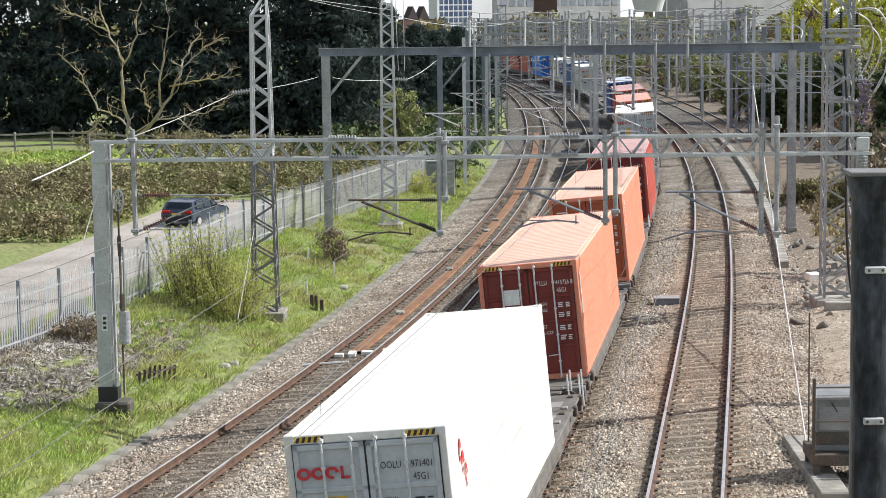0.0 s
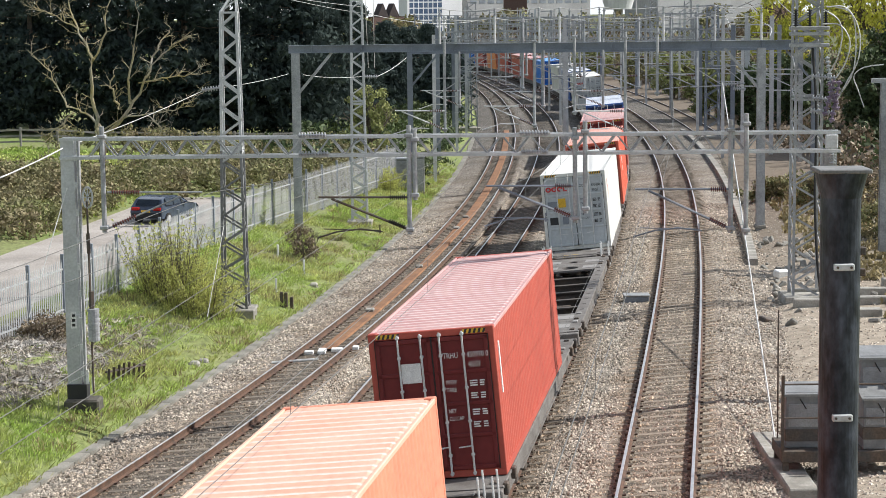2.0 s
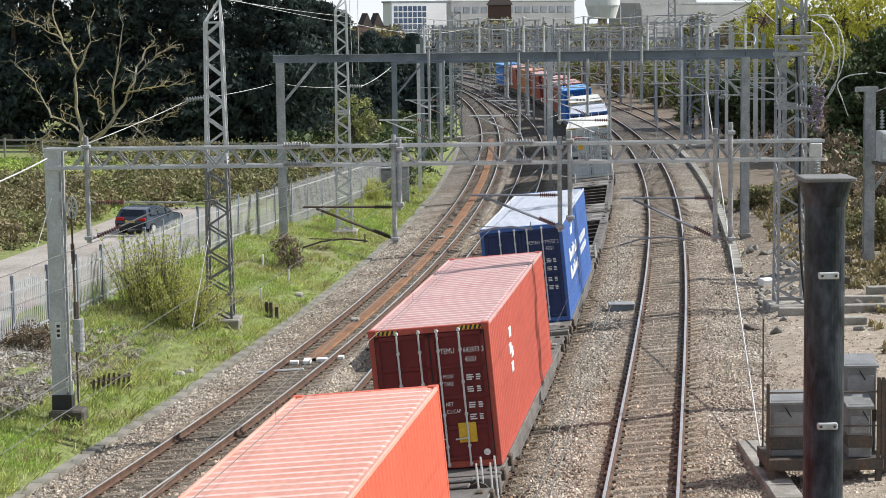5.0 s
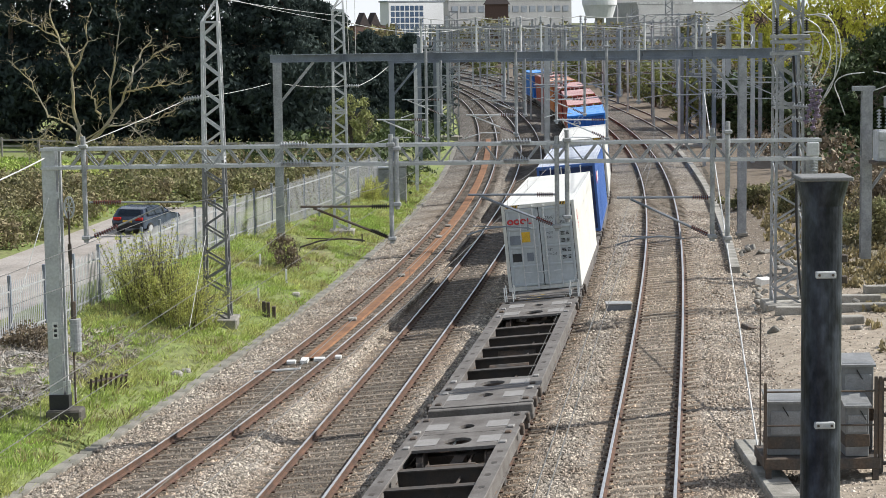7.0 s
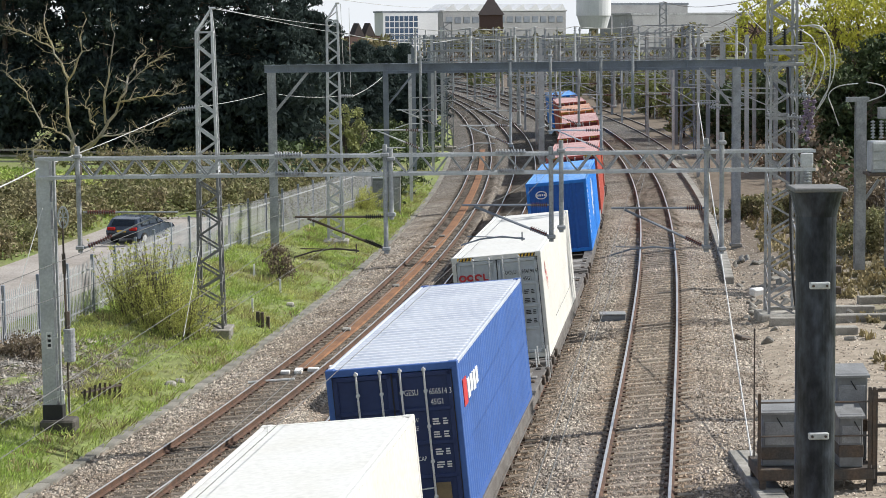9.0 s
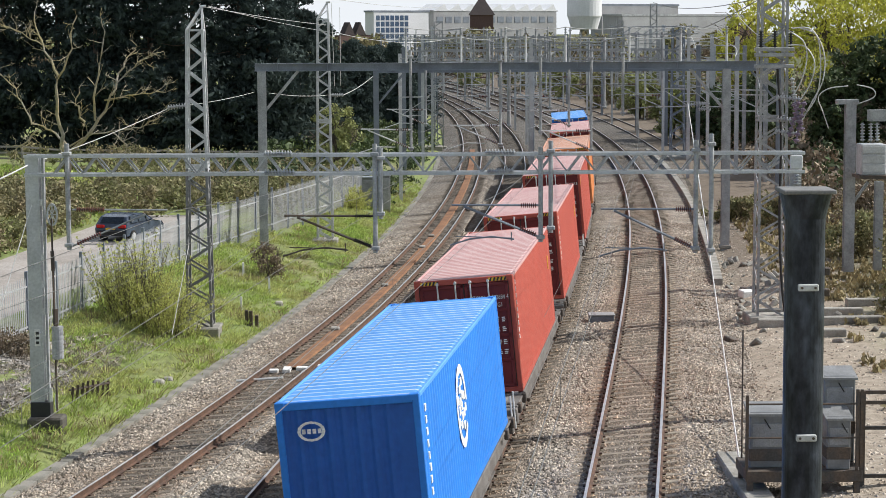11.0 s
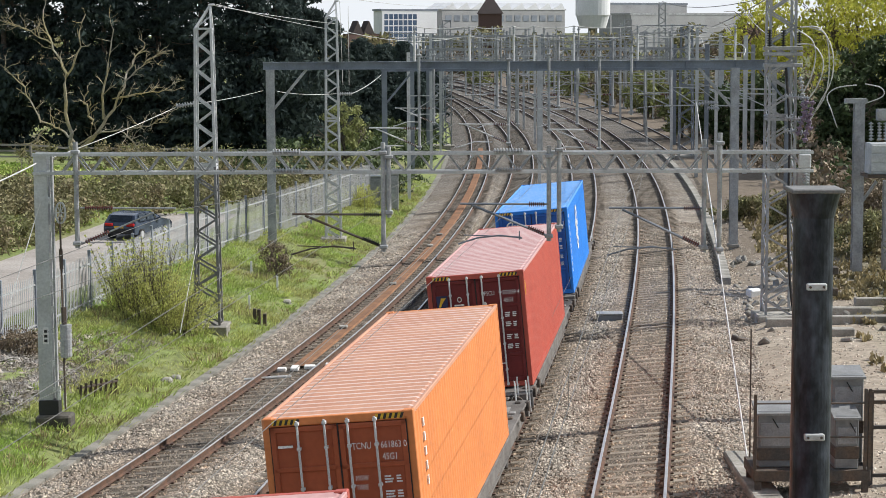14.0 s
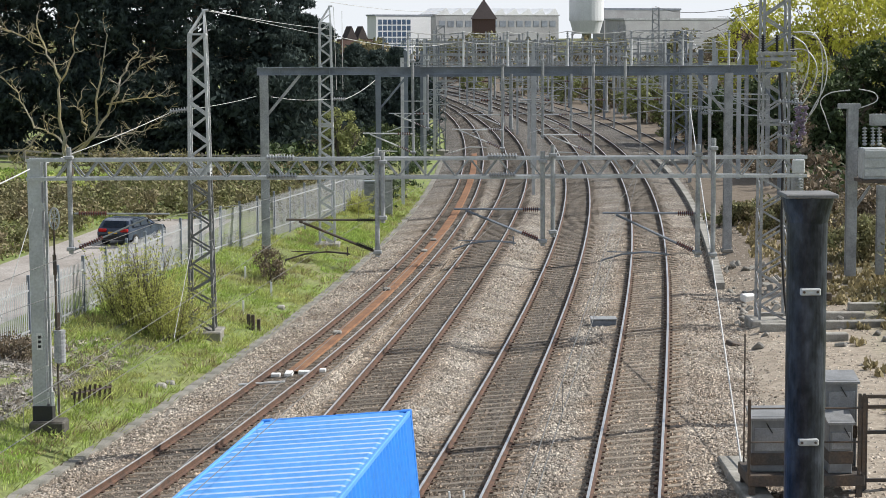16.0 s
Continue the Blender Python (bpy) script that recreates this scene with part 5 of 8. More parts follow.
def build_line_equipment():
    build_near_gantry()
    # girder portal
    girder_portal(88.0, -8.15, 14.1, 8.58, 0.36, 0.34, PAINTGREY, [(-7.85, 0.2, 1), (12.62, 0.4, -1)],
                  [(-1.29, 4.7, 9.1), (2.65, 4.85, 8.9), (6.64, 4.6, 9.0), (8.04, 6.2, 9.2), (4.42, 5.4, 9.1)],
                  "grey painted steel girder portal across the tracks")
    girder_portal(113.0, -3.78, 19.5, 8.05, 0.3, 0.42, PAINTGREY, [(-3.62, 0.1, 1), (19.2, 0.6, -1)],
                  [(-0.82, 4.6, 8.8), (3.92, 4.5, 8.4), (7.28, 4.5, 8.4)], "grey steel portal with a pierced girder")
    for y, zt, d in ((137, 8.6, 0.7), (166, 8.4, 0.7), (193, 9.3, 0.8), (226, 8.6, 0.8), (262, 9.2, 0.9), (300, 9.0, 0.9), (345, 9.4, 1.0)):
        xs = [rail_x(k, y)[0] for k in "abcd"]
        lattice_portal(float(y), xs[0] - 3.6, xs[3] + 5.5, zt, d, [(x - 0.95, 4.6, zt + 0.9) for x in xs[1:]] + [(xs[3] + 3.0, 4.6, zt + 1.2)])
    for x, y, w0, w1, hh, mat in ((-8.05, 66.0, 0.8, 0.52, 9.9, GALV), (-5.42, 93.0, 0.7, 0.5, 10.3, GALV),
                                  (10.97, 66.0, 0.92, 0.8, 12.2, GALV_OLD), (17.86, 150.0, 1.05, 0.8, 9.8, PAINTGREY),
                                  (-0.81, 172.0, 1.2, 1.0, 9.0, PAINTGREY), (-0.13, 176.0, 0.8, 0.7, 11.0, GALV_OLD),
                                  (21.55, 240.0, 1.0, 0.8, 10.5, GALV_OLD), (27.75, 260.0, 1.0, 0.8, 11.5, GALV_OLD)):
        z0 = left_z(x, y) if x < rail_x("a", y)[0] else right_z(x, y)
        m = lattice_mast(w0, w1, hh, mat)
        m.matrix_world = Matrix.Translation((x, y, z0 + 0.1))
        if y in (66.0, 93.0) and x < 0:
            peak(m, w1, hh, hh + 0.75, mat)
    for i, (y, off, hh) in enumerate(((124, 8.8, 8.2), (131, 7.6, 9.5), (145, 9.5, 8.8), (158, 8.4, 9.6), (176, 9.4, 8.5), (186, 8.6, 9.8), (205, 9.0, 9.0), (216, 9.6, 10.0), (236, 9.2, 9.4),
                                      (250, 9.0, 8.8), (275, 9.0, 9.6), (290, 9.5, 9.0), (320, 9.0, 9.5), (150, 1.9, 8.6), (210, 1.9, 8.8), (245, 1.9, 9.0), (285, 1.9, 9.0))):
        x = rail_x("d" if off > 3 else "b", y)[0] + off
        lm = empty("line_mast", "slim galvanised line mast with bracket arms", "mast", "line masts")
        g = Geo()
        h_section(g, x, y, -0.4, hh, 0.26, 0.04)
        g.ob("mast", GALV if i % 2 else GALV_OLD, lm)
        for z in (hh - 0.6, hh - 2.0, 5.9, 4.9):
            Geo().bar((x, y - 0.15, z), (x - 2.6 + 0.3 * (i % 3), y - 0.15, z + 0.05), 0.07).ob("bracket", GALV, lm)
        Geo().bar((x, y - 0.15, 4.9), (x - 2.2, y - 0.15, 5.9), 0.06).ob("stay", GALV, lm)
    # feeder posts on the pierced girder, with cross wires
    tops = []
    for x in (-1.9, 1.2, 3.7, 4.85, 7.1, 10.7, 13.6, 16.2):
        fp = empty("feeder_post", "pale feeder post with an insulator, on a girder", "post", "feeder posts")
        Geo().tube([(x, 113.0, 8.05), (x, 113.0, 9.7)], 0.065, 8).ob("pole", BRIGHT, fp)
        g = Geo()
        insulator(g, (x, 113.0, 9.7), (x, 113.0, 10.15), 0.09, 5)
        g.ob("insulator", GREYINS, fp)
        tops.append((x, 113.0, 10.15))
    for p, q in zip(tops, tops[1:]):
        for dz in (0.0, -0.55):
            c = Geo().tube(sagging(Vector(p) + Vector((0, 0, dz)), Vector(q) + Vector((0, 0, dz)), 0.14, 6), 0.02, 4).ob("cable", WIRE_PALE)
            tagged(c, "thin feeder wire between posts over the tracks", "cable", "feeder wires")
    far_rng = random.Random(77)
    for i in range(34):
        y = 118.0 + 6.3 * i
        k, off = (("a", -2.6), ("b", 2.1), ("c", 2.3), ("d", 5.2 + far_rng.random() * 5))[i % 4]
        if k == "c" and off < 2.4:
            k, off = "d", 4.4
        x, hh = rail_x(k, y)[0] + off, far_rng.uniform(7.8, 10.4)
        lm = empty("line_mast", "slim galvanised line mast with bracket arms", "mast", "line masts")
        g = Geo()
        h_section(g, x, y, -0.4, hh, 0.2, 0.03)
        g.ob("mast", GALV if i % 3 else BRIGHT, lm)
        for z in (hh - 0.3, 6.1, 5.0):
            reach = far_rng.uniform(1.6, 2.6) * (1 if k in "ab" else -1)
            Geo().bar((x, y - 0.12, z), (x + reach, y - 0.12, z + far_rng.uniform(-0.1, 0.1)), 0.06).ob("bracket", GALV if z < 7 else GALV_OLD, lm)
        Geo().bar((x, y - 0.12, 5.0), (x + reach * 0.8, y - 0.12, 6.1), 0.05).ob("stay", GALV, lm)
    # the truss arm far along the line
    g = Geo()
    for z in (10.20, 9.65):
        g.bar((12.82, 150, z), (19.38, 150, z), 0.08)
    for i in range(8):
        a, b = 12.82 + i * 0.82, 12.82 + (i + 1) * 0.82
        g.bar((a, 150, 9.65), (b, 150, 10.20), 0.05)
    t = empty("truss_arm", "grey lattice truss arm on a mast", "truss")
    g.ob("arm", GALV_OLD, t)
    # switch gear high on the right lattice mast
    sw = empty("mast_switchgear", "dark switch insulators and crossarms on a lattice mast", "switchgear")
    xm = 10.90
    for z in (9.30, 9.12, 8.75):
        g = Geo()
        g.box((xm - 0.62, 65.2, z - 0.06), (xm + 0.66, 65.4, z + 0.06), cut=0.015)
        g.ob("crossarm", GALV_OLD, sw)
    for dx in (-0.45, 0.0, 0.52):
        g = Geo()
        insulator(g, (xm + dx, 65.1, 9.36), (xm + dx, 65.1, 9.91), 0.085, 7)
        g.ob("insulator", RUBBER, sw, "black ribbed insulator")
    for a, b in (((10.96, 65.00, 7.75), (11.73, 65.00, 7.69)), ((10.97, 65.00, 7.05), (11.74, 65.00, 6.97)), ((10.92, 65.00, 6.64), (11.66, 65.00, 6.55)), ((11.45, 65.00, 8.39), (11.59, 65.00, 7.38))):
        g = Geo()
        insulator(g, a, b, 0.09, 8)
        g.ob("insulator", GREYINS, sw)
    g = Geo()
    for a, b in (((11.66, 64.80, 7.64), (11.35, 64.80, 6.47)), ((11.84, 64.80, 7.64), (11.57, 64.80, 6.25)), ((11.48, 64.80, 7.57), (11.78, 64.80, 6.65))):
        insulator(g, a, b, 0.1, 7)
    g.ob("insulator", surface("mauve_grey_insulator", (0.2, 0.15, 0.22), 0.4), sw)
    loops = ([(11.33, 65.00, 9.90), (11.80, 65.00, 9.57), (11.93, 65.00, 9.03), (11.76, 65.00, 8.29), (11.46, 65.00, 7.74)],
             [(11.30, 65.00, 9.43), (11.86, 65.00, 9.39), (12.18, 65.00, 8.88), (12.06, 65.00, 8.20), (11.66, 65.00, 7.56)],
             [(11.43, 65.00, 9.98), (12.07, 65.00, 9.94), (12.48, 65.00, 9.20), (12.46, 65.00, 8.29), (12.10, 65.00, 7.56), (11.71, 65.00, 6.82)],
             [(11.70, 65.00, 9.98), (12.25, 65.00, 9.72), (12.38, 65.00, 8.66), (12.25, 65.00, 7.74), (11.83, 65.00, 7.10)],
             [(17.77, 150.00, 10.32), (18.63, 148.00, 9.35), (18.75, 145.00, 8.14), (18.98, 140.00, 8.00)], [(17.90, 150.00, 10.32), (17.91, 130.00, 9.41), (16.24, 110.00, 8.97), (14.77, 100.00, 8.60)],
             [(15.33, 75.00, 7.82), (14.59, 75.00, 7.72), (14.22, 75.00, 7.40), (14.39, 75.00, 6.87), (14.62, 75.00, 6.23)], [(15.50, 75.00, 7.08), (16.30, 75.00, 7.39), (16.25, 75.00, 7.71), (15.65, 75.00, 7.86)])
    for pts in loops:
        cu = smooth_path(pts)
        o = Geo().tube(cu, 0.022, 5).ob("jumper_cable", WIRE_PALE, None, "")
        tagged(o, "pale looped jumper cable between insulators", "cable", "jumper cables")
    # feeder mast and its box
    fm = empty("feeder_mast", "grey steel feeder mast with crossarm", "mast")
    g = Geo()
    h_section(g, 15.43, 75.0, 0.8, 7.18, 0.38, 0.04)
    g.ob("mast", GALV_OLD, fm)
    g = Geo()
    g.box((14.90, 74.8, 7.14), (15.71, 75.2, 7.31))
    g.ob("crossarm", GALV_OLD, fm)
    Geo().bar((15.62, 75.00, 3.45), (16.14, 75.00, 4.20), 0.1).ob("brace", GALV_OLD, fm)
    tb = empty("transformer_box", "pale grey transformer cabinet on a bracket", "transformer")
    x0, x1, z0, z1 = 15.54, 16.46, 4.57, 5.71
    Geo().box((x0, 73.4, z0), (x1, 74.4, z1), cut=0.03).ob("case", surface("pale_grey_case", (0.5, 0.52, 0.53), 0.5), tb)
    for i in range(3):
        zz = z0 + 0.12 + i * (z1 - z0 - 0.12) / 3
        Geo().box((x0 + 0.05, 73.37, zz), (x1 - 0.05, 73.4, zz + (z1 - z0) / 3 - 0.1), cut=0.01).ob("panel", GALV, tb)
    Geo().box((x0 - 0.1, 73.2, z0 - 0.12), (x1 + 0.3, 74.6, z0 - 0.005)).ob("shelf", DARKSTEEL, tb)
    g = Geo()
    for p, q in (((15.69, 74.00, 5.79), (15.68, 74.00, 6.48)), ((16.00, 74.00, 5.79), (15.99, 74.00, 6.48)), ((16.24, 74.00, 5.79), (16.22, 74.00, 6.48))):
        insulator(g, p, q, 0.09, 6)
    g.ob("bushing", GREYINS, tb)
    Geo().box((15.89, 73.8, 6.54), (16.56, 74.2, 6.96)).ob("tray", GALV_OLD, tb)
    g = Geo()
    h_section(g, 16.64, 75.4, 0.8, 4.19, 0.3, 0.03)
    g.ob("support", GALV_OLD, tb)


def smooth_path(points, n=6):
    pts = [Vector(p) for p in points]
    out = []
    for i in range(len(pts) - 1):
        p0, p1, p2, p3 = pts[max(i - 1, 0)], pts[i], pts[i + 1], pts[min(i + 2, len(pts) - 1)]
        for j in range(n):
            t = j / n
            out.append(0.5 * ((2 * p1) + (p2 - p0) * t + (2 * p0 - 5 * p1 + 4 * p2 - p3) * t * t + (3 * p1 - p0 - 3 * p2 + p3) * t ** 3))
    return out + [pts[-1]]


def sagging(p, q, sag, n=10):
    p, q = Vector(p), Vector(q)
    return [p.lerp(q, i / n) - Vector((0, 0, sag * 4 * (i / n) * (1 - i / n))) for i in range(n + 1)]


def build_wires():
    spans = [-20.0, 49.0, 88.0, 113.0, 137.0, 166.0, 193.0, 226.0, 262.0, 300.0, 345.0]
    for k in "abcd":
        con, mes, run = Geo(), Geo(), []
        for y0, y1 in zip(spans, spans[1:]):
            pts = [on_track(k, y0 + (y1 - y0) * i / 6, 0.75, 0) for i in range(7)]
            run += [p + Vector((-0.35, 0, 4.62)) for p in pts[:-1]]
            m = [p + Vector((-0.35, 0, 5.55 - 0.55 * 4 * (i / 6) * (1 - i / 6))) for i, p in enumerate(pts)]
            mes.tube(m, 0.007, 4)
            for i in range(1, 6):
                mes.tube([m[i], pts[i] + Vector((-0.35, 0, 4.62))], 0.004, 3)
        line = empty("overhead_wire", "thin copper contact wire with its carrier wire over a track", "wire", "overhead wires")
        con.tube(run + [pts[-1] + Vector((-0.35, 0, 4.62))], 0.007, 4)
        con.ob("contact_wire", WIRE, line)
        mes.ob("carrier_wire", WIRE, line)
    wires = [((-10.56, 44.00, 6.41), (-10.18, 49.00, 6.72), 0.02, 0.02, "pale"), ((-10.11, 49.20, 6.75), (-9.02, 66.00, 7.45), 0.06, 0.011, "pale"), ((-8.35, 66.00, 7.56), (-8.16, 88.00, 7.34), 0.05, 0.011, "pale"),
             ((-7.54, 88.00, 7.29), (-5.07, 93.00, 7.04), 0.1, 0.012, "pale"), ((-4.54, 93.00, 7.01), (-3.78, 113.00, 7.46), 0.1, 0.015, "pale"),
             ((-7.66, 66.00, 10.78), (-5.19, 93.00, 10.26), 0.05, 0.010, "pale"), ((-7.62, 66.00, 10.82), (-6.16, 120.00, 9.88), 0.08, 0.010, "pale"), ((-5.18, 93.00, 11.51), (0.41, 176.00, 12.07), 0.2, 0.014, "pale"),
             ((-6.16, 120.00, 9.88), (0.39, 176.00, 9.21), 0.4, 0.02, "pale"), ((10.89, 87.70, 6.75), (6.31, 40.60, 0.13), 0.0, 0.022, "white"),
             ((-10.10, 49.00, 5.74), (-10.71, 47.00, 2.81), 0.0, 0.012, "pale"), ((-8.27, 65.00, 3.04), (-8.48, 62.00, 0.50), 0.0, 0.012, "pale"),
             ((-9.05, 40.00, 2.18), (-6.08, 60.00, 2.18), 0.1, 0.004, "dark"), ((-9.92, 44.00, 2.75), (-6.47, 75.00, 4.32), 0.2, 0.004, "dark"), ((-9.03, 40.00, 2.82), (-4.18, 80.00, 3.70), 0.2, 0.004, "dark"),
             ((0.33, 40.00, 0.49), (3.82, 62.00, 2.22), 0.0, 0.005, "dark"), ((1.31, 40.00, 0.52), (6.55, 75.00, 1.89), 0.0, 0.005, "dark"), ((19.38, 150.00, 9.97), (11.11, 70.00, 10.97), 0.1, 0.02, "dark"),
             ((15.99, 150.00, 12.01), (11.11, 70.00, 11.02), 0.4, 0.016, "dark"), ((13.14, 90.00, 10.96), (10.49, 66.00, 9.76), 0.1, 0.014, "pale"), ((-0.10, 176.00, 9.21), (17.69, 150.00, 9.98), 0.9, 0.02, "pale"),
             ((0.40, 176.00, 10.09), (17.70, 150.00, 9.35), 0.6, 0.02, "pale"), ((-5.02, 93.00, 11.30), (-4.91, 93.00, 7.44), 0.0, 0.012, "pale"), ((-4.63, 93.00, 11.09), (-4.62, 93.00, 7.43), 0.0, 0.012, "pale")]
    for p, q, sag, r, look_ in wires:
        m = {"pale": WIRE_PALE, "white": WIRE_PALE, "dark": WIRE}[look_]
        o = Geo().tube(sagging(p, q, sag), r, 5).ob("cable", m)
        tagged(o, "thick white stay cable" if look_ == "white" else "thin taut wire of the overhead line", "cable", "cables of the overhead line")
    for a, b in (((-9.01, 65.90, 7.49), (-8.39, 66.00, 7.56)), ((-5.07, 93.00, 7.02), (-4.49, 93.00, 7.01)), ((10.96, 87.50, 6.68), (11.83, 87.50, 6.73)), ((11.34, 87.50, 6.51), (11.88, 87.50, 6.46))):
        g = Geo()
        insulator(g, a, b, 0.09, 7)
        tagged(g.ob("strain_insulator", GREYINS), "grey ribbed strain insulator in a wire", "insulator", "strain insulators")


def build_black_post():
    p = empty("black_post", "black weathered tubular post with a wide flat cap", "post")
    x, y, r = 4.78, 26.0, 0.262
    zt = 7.85
    g = Geo()
    g.tube([(x, y, -0.6), (x, y, zt - 0.35), (x, y, zt - 0.2)], r, 32)
    g.ob("shaft", BLACKPOST, p, smooth=False)
    g = Geo()
    g.tube([(x, y, zt - 0.36), (x, y, zt - 0.2), (x, y, zt - 0.03)], r + 0.004, 32, r_end=r + 0.085)
    g.ob("collar", BLACKPOST, p)
    Geo().box((x - 0.345, y - 0.345, zt - 0.03), (x + 0.345, y + 0.345, zt + 0.025), cut=0.012).ob("cap", surface("dull_grey_cap", (0.2, 0.2, 0.195), 0.7), p, "grey flat cap")
    for z in (6.60, 4.61):
        g = Geo()
        g.box((x - 0.13, y - r - 0.05, z - 0.045), (x + 0.135, y - r + 0.03, z + 0.045), cut=0.012)
        b = g.ob("bracket", GALV, p, "galvanised bracket plate")
        for dx in (-0.085, 0.09):
            Geo().disc((x + dx, y - r - 0.055, z), (0, 1, 0), 0.018, 0.02, 8).ob("bolt", DARKSTEEL, b)
    for z in (6.78, 6.50):
        Geo().box((x + r - 0.03, y - 0.05, z - 0.05), (x + r + 0.07, y + 0.05, z + 0.05), cut=0.01).ob("clip", DARKSTEEL, p)
    # square iron base under the shaft
    Geo().box((x - 0.4, y - 0.4, -0.7), (x + 0.4, y + 0.4, 0.15), cut=0.03).ob("foot", CONCRETE, p)


def build_staging():
    st = empty("cabinet_staging", "steel staging with a railing beside the line", "platform")
    y, zt = 41.0, 0.85
    xl, xr = 6.29, 8.71
    Geo().box((xl, y - 0.5, zt - 0.24), (xr, y + 0.9, zt), cut=0.015).ob("deck", DARKSTEEL, st)
    for x in (xl + 0.1, (xl + xr) / 2, xr - 0.1):
        for dy in (-0.4, 0.8):
            Geo().box((x - 0.06, y + dy - 0.06, -0.3), (x + 0.06, y + dy + 0.06, zt - 0.24)).ob("leg", DARKSTEEL, st)
    for x, z in ((xl + 0.02, 2.44), (xr - 0.03, 2.55), (xr - 0.12, 2.55)):
        Geo().box((x - 0.03, y - 0.5, zt), (x + 0.03, y - 0.44, z)).ob("railing_post", DARKSTEEL, st)
    for z in (2.25, 1.54):
        Geo().tube([(xl, y - 0.47, z), (xr, y - 0.47, z)], 0.02, 6).ob("railing_bar", DARKSTEEL, st)
    Geo().tube([(6.40, 41.8, zt), (6.40, 41.8, 3.61)], 0.018, 6).ob("pole", DARKSTEEL, st)
    for x0, x1, z1, z0, yy in ((6.41, 7.29, 2.09, 1.00, 41.1), (8.04, 8.70, 2.76, 1.47, 41.6),
                               (7.98, 8.47, 2.03, 1.07, 40.9)):
        c = empty("equipment_cabinet", "grey metal trackside cabinet with sloping lid", "cabinet", "trackside cabinets")
        mat = surface("blue_grey_case", (0.2, 0.21, 0.215), 0.55, 0.1, (0.13, 0.135, 0.14), 2.5, 0.6, 20, 0.2)
        Geo().box((x0, yy - 0.3, min(z0, zt)), (x1, yy + 0.3, z1 - 0.06), cut=0.02).ob("case", mat, c)
        g = Geo()
        g.add([(x0 - 0.04, yy - 0.36, z1 - 0.14), (x1 + 0.04, yy - 0.36, z1 - 0.14), (x1 + 0.04, yy + 0.36, z1), (x0 - 0.04, yy + 0.36, z1),
               (x0 - 0.04, yy - 0.36, z1 - 0.09), (x1 + 0.04, yy - 0.36, z1 - 0.09), (x1 + 0.04, yy + 0.36, z1 + 0.05), (x0 - 0.04, yy + 0.36, z1 + 0.05)],
              [(3, 2, 1, 0), (4, 5, 6, 7), (0, 1, 5, 4), (1, 2, 6, 5), (2, 3, 7, 6), (3, 0, 4, 7)])
        g.ob("lid", surface("pale_lid", (0.26, 0.265, 0.265), 0.5, 0.1), c, "paler sloping lid")
        Geo().box((x0 + 0.05, yy - 0.32, z0 + 0.3), (x1 - 0.05, yy - 0.3, z1 - 0.3), cut=0.008).ob("panel", surface("dim_panel", (0.27, 0.28, 0.285), 0.6, 0.0, (0.2, 0.2, 0.205), 3, 0.6), c)
        # dark box added to stand in for the shaded gap below the case
        Geo().box((x0 - 0.01, yy - 0.325, max(z0, zt)), (x1 + 0.01, yy + 0.31, max(z0, zt) + 0.26), cut=0.01).ob("plinth", DARKSTEEL, c)
        Geo().tube([(x0 + 0.3, yy - 0.33, z1 - 0.2), (x0 + 0.42, yy - 0.34, z1 - 0.4)], 0.012, 5).ob("cable_tail", RUBBER, c)
    # stout frame at the far right
    fr = empty("steel_barrier", "dark steel rail barrier beside the staging", "barrier")
    xa, xb = 8.80, 9.54
    for x in (xa, xb):
        Geo().box((x - 0.08, 41.1, -0.2), (x + 0.08, 41.3, 2.39)).ob("post", DARKSTEEL, fr)
    for z in (2.37, 2.15, 1.61, 0.58):
        Geo().box((xa, 41.15, z - 0.035), (xb + 0.3, 41.22, z + 0.035)).ob("rail", DARKSTEEL, fr)


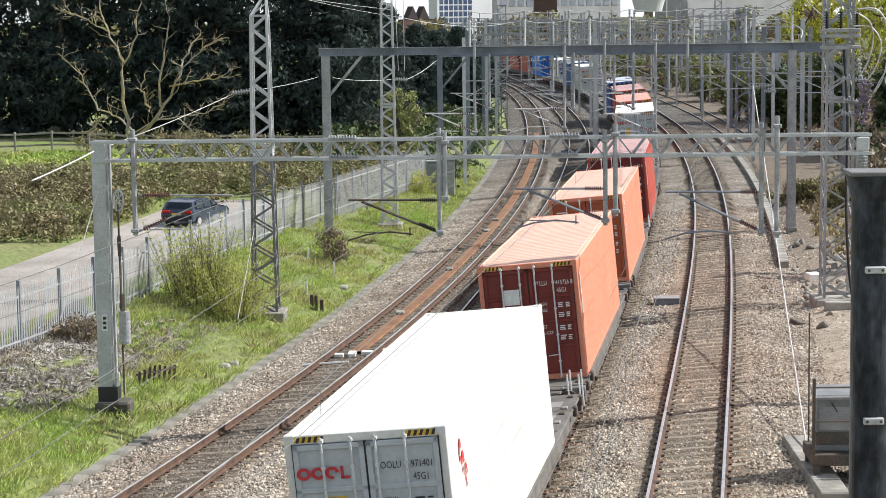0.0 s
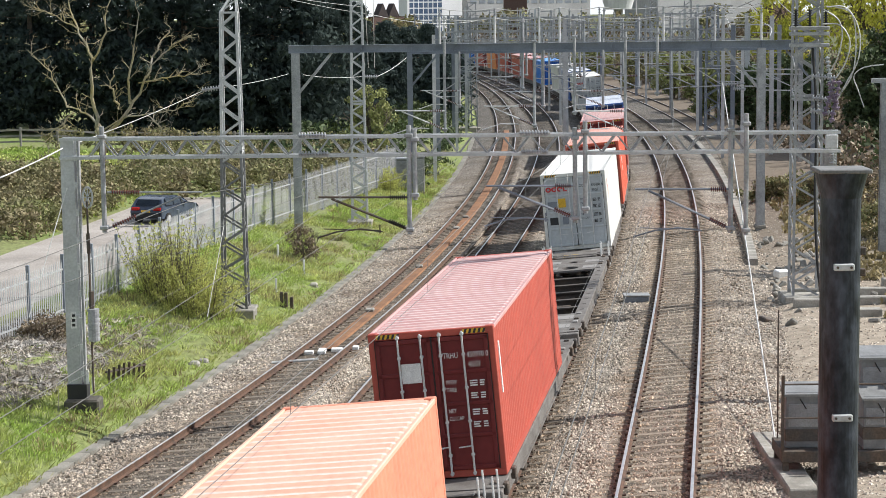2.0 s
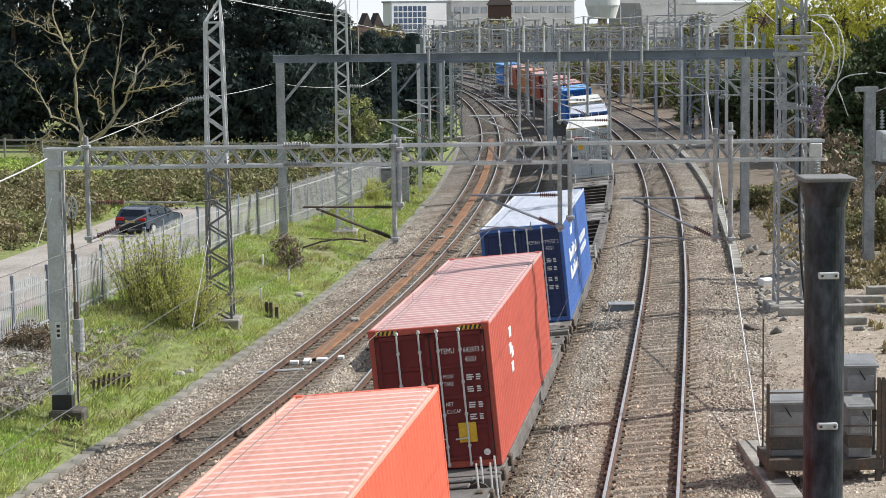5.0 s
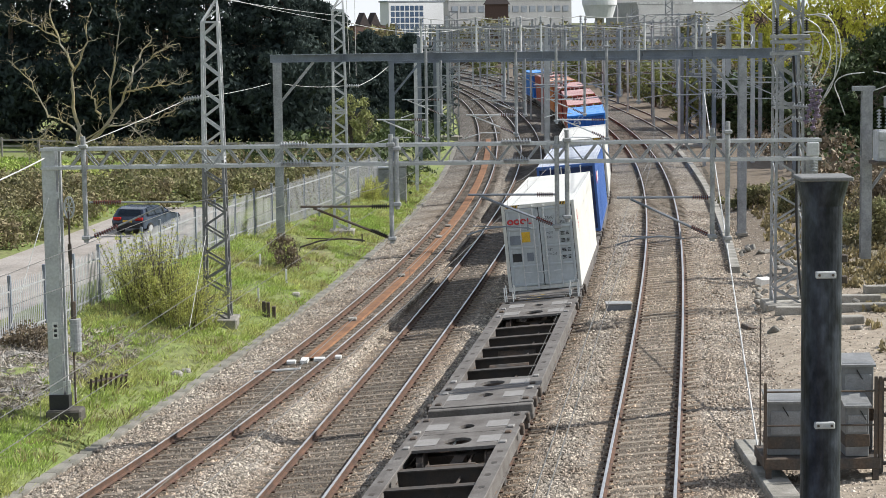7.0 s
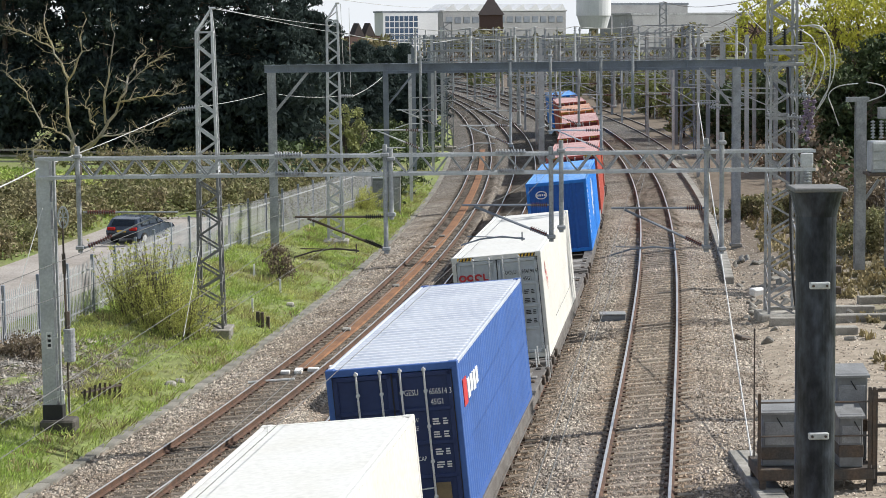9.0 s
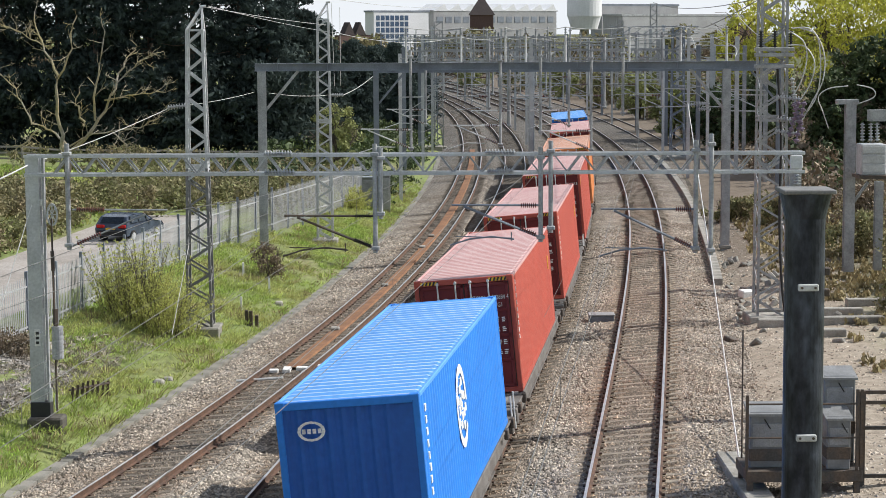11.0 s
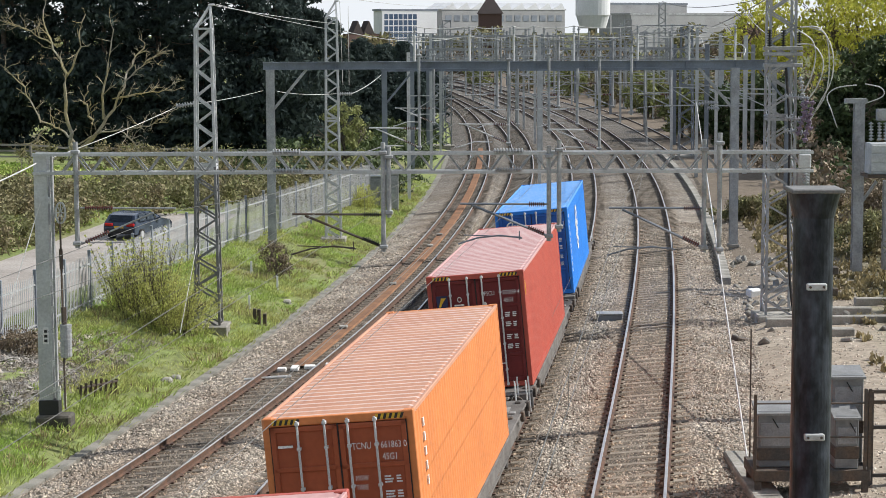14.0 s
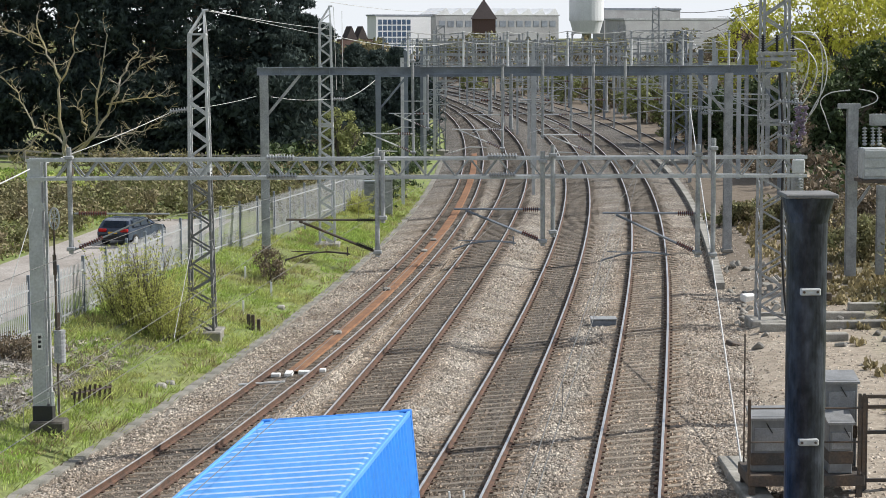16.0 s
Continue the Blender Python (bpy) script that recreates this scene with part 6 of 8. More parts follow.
def build_fence():
    fence = empty("palisade_fence", "grey galvanised steel palisade fence along the railway bank", "fence")
    pts = [Vector(p) for p in ((-16.2, 44, 0), (-13.0, 58.6, 0), (-11.5, 70.6, 0), (-10.6, 79.2, 0), (-8.6, 89.6, 0), (-6.4, 100.8, 0), (-4.4, 111.5, 0))]
    path = smooth_path(pts, 30)
    dist = [0.0]
    for p, q in zip(path, path[1:]):
        dist.append(dist[-1] + (q - p).length)

    def at(d):
        for i in range(len(path) - 1):
            if d <= dist[i + 1]:
                return path[i].lerp(path[i + 1], (d - dist[i]) / (dist[i + 1] - dist[i])), (path[i + 1] - path[i]).normalized()
        return path[-1], (path[-1] - path[-2]).normalized()

    pale = Geo()
    pale.add([(-0.035, 0, 0), (-0.012, -0.014, 0), (0.012, -0.014, 0), (0.035, 0, 0), (-0.035, 0, 1.82), (-0.012, -0.014, 1.84), (0.012, -0.014, 1.84), (0.035, 0, 1.82), (0, -0.006, 1.95)],
             [(0, 1, 5, 4), (1, 2, 6, 5), (2, 3, 7, 6), (4, 5, 8), (5, 6, 8), (6, 7, 8), (0, 4, 7, 3)])
    me = bpy.data.meshes.new("pale")
    me.from_pydata(pale.v, [], pale.f)
    fm = surface("fence_galvanised", (0.38, 0.39, 0.395), 0.6, 0.2, (0.36, 0.37, 0.375), 1.2, 0.6, 14, 0.2, per_object=0.12)
    me.materials.append(fm)
    rest = Geo()
    d, n = 0.0, 0
    while d < dist[-1]:
        p, t = at(d)
        z = 0.62
        m = Matrix.Translation((p.x, p.y, z)) @ Matrix.Rotation(math.atan2(t.y, t.x), 4, "Z")
        if n < 300:
            o = new("pale", me)
            o.parent, o.matrix_world = fence, m
        else:
            rest.add(pale.v, pale.f, m)
        n += 1
        d += 0.155
    tagged(rest.ob("distant_pales", fm, fence), kind="stuff")
    posts = []
    d = 0.3
    while d < dist[-1]:
        p, t = at(d)
        posts.append(p)
        Geo().box((p.x - 0.05, p.y + 0.04, 0.1), (p.x + 0.05, p.y + 0.16, 2.72), cut=0.01).ob("post", PAINTGREY, fence)
        d += 2.75
    for a, b in zip(posts, posts[1:]):
        for z in (1.0, 2.25):
            Geo().bar(a + Vector((0, 0.03, z)), b + Vector((0, 0.03, z)), 0.05).ob("rail", fm, fence)


def build_trackside():
    # concrete cable trough along the left edge of the ballast
    tr = empty("cable_trough", "weathered concrete cable trough along the ballast edge", "cable trough")
    y, n = 37.0, 0
    rest = Geo()
    while y < 170:
        (x, s), u = rail_x("a", y + 0.5), -1.95
        m = Matrix.Translation((x + u, y + 0.5, -0.37 + 0.02 * noise.noise((y, 0, 0)))) @ Matrix.Rotation(-math.atan(s) + 0.02 * noise.noise((y * 3, 1, 0)), 4, "Z")
        g = Geo().box((-0.15, -0.496, -0.15), (0.15, 0.496, 0.1), cut=0.006) if n < 60 else rest.box((-0.15, -0.497, -0.15), (0.15, 0.497, 0.1), m)
        if n < 60:
            o = g.ob("trough_lid", TROUGH, tr)
            o.matrix_world = m
        y += 1.0
        n += 1
    tagged(rest.ob("distant_lids", TROUGH, tr), kind="stuff")
    tr = empty("cable_trough", "grey concrete cable trough beside the outer track", "cable trough")
    rest = Geo()
    for n in range(84):
        y = 76.0 + n
        p, q = on_track("d", y, 3.5, -0.2), on_track("d", y + 1, 3.5, -0.2)
        m = Matrix.Translation(p.lerp(q, 0.5) + Vector((0, 0, 0.02 * noise.noise((y, 3, 0))))) @ Matrix.Rotation(math.atan2(q.y - p.y, q.x - p.x) - math.pi / 2, 4, "Z")
        if n < 45:
            o = Geo().box((-0.17, -0.496, -0.3), (0.17, 0.496, 0.06), cut=0.008).ob("trough_lid", CONCRETE, tr)
            o.matrix_world = m
        else:
            rest.box((-0.17, -0.497, -0.3), (0.17, 0.497, 0.06), m)
    tagged(rest.ob("distant_lids", CONCRETE, tr), kind="stuff")
    # rusty plate in the left track
    g = Geo()
    ys = [59 + i * 2.0 for i in range(56)]
    for y in ys:
        w = 0.2
        for a, u in ((0.52, -0.16), (0.55, -0.10), (0.95, -0.10), (0.98, -0.16)):
            g.v.append(tuple(on_track("a", y, a, u)))
    g.f = [(j * 4 + i, j * 4 + i + 1, j * 4 + 5 + i, j * 4 + 4 + i) for j in range(len(ys) - 1) for i in range(3)]
    tagged(g.ob("rusty_plate", RUSTPLATE), "long orange-rusted steel plate between the rails", "plate")
    eq = empty("track_sensor", "white and rusty sensor boxes fixed across the track", "track equipment")
    for a, b, w in ((0.2, 0.48, 0.06), (0.62, 0.86, 0.14), (1.02, 1.36, 0.07), (1.66, 1.86, 0.06)):
        p, q = on_track("a", 58.6, a, -0.08), on_track("a", 58.6, b, -0.08)
        Geo().box((p.x, 58.6 - w * 2, p.z - 0.08), (q.x, 58.6 + w * 2, p.z + 0.03), cut=0.02).ob("sensor_box", WHITE if a != 0.6 else RUSTPLATE, eq)
    g = Geo()
    for a, dy in ((-0.4, -1.4), (0.3, -1.4)):
        p, q = on_track("a", 57.4, -0.5, -0.14), on_track("a", 57.4, 0.9, -0.14)
    g.tube([p, q], 0.04, 6)
    g.ob("conduit", WHITE, eq)
    for y in (66.5, 78.0, 92.0, 97.0):
        p = on_track("a", y, 0.72, -0.06)
        o = Geo().box((p.x - 0.17, y - 0.22, p.z - 0.05), (p.x + 0.12, y + 0.2, p.z + 0.05), cut=0.03).ob("plate_clamp", CONCRETE)
        tagged(o, "small pale clamp on the rusty plate", "clamp", "clamps on the rusty plate")
    p = on_track("c", 67.5, 3.05, -0.12)
    jb = empty("junction_box", "dark grey junction box in the ballast between tracks", "junction box")
    Geo().box((p.x - 0.42, 67.2, p.z - 0.2), (p.x + 0.42, 67.75, p.z + 0.12), cut=0.02).ob("case", PAINTGREY, jb)
    Geo().box((p.x - 0.45, 67.15, p.z + 0.12), (p.x + 0.45, 67.8, p.z + 0.17), cut=0.015).ob("lid", GALV_OLD, jb)
    # small slatted grid on the bank
    gr = empty("drain_grid", "row of dark upright slats on the grass bank", "grid")
    for i in range(8):
        x, y = -9.9 + 0.1 * i, 52.6 + 0.42 * i * 0.5
        z = left_z(x, y)
        Geo().bar((x - 0.03, y, z - 0.1), (x + 0.03, y, z + 0.42), 0.07, 0.03).ob("slat", DARKSTEEL, gr)
    Geo().bar((-9.95, 52.55, left_z(-9.9, 52.6) + 0.34), (-9.15, 54.1, left_z(-9.2, 54.07) + 0.36), 0.05).ob("slat_rail", DARKSTEEL, gr)
    for i, (x, y) in enumerate(((-6.72, 68.08), (-6.57, 68.08), (-6.40, 68.35))):
        z = left_z(x, y)
        tagged(Geo().box((x - 0.06, y - 0.06, z - 0.2), (x + 0.06, y + 0.06, z + 0.42), cut=0.015).ob("stub_post", DARKSTEEL), "short dark wooden stub post in grass", "post", "stub posts")
    for i, (x, y) in enumerate(((-8.22, 57.03), (-8.06, 57.79), (-5.00, 65.79), (-6.05, 73.56))):
        z = left_z(x, y)
        g = Geo()
        g.box((x - 0.16, y - 0.2, z - 0.1), (x + 0.16, y + 0.2, z + 0.12), cut=0.06)
        tagged(g.ob("stone_block", CONCRETE), "pale rough stone block on the bank", "stone", "stone blocks")
    for x, y in ((-7.19, 70.88), (-7.81, 78.00), (-6.56, 75.32)):
        z = left_z(x, y)
        mp = Geo().box((x - 0.04, y - 0.03, z - 0.2), (x + 0.04, y + 0.03, z + 0.55), cut=0.01).ob("marker_post", WHITE)
        tagged(mp, "small white marker post in the grass", "post", "marker posts")
    for x, y, m, lab in ((11.12, 71.87, WHITE, "small white plastic box on bare ground"), (9.16, 62.03, DARKSTEEL, "dark broken slab tipped on bare ground"), (8.53, 63.30, DARKSTEEL, "dark broken slab tipped on bare ground")):
        z = right_z(x, y)
        o = Geo().box((-0.26, -0.2, -0.1), (0.26, 0.2, 0.16), cut=0.03).ob("discarded_box" if m is WHITE else "broken_slab", m)
        o.matrix_world = Matrix.Translation((x, y, z + 0.08)) @ Euler((0.1, 0.25 if m is not WHITE else 0.0, 0.4)).to_matrix().to_4x4()
        tagged(o, lab, "box" if m is WHITE else "slab")
    # dark cable down the right lattice mast
    pts = [((11.03, 65.30, 8.66)), ((11.16, 65.20, 6.45)), ((11.14, 65.20, 3.66)), ((11.26, 65.20, 1.41)), ((11.44, 65.20, 0.18))]
    tagged(Geo().tube(smooth_path(pts), 0.045, 6).ob("mast_cable", RUBBER), "thick black cable down a lattice mast", "cable")
    # lineside cabinets by the fence
    for x0, x1, z1, z0, yy in ((-4.66, -3.68, 1.77, -0.02, 112.0), (-3.52, -2.82, 1.96, -0.00, 111.0)):
        c = empty("lineside_cabinet", "tall grey steel lineside cabinet on the bank", "cabinet", "lineside cabinets")
        Geo().box((x0, yy - 0.4, z0 - 0.6), (x1, yy + 0.4, z1), cut=0.02).ob("case", surface("cabinet_grey", (0.27, 0.28, 0.28), 0.6, 0.1), c)
        Geo().box((x0 + 0.06, yy - 0.42, z0 + 0.1), (x1 - 0.06, yy - 0.4, z1 - 0.1), cut=0.01).ob("door", GALV_OLD, c)
        Geo().box((x0 - 0.05, yy - 0.46, z1), (x1 + 0.05, yy + 0.46, z1 + 0.07), cut=0.015).ob("roof", GALV, c)
    # concrete beams lying on the right
    for x0, x1, w, yy in ((10.59, 12.26, 0.3, 66.5), (10.28, 12.03, 0.28, 64.0), (12.68, 14.10, 0.3, 66.0), (12.25, 14.38, 0.34, 64.0), (11.88, 12.62, 0.4, 61.5), (13.94, 15.89, 0.3, 68.0)):
        z = right_z((x0 + x1) / 2, yy)
        o = Geo().box((-(x1 - x0) / 2, -w / 2, 0), ((x1 - x0) / 2, w / 2, 0.3), cut=0.03).ob("concrete_beam", CONCRETE)
        o.matrix_world = Matrix.Translation(((x0 + x1) / 2, yy, z - 0.05)) @ Matrix.Rotation(random.uniform(-0.06, 0.06), 4, "Z")
        tagged(o, "pale concrete beam lying on bare ground", "concrete beam", "concrete beams")
    o = Geo().box((6.21, 39, 0.1), (6.82, 44.5, 0.42), cut=0.03).ob("concrete_slab", CONCRETE)
    tagged(o, "worn concrete slab at the foot of the staging", "slab")
    rng = random.Random(8)
    g = Geo()
    for i in range(140):
        x, y = 11.0 + rng.gauss(0, 1.0) + (0.8 if i % 3 else 0), rng.uniform(60, 84)
        z = right_z(x, y)
        s = rng.uniform(0.05, 0.22)
        m = Matrix.Translation((x, y, z + s * 0.2)) @ Euler((rng.random(), rng.random(), rng.random() * 6)).to_matrix().to_4x4()
        g.box((-s, -s * 0.6, -s * 0.4), (s, s * 0.6, s * 0.4), m, cut=s * 0.2)
    tagged(g.ob("rubble", CONCRETE), "scattered broken concrete and stones", "rubble", kind="stuff")


def build_road_and_car():
    g = Geo()
    ys = list(np.arange(40, 101, 2.0))
    for y in ys:
        xa = rail_x("a", y)[0]
        for u in (-15.2, -13.2, -11.2, -9.6):
            g.v.append((xa + u, y, section_z(LEFT_SECTION, u) + 0.03 + 0.012 * noise.noise((u, y * 0.3, 0))))
    g.f = [(j * 4 + i, j * 4 + i + 1, j * 4 + 5 + i, j * 4 + 4 + i) for j in range(len(ys) - 1) for i in range(3)]
    tagged(g.ob("lane", surface("pale_dusty_tarmac", (0.36, 0.33, 0.30), 0.9, 0, (0.24, 0.215, 0.19), 0.3, 0.7, 12, 0.25, 0.3, 30), smooth=True),
           "pale dusty tarmac lane beside the railway fence", "road", kind="structure")
    car = empty("parked_car", "dark grey hatchback car parked on the lane", "car")
    bodym = surface("dark_car_paint", (0.09, 0.115, 0.16), 0.25, 0.3, (0.04, 0.05, 0.07), 2, 0.4, spec=0.6)
    glass = surface("dark_car_glass", (0.02, 0.025, 0.03), 0.08, 0.0, spec=0.8)
    prof = [(-2.05, 0.35), (-2.1, 0.75), (-1.98, 1.02), (-1.72, 1.45), (-1.3, 1.56), (-0.1, 1.55), (0.45, 1.38), (1.05, 1.02), (1.85, 0.9), (2.1, 0.7), (2.12, 0.36)]
    g = Geo()
    for x, inset in ((-0.86, 0.0), (-0.9, 0.0), (0.9, 0.0), (0.86, 0.0)):
        for y, z in prof:
            k = 0.13 if z > 1.1 else 0.0
            xx = x - math.copysign(k, x)
            g.v.append((xx, y * (0.985 if abs(x) == 0.9 else 1.0), z - (0.02 if abs(x) == 0.9 and z > 1.4 else 0)))
    n = len(prof)
    g.f = [(j * n + i, j * n + (i + 1) % n, (j + 1) * n + (i + 1) % n, (j + 1) * n + i) for j in range(3) for i in range(n)]
    g.f += [tuple(range(n)), tuple(range(3 * n + n - 1, 3 * n - 1, -1))]
    g.ob("body", bodym, car)
    g = Geo()
    g.add([(-0.66, -1.975, 1.08), (0.66, -1.975, 1.08), (0.6, -1.755, 1.42), (-0.6, -1.755, 1.42)], [(0, 1, 2, 3)])
    g.add([(0.66, 1.0, 1.09), (-0.66, 1.0, 1.09), (-0.6, 0.5, 1.39), (0.6, 0.5, 1.39)], [(0, 1, 2, 3)])
    g.ob("windscreen", glass, car)
    for s in (-1, 1):
        for y0, y1 in ((-1.5, -0.75), (-0.68, 0.1), (0.16, 0.62)):
            g = Geo()
            top1 = 1.47 if y1 < 0.3 else 1.2
            q = [(s * 0.905, y0, 1.08), (s * 0.905, y1 + (0.12 if y1 > 0.3 else 0), 1.08), (s * 0.785, y1 - 0.05, top1), (s * 0.785, y0 + 0.05, 1.47)]
            g.add(q, [(0, 1, 2, 3) if s > 0 else (3, 2, 1, 0)])
            g.ob("side_window", glass, car)
        Geo().box((s * 0.62 - 0.2, -2.12, 0.82), (s * 0.62 + 0.24, -1.99, 1.0), cut=0.03).ob("tail_light", surface("red_lamp_glass", (0.5, 0.02, 0.02), 0.2), car, "red tail light")
        Geo().box((s * 0.97 - 0.09, 0.45, 1.02), (s * 0.97 + 0.09, 0.6, 1.15), cut=0.03).ob("wing_mirror", bodym, car)
        for y in (-1.3, 1.32):
            wheel = Geo().tube([(s * 0.72, y, 0.32), (s * 0.92, y, 0.32)], 0.32, 20).ob("wheel", RUBBER, car)
            Geo().tube([(s * 0.90, y, 0.32), (s * 0.93, y, 0.32)], 0.2, 14).ob("rim", GALV, wheel)
    Geo().box((-0.8, -2.16, 0.4), (0.8, -2.04, 0.66), cut=0.04).ob("bumper", RUBBER, car)
    Geo().box((-0.26, -2.13, 0.72), (0.26, -2.105, 0.83)).ob("plate", YELLOW, car)
    car.matrix_world = Matrix.Translation((-13.96, 89.0, 0.78)) @ Matrix.Rotation(radians(-19), 4, "Z") @ Matrix.Diagonal((0.86, 0.86, 0.77, 1))
    # post and rail fence round the field
    pr = empty("post_and_rail_fence", "grey wooden post and rail fence round a field", "fence")
    wood = surface("weathered_wood", (0.3, 0.285, 0.26), 0.85, 0, (0.2, 0.185, 0.165), 2, 0.6, 30, 0.25, per_object=0.15)
    path = [(-36.0, 126.0), (-27.0, 128.5), (-20.0, 131.0), (-12.0, 134.0), (-9.0, 137.0)]
    posts = []
    for (xa, ya), (xb, yb) in zip(path, path[1:]):
        n = int(math.hypot(xb - xa, yb - ya) / 1.9)
        posts += [(xa + (xb - xa) * i / n, ya + (yb - ya) * i / n) for i in range(n)]
    zs = [left_z(x, y) for x, y in posts]
    for (x, y), z in zip(posts, zs):
        Geo().box((x - 0.07, y - 0.07, z - 0.3), (x + 0.07, y + 0.07, z + 1.35), cut=0.02).ob("post", wood, pr)
    for (a, za), (b, zb) in zip(zip(posts, zs), zip(posts[1:], zs[1:])):
        for h in (0.45, 0.82, 1.2):
            Geo().bar((*a, za + h), (*b, zb + h), 0.05, 0.12).ob("rail", wood, pr)


build_line_equipment()
build_wires()
build_black_post()
build_staging()
build_fence()
build_trackside()
build_road_and_car()


# ---- plants ----
def leaves(name, centres, radii, per, size, material, label="", category="", kind="", parent=None, flat=0.8, seed=1, droop=0.0, long=1.7):
    """Many small leaf blades round the given clump centres, as one mesh."""
    rng = np.random.default_rng(seed)
    c = np.repeat(np.array(centres, float), per, axis=0)
    r = np.repeat(np.array(radii, float), per)
    n = len(c)
    d = rng.normal(size=(n, 3))
    d /= np.linalg.norm(d, axis=1)[:, None]
    p = c + d * (r * rng.random(n) ** 0.45)[:, None] * np.array([1, 1, flat])
    a = rng.normal(size=(n, 3))
    a[:, 2] -= droop
    a /= np.linalg.norm(a, axis=1)[:, None]
    b = np.cross(a, d)
    b /= np.linalg.norm(b, axis=1)[:, None] + 1e-9
    s = size * (0.6 + 0.8 * rng.random(n))[:, None]
    v = np.stack([p - a * s * long / 2, p + b * s * 0.42, p + a * s * long / 2, p - b * s * 0.42], 1).reshape(-1, 3)
    f = np.arange(4 * n).reshape(-1, 4)
    me = bpy.data.meshes.new(name)
    me.from_pydata(v.tolist(), [], f.tolist())
    me.materials.append(material)
    ob = new(name, me)
    if parent:
        ob.parent = parent
    return tagged(ob, label, category, kind=kind)


def limbs(g, p, d, length, r, depth, rng, tips, spread=0.55, up=0.15, kids=(2, 3)):
    """A branch that forks; ends are collected in tips."""
    pts = [Vector(p)]
    d = Vector(d).normalized()
    for i in range(4):
        d = (d + Vector((rng.gauss(0, 0.13), rng.gauss(0, 0.13), rng.gauss(0, 0.1) + up * 0.25))).normalized()
        pts.append(pts[-1] + d * length / 4)
    g.tube(pts, r, 6 if r > 0.04 else 4, r_end=r * 0.62)
    if depth == 0:
        tips.append(pts[-1])
        return
    for _ in range(rng.randint(*kids)):
        k = rng.choice((2, 3, 4))
        nd = (d + Vector((rng.gauss(0, spread), rng.gauss(0, spread), rng.gauss(0, spread * 0.7) + up))).normalized()
        limbs(g, pts[k], nd, length * rng.uniform(0.55, 0.8), r * 0.58, depth - 1, rng, tips, spread, up, kids)


BARK = surface("grey_brown_bark", (0.13, 0.105, 0.08), 0.9, 0, (0.07, 0.055, 0.045), 3, 0.6, 20, 0.3, 0.5, 25)
LICHEN = surface("lichen_bark", (0.31, 0.29, 0.25), 0.9, 0, (0.38, 0.29, 0.06), 0.55, 0.4, 12, 0.3, 0.3, 25)
CONIFER = leafy("dark_conifer_foliage", (0.043, 0.06, 0.058), (0.06, 0.08, 0.071), 0.2, 0.25)
CONIFER.node_tree.nodes["Principled BSDF"].inputs["Specular IOR Level"].default_value = 0.06
CONIFER.node_tree.nodes["Principled BSDF"].inputs["Roughness"].default_value = 0.9
EVERGREEN = leafy("dark_broadleaf_foliage", (0.05, 0.078, 0.035), (0.08, 0.105, 0.042), 0.5, 0.15)
WILLOW = leafy("yellow_green_foliage", (0.58, 0.55, 0.09), (0.44, 0.46, 0.09), 0.3, 0.4)
SPRING = leafy("spring_green_foliage", (0.56, 0.57, 0.19), (0.44, 0.46, 0.15), 0.3, 0.55)
OLIVE = leafy("olive_foliage", (0.27, 0.29, 0.11), (0.20, 0.22, 0.09), 0.4, 0.3)
BRAMBLE = leafy("brown_green_bramble", (0.195, 0.208, 0.088), (0.235, 0.192, 0.115), 0.5, 0.25)
TWIGS = leafy("bare_brown_twigs", (0.24, 0.19, 0.13), (0.17, 0.135, 0.095), 0.4, 0.1)
GRASS = leafy("fresh_grass", (0.32, 0.44, 0.10), (0.46, 0.46, 0.18), 0.4, 0.35)
STRAW = leafy("dry_grass", (0.34, 0.28, 0.15), (0.25, 0.21, 0.11), 0.4, 0.2)


def conifer(x, y, height, radius, seed):
    rng = random.Random(seed)
    z = left_z(x, y)
    t = empty("conifer_tree", "tall dense dark green conifer", "tree", "dark conifers beyond the field", Matrix.Translation((x, y, z)))
    g = Geo()
    g.tube([(0, 0, -0.3), (0.1, 0, height * 0.5), (0, 0, height * 0.93)], 0.28, 8, r_end=0.05)
    for i in range(26):
        h = height * (0.06 + 0.86 * i / 26)
        a = rng.random() * 6.28
        rr = radius * (1 - (h / height) ** 2.2) * 0.8 + 0.2
        g.tube([(0, 0, h), (rr * 0.6 * math.cos(a), rr * 0.6 * math.sin(a), h - 0.1), (rr * math.cos(a), rr * math.sin(a), h + 0.1)], 0.05, 4, r_end=0.015)
    g.ob("trunk", BARK, t)
    # boughs that hang outwards in flat sprays
    cs, rs = [], []
    for i in range(135):
        h = height * (0.02 + 0.97 * rng.random() ** 0.85)
        env = radius * (1 - (h / height) ** 2.4) * rng.uniform(0.7, 1.15) + 0.15
        a = rng.random() * 6.283
        for k in (0.5, 0.78, 1.02):
            cs.append((env * k * math.cos(a), env * k * math.sin(a), h + 0.25 - 0.22 * env * k * k))
            rs.append(rng.uniform(0.4, 0.75) * (1.25 - 0.4 * k))
    leaves("crown", cs, rs, 34, 0.15, CONIFER, parent=t, seed=seed, droop=0.9, flat=0.45, long=2.6)
    # dark inner mass of dead twigs
    cs = [(rng.gauss(0, radius * 0.3), rng.gauss(0, radius * 0.3), height * rng.uniform(0.02, 0.7)) for _ in range(70)]
    leaves("inner_foliage", cs, [1.1] * 70, 40, 0.28, CONIFER, parent=t, seed=seed + 500)


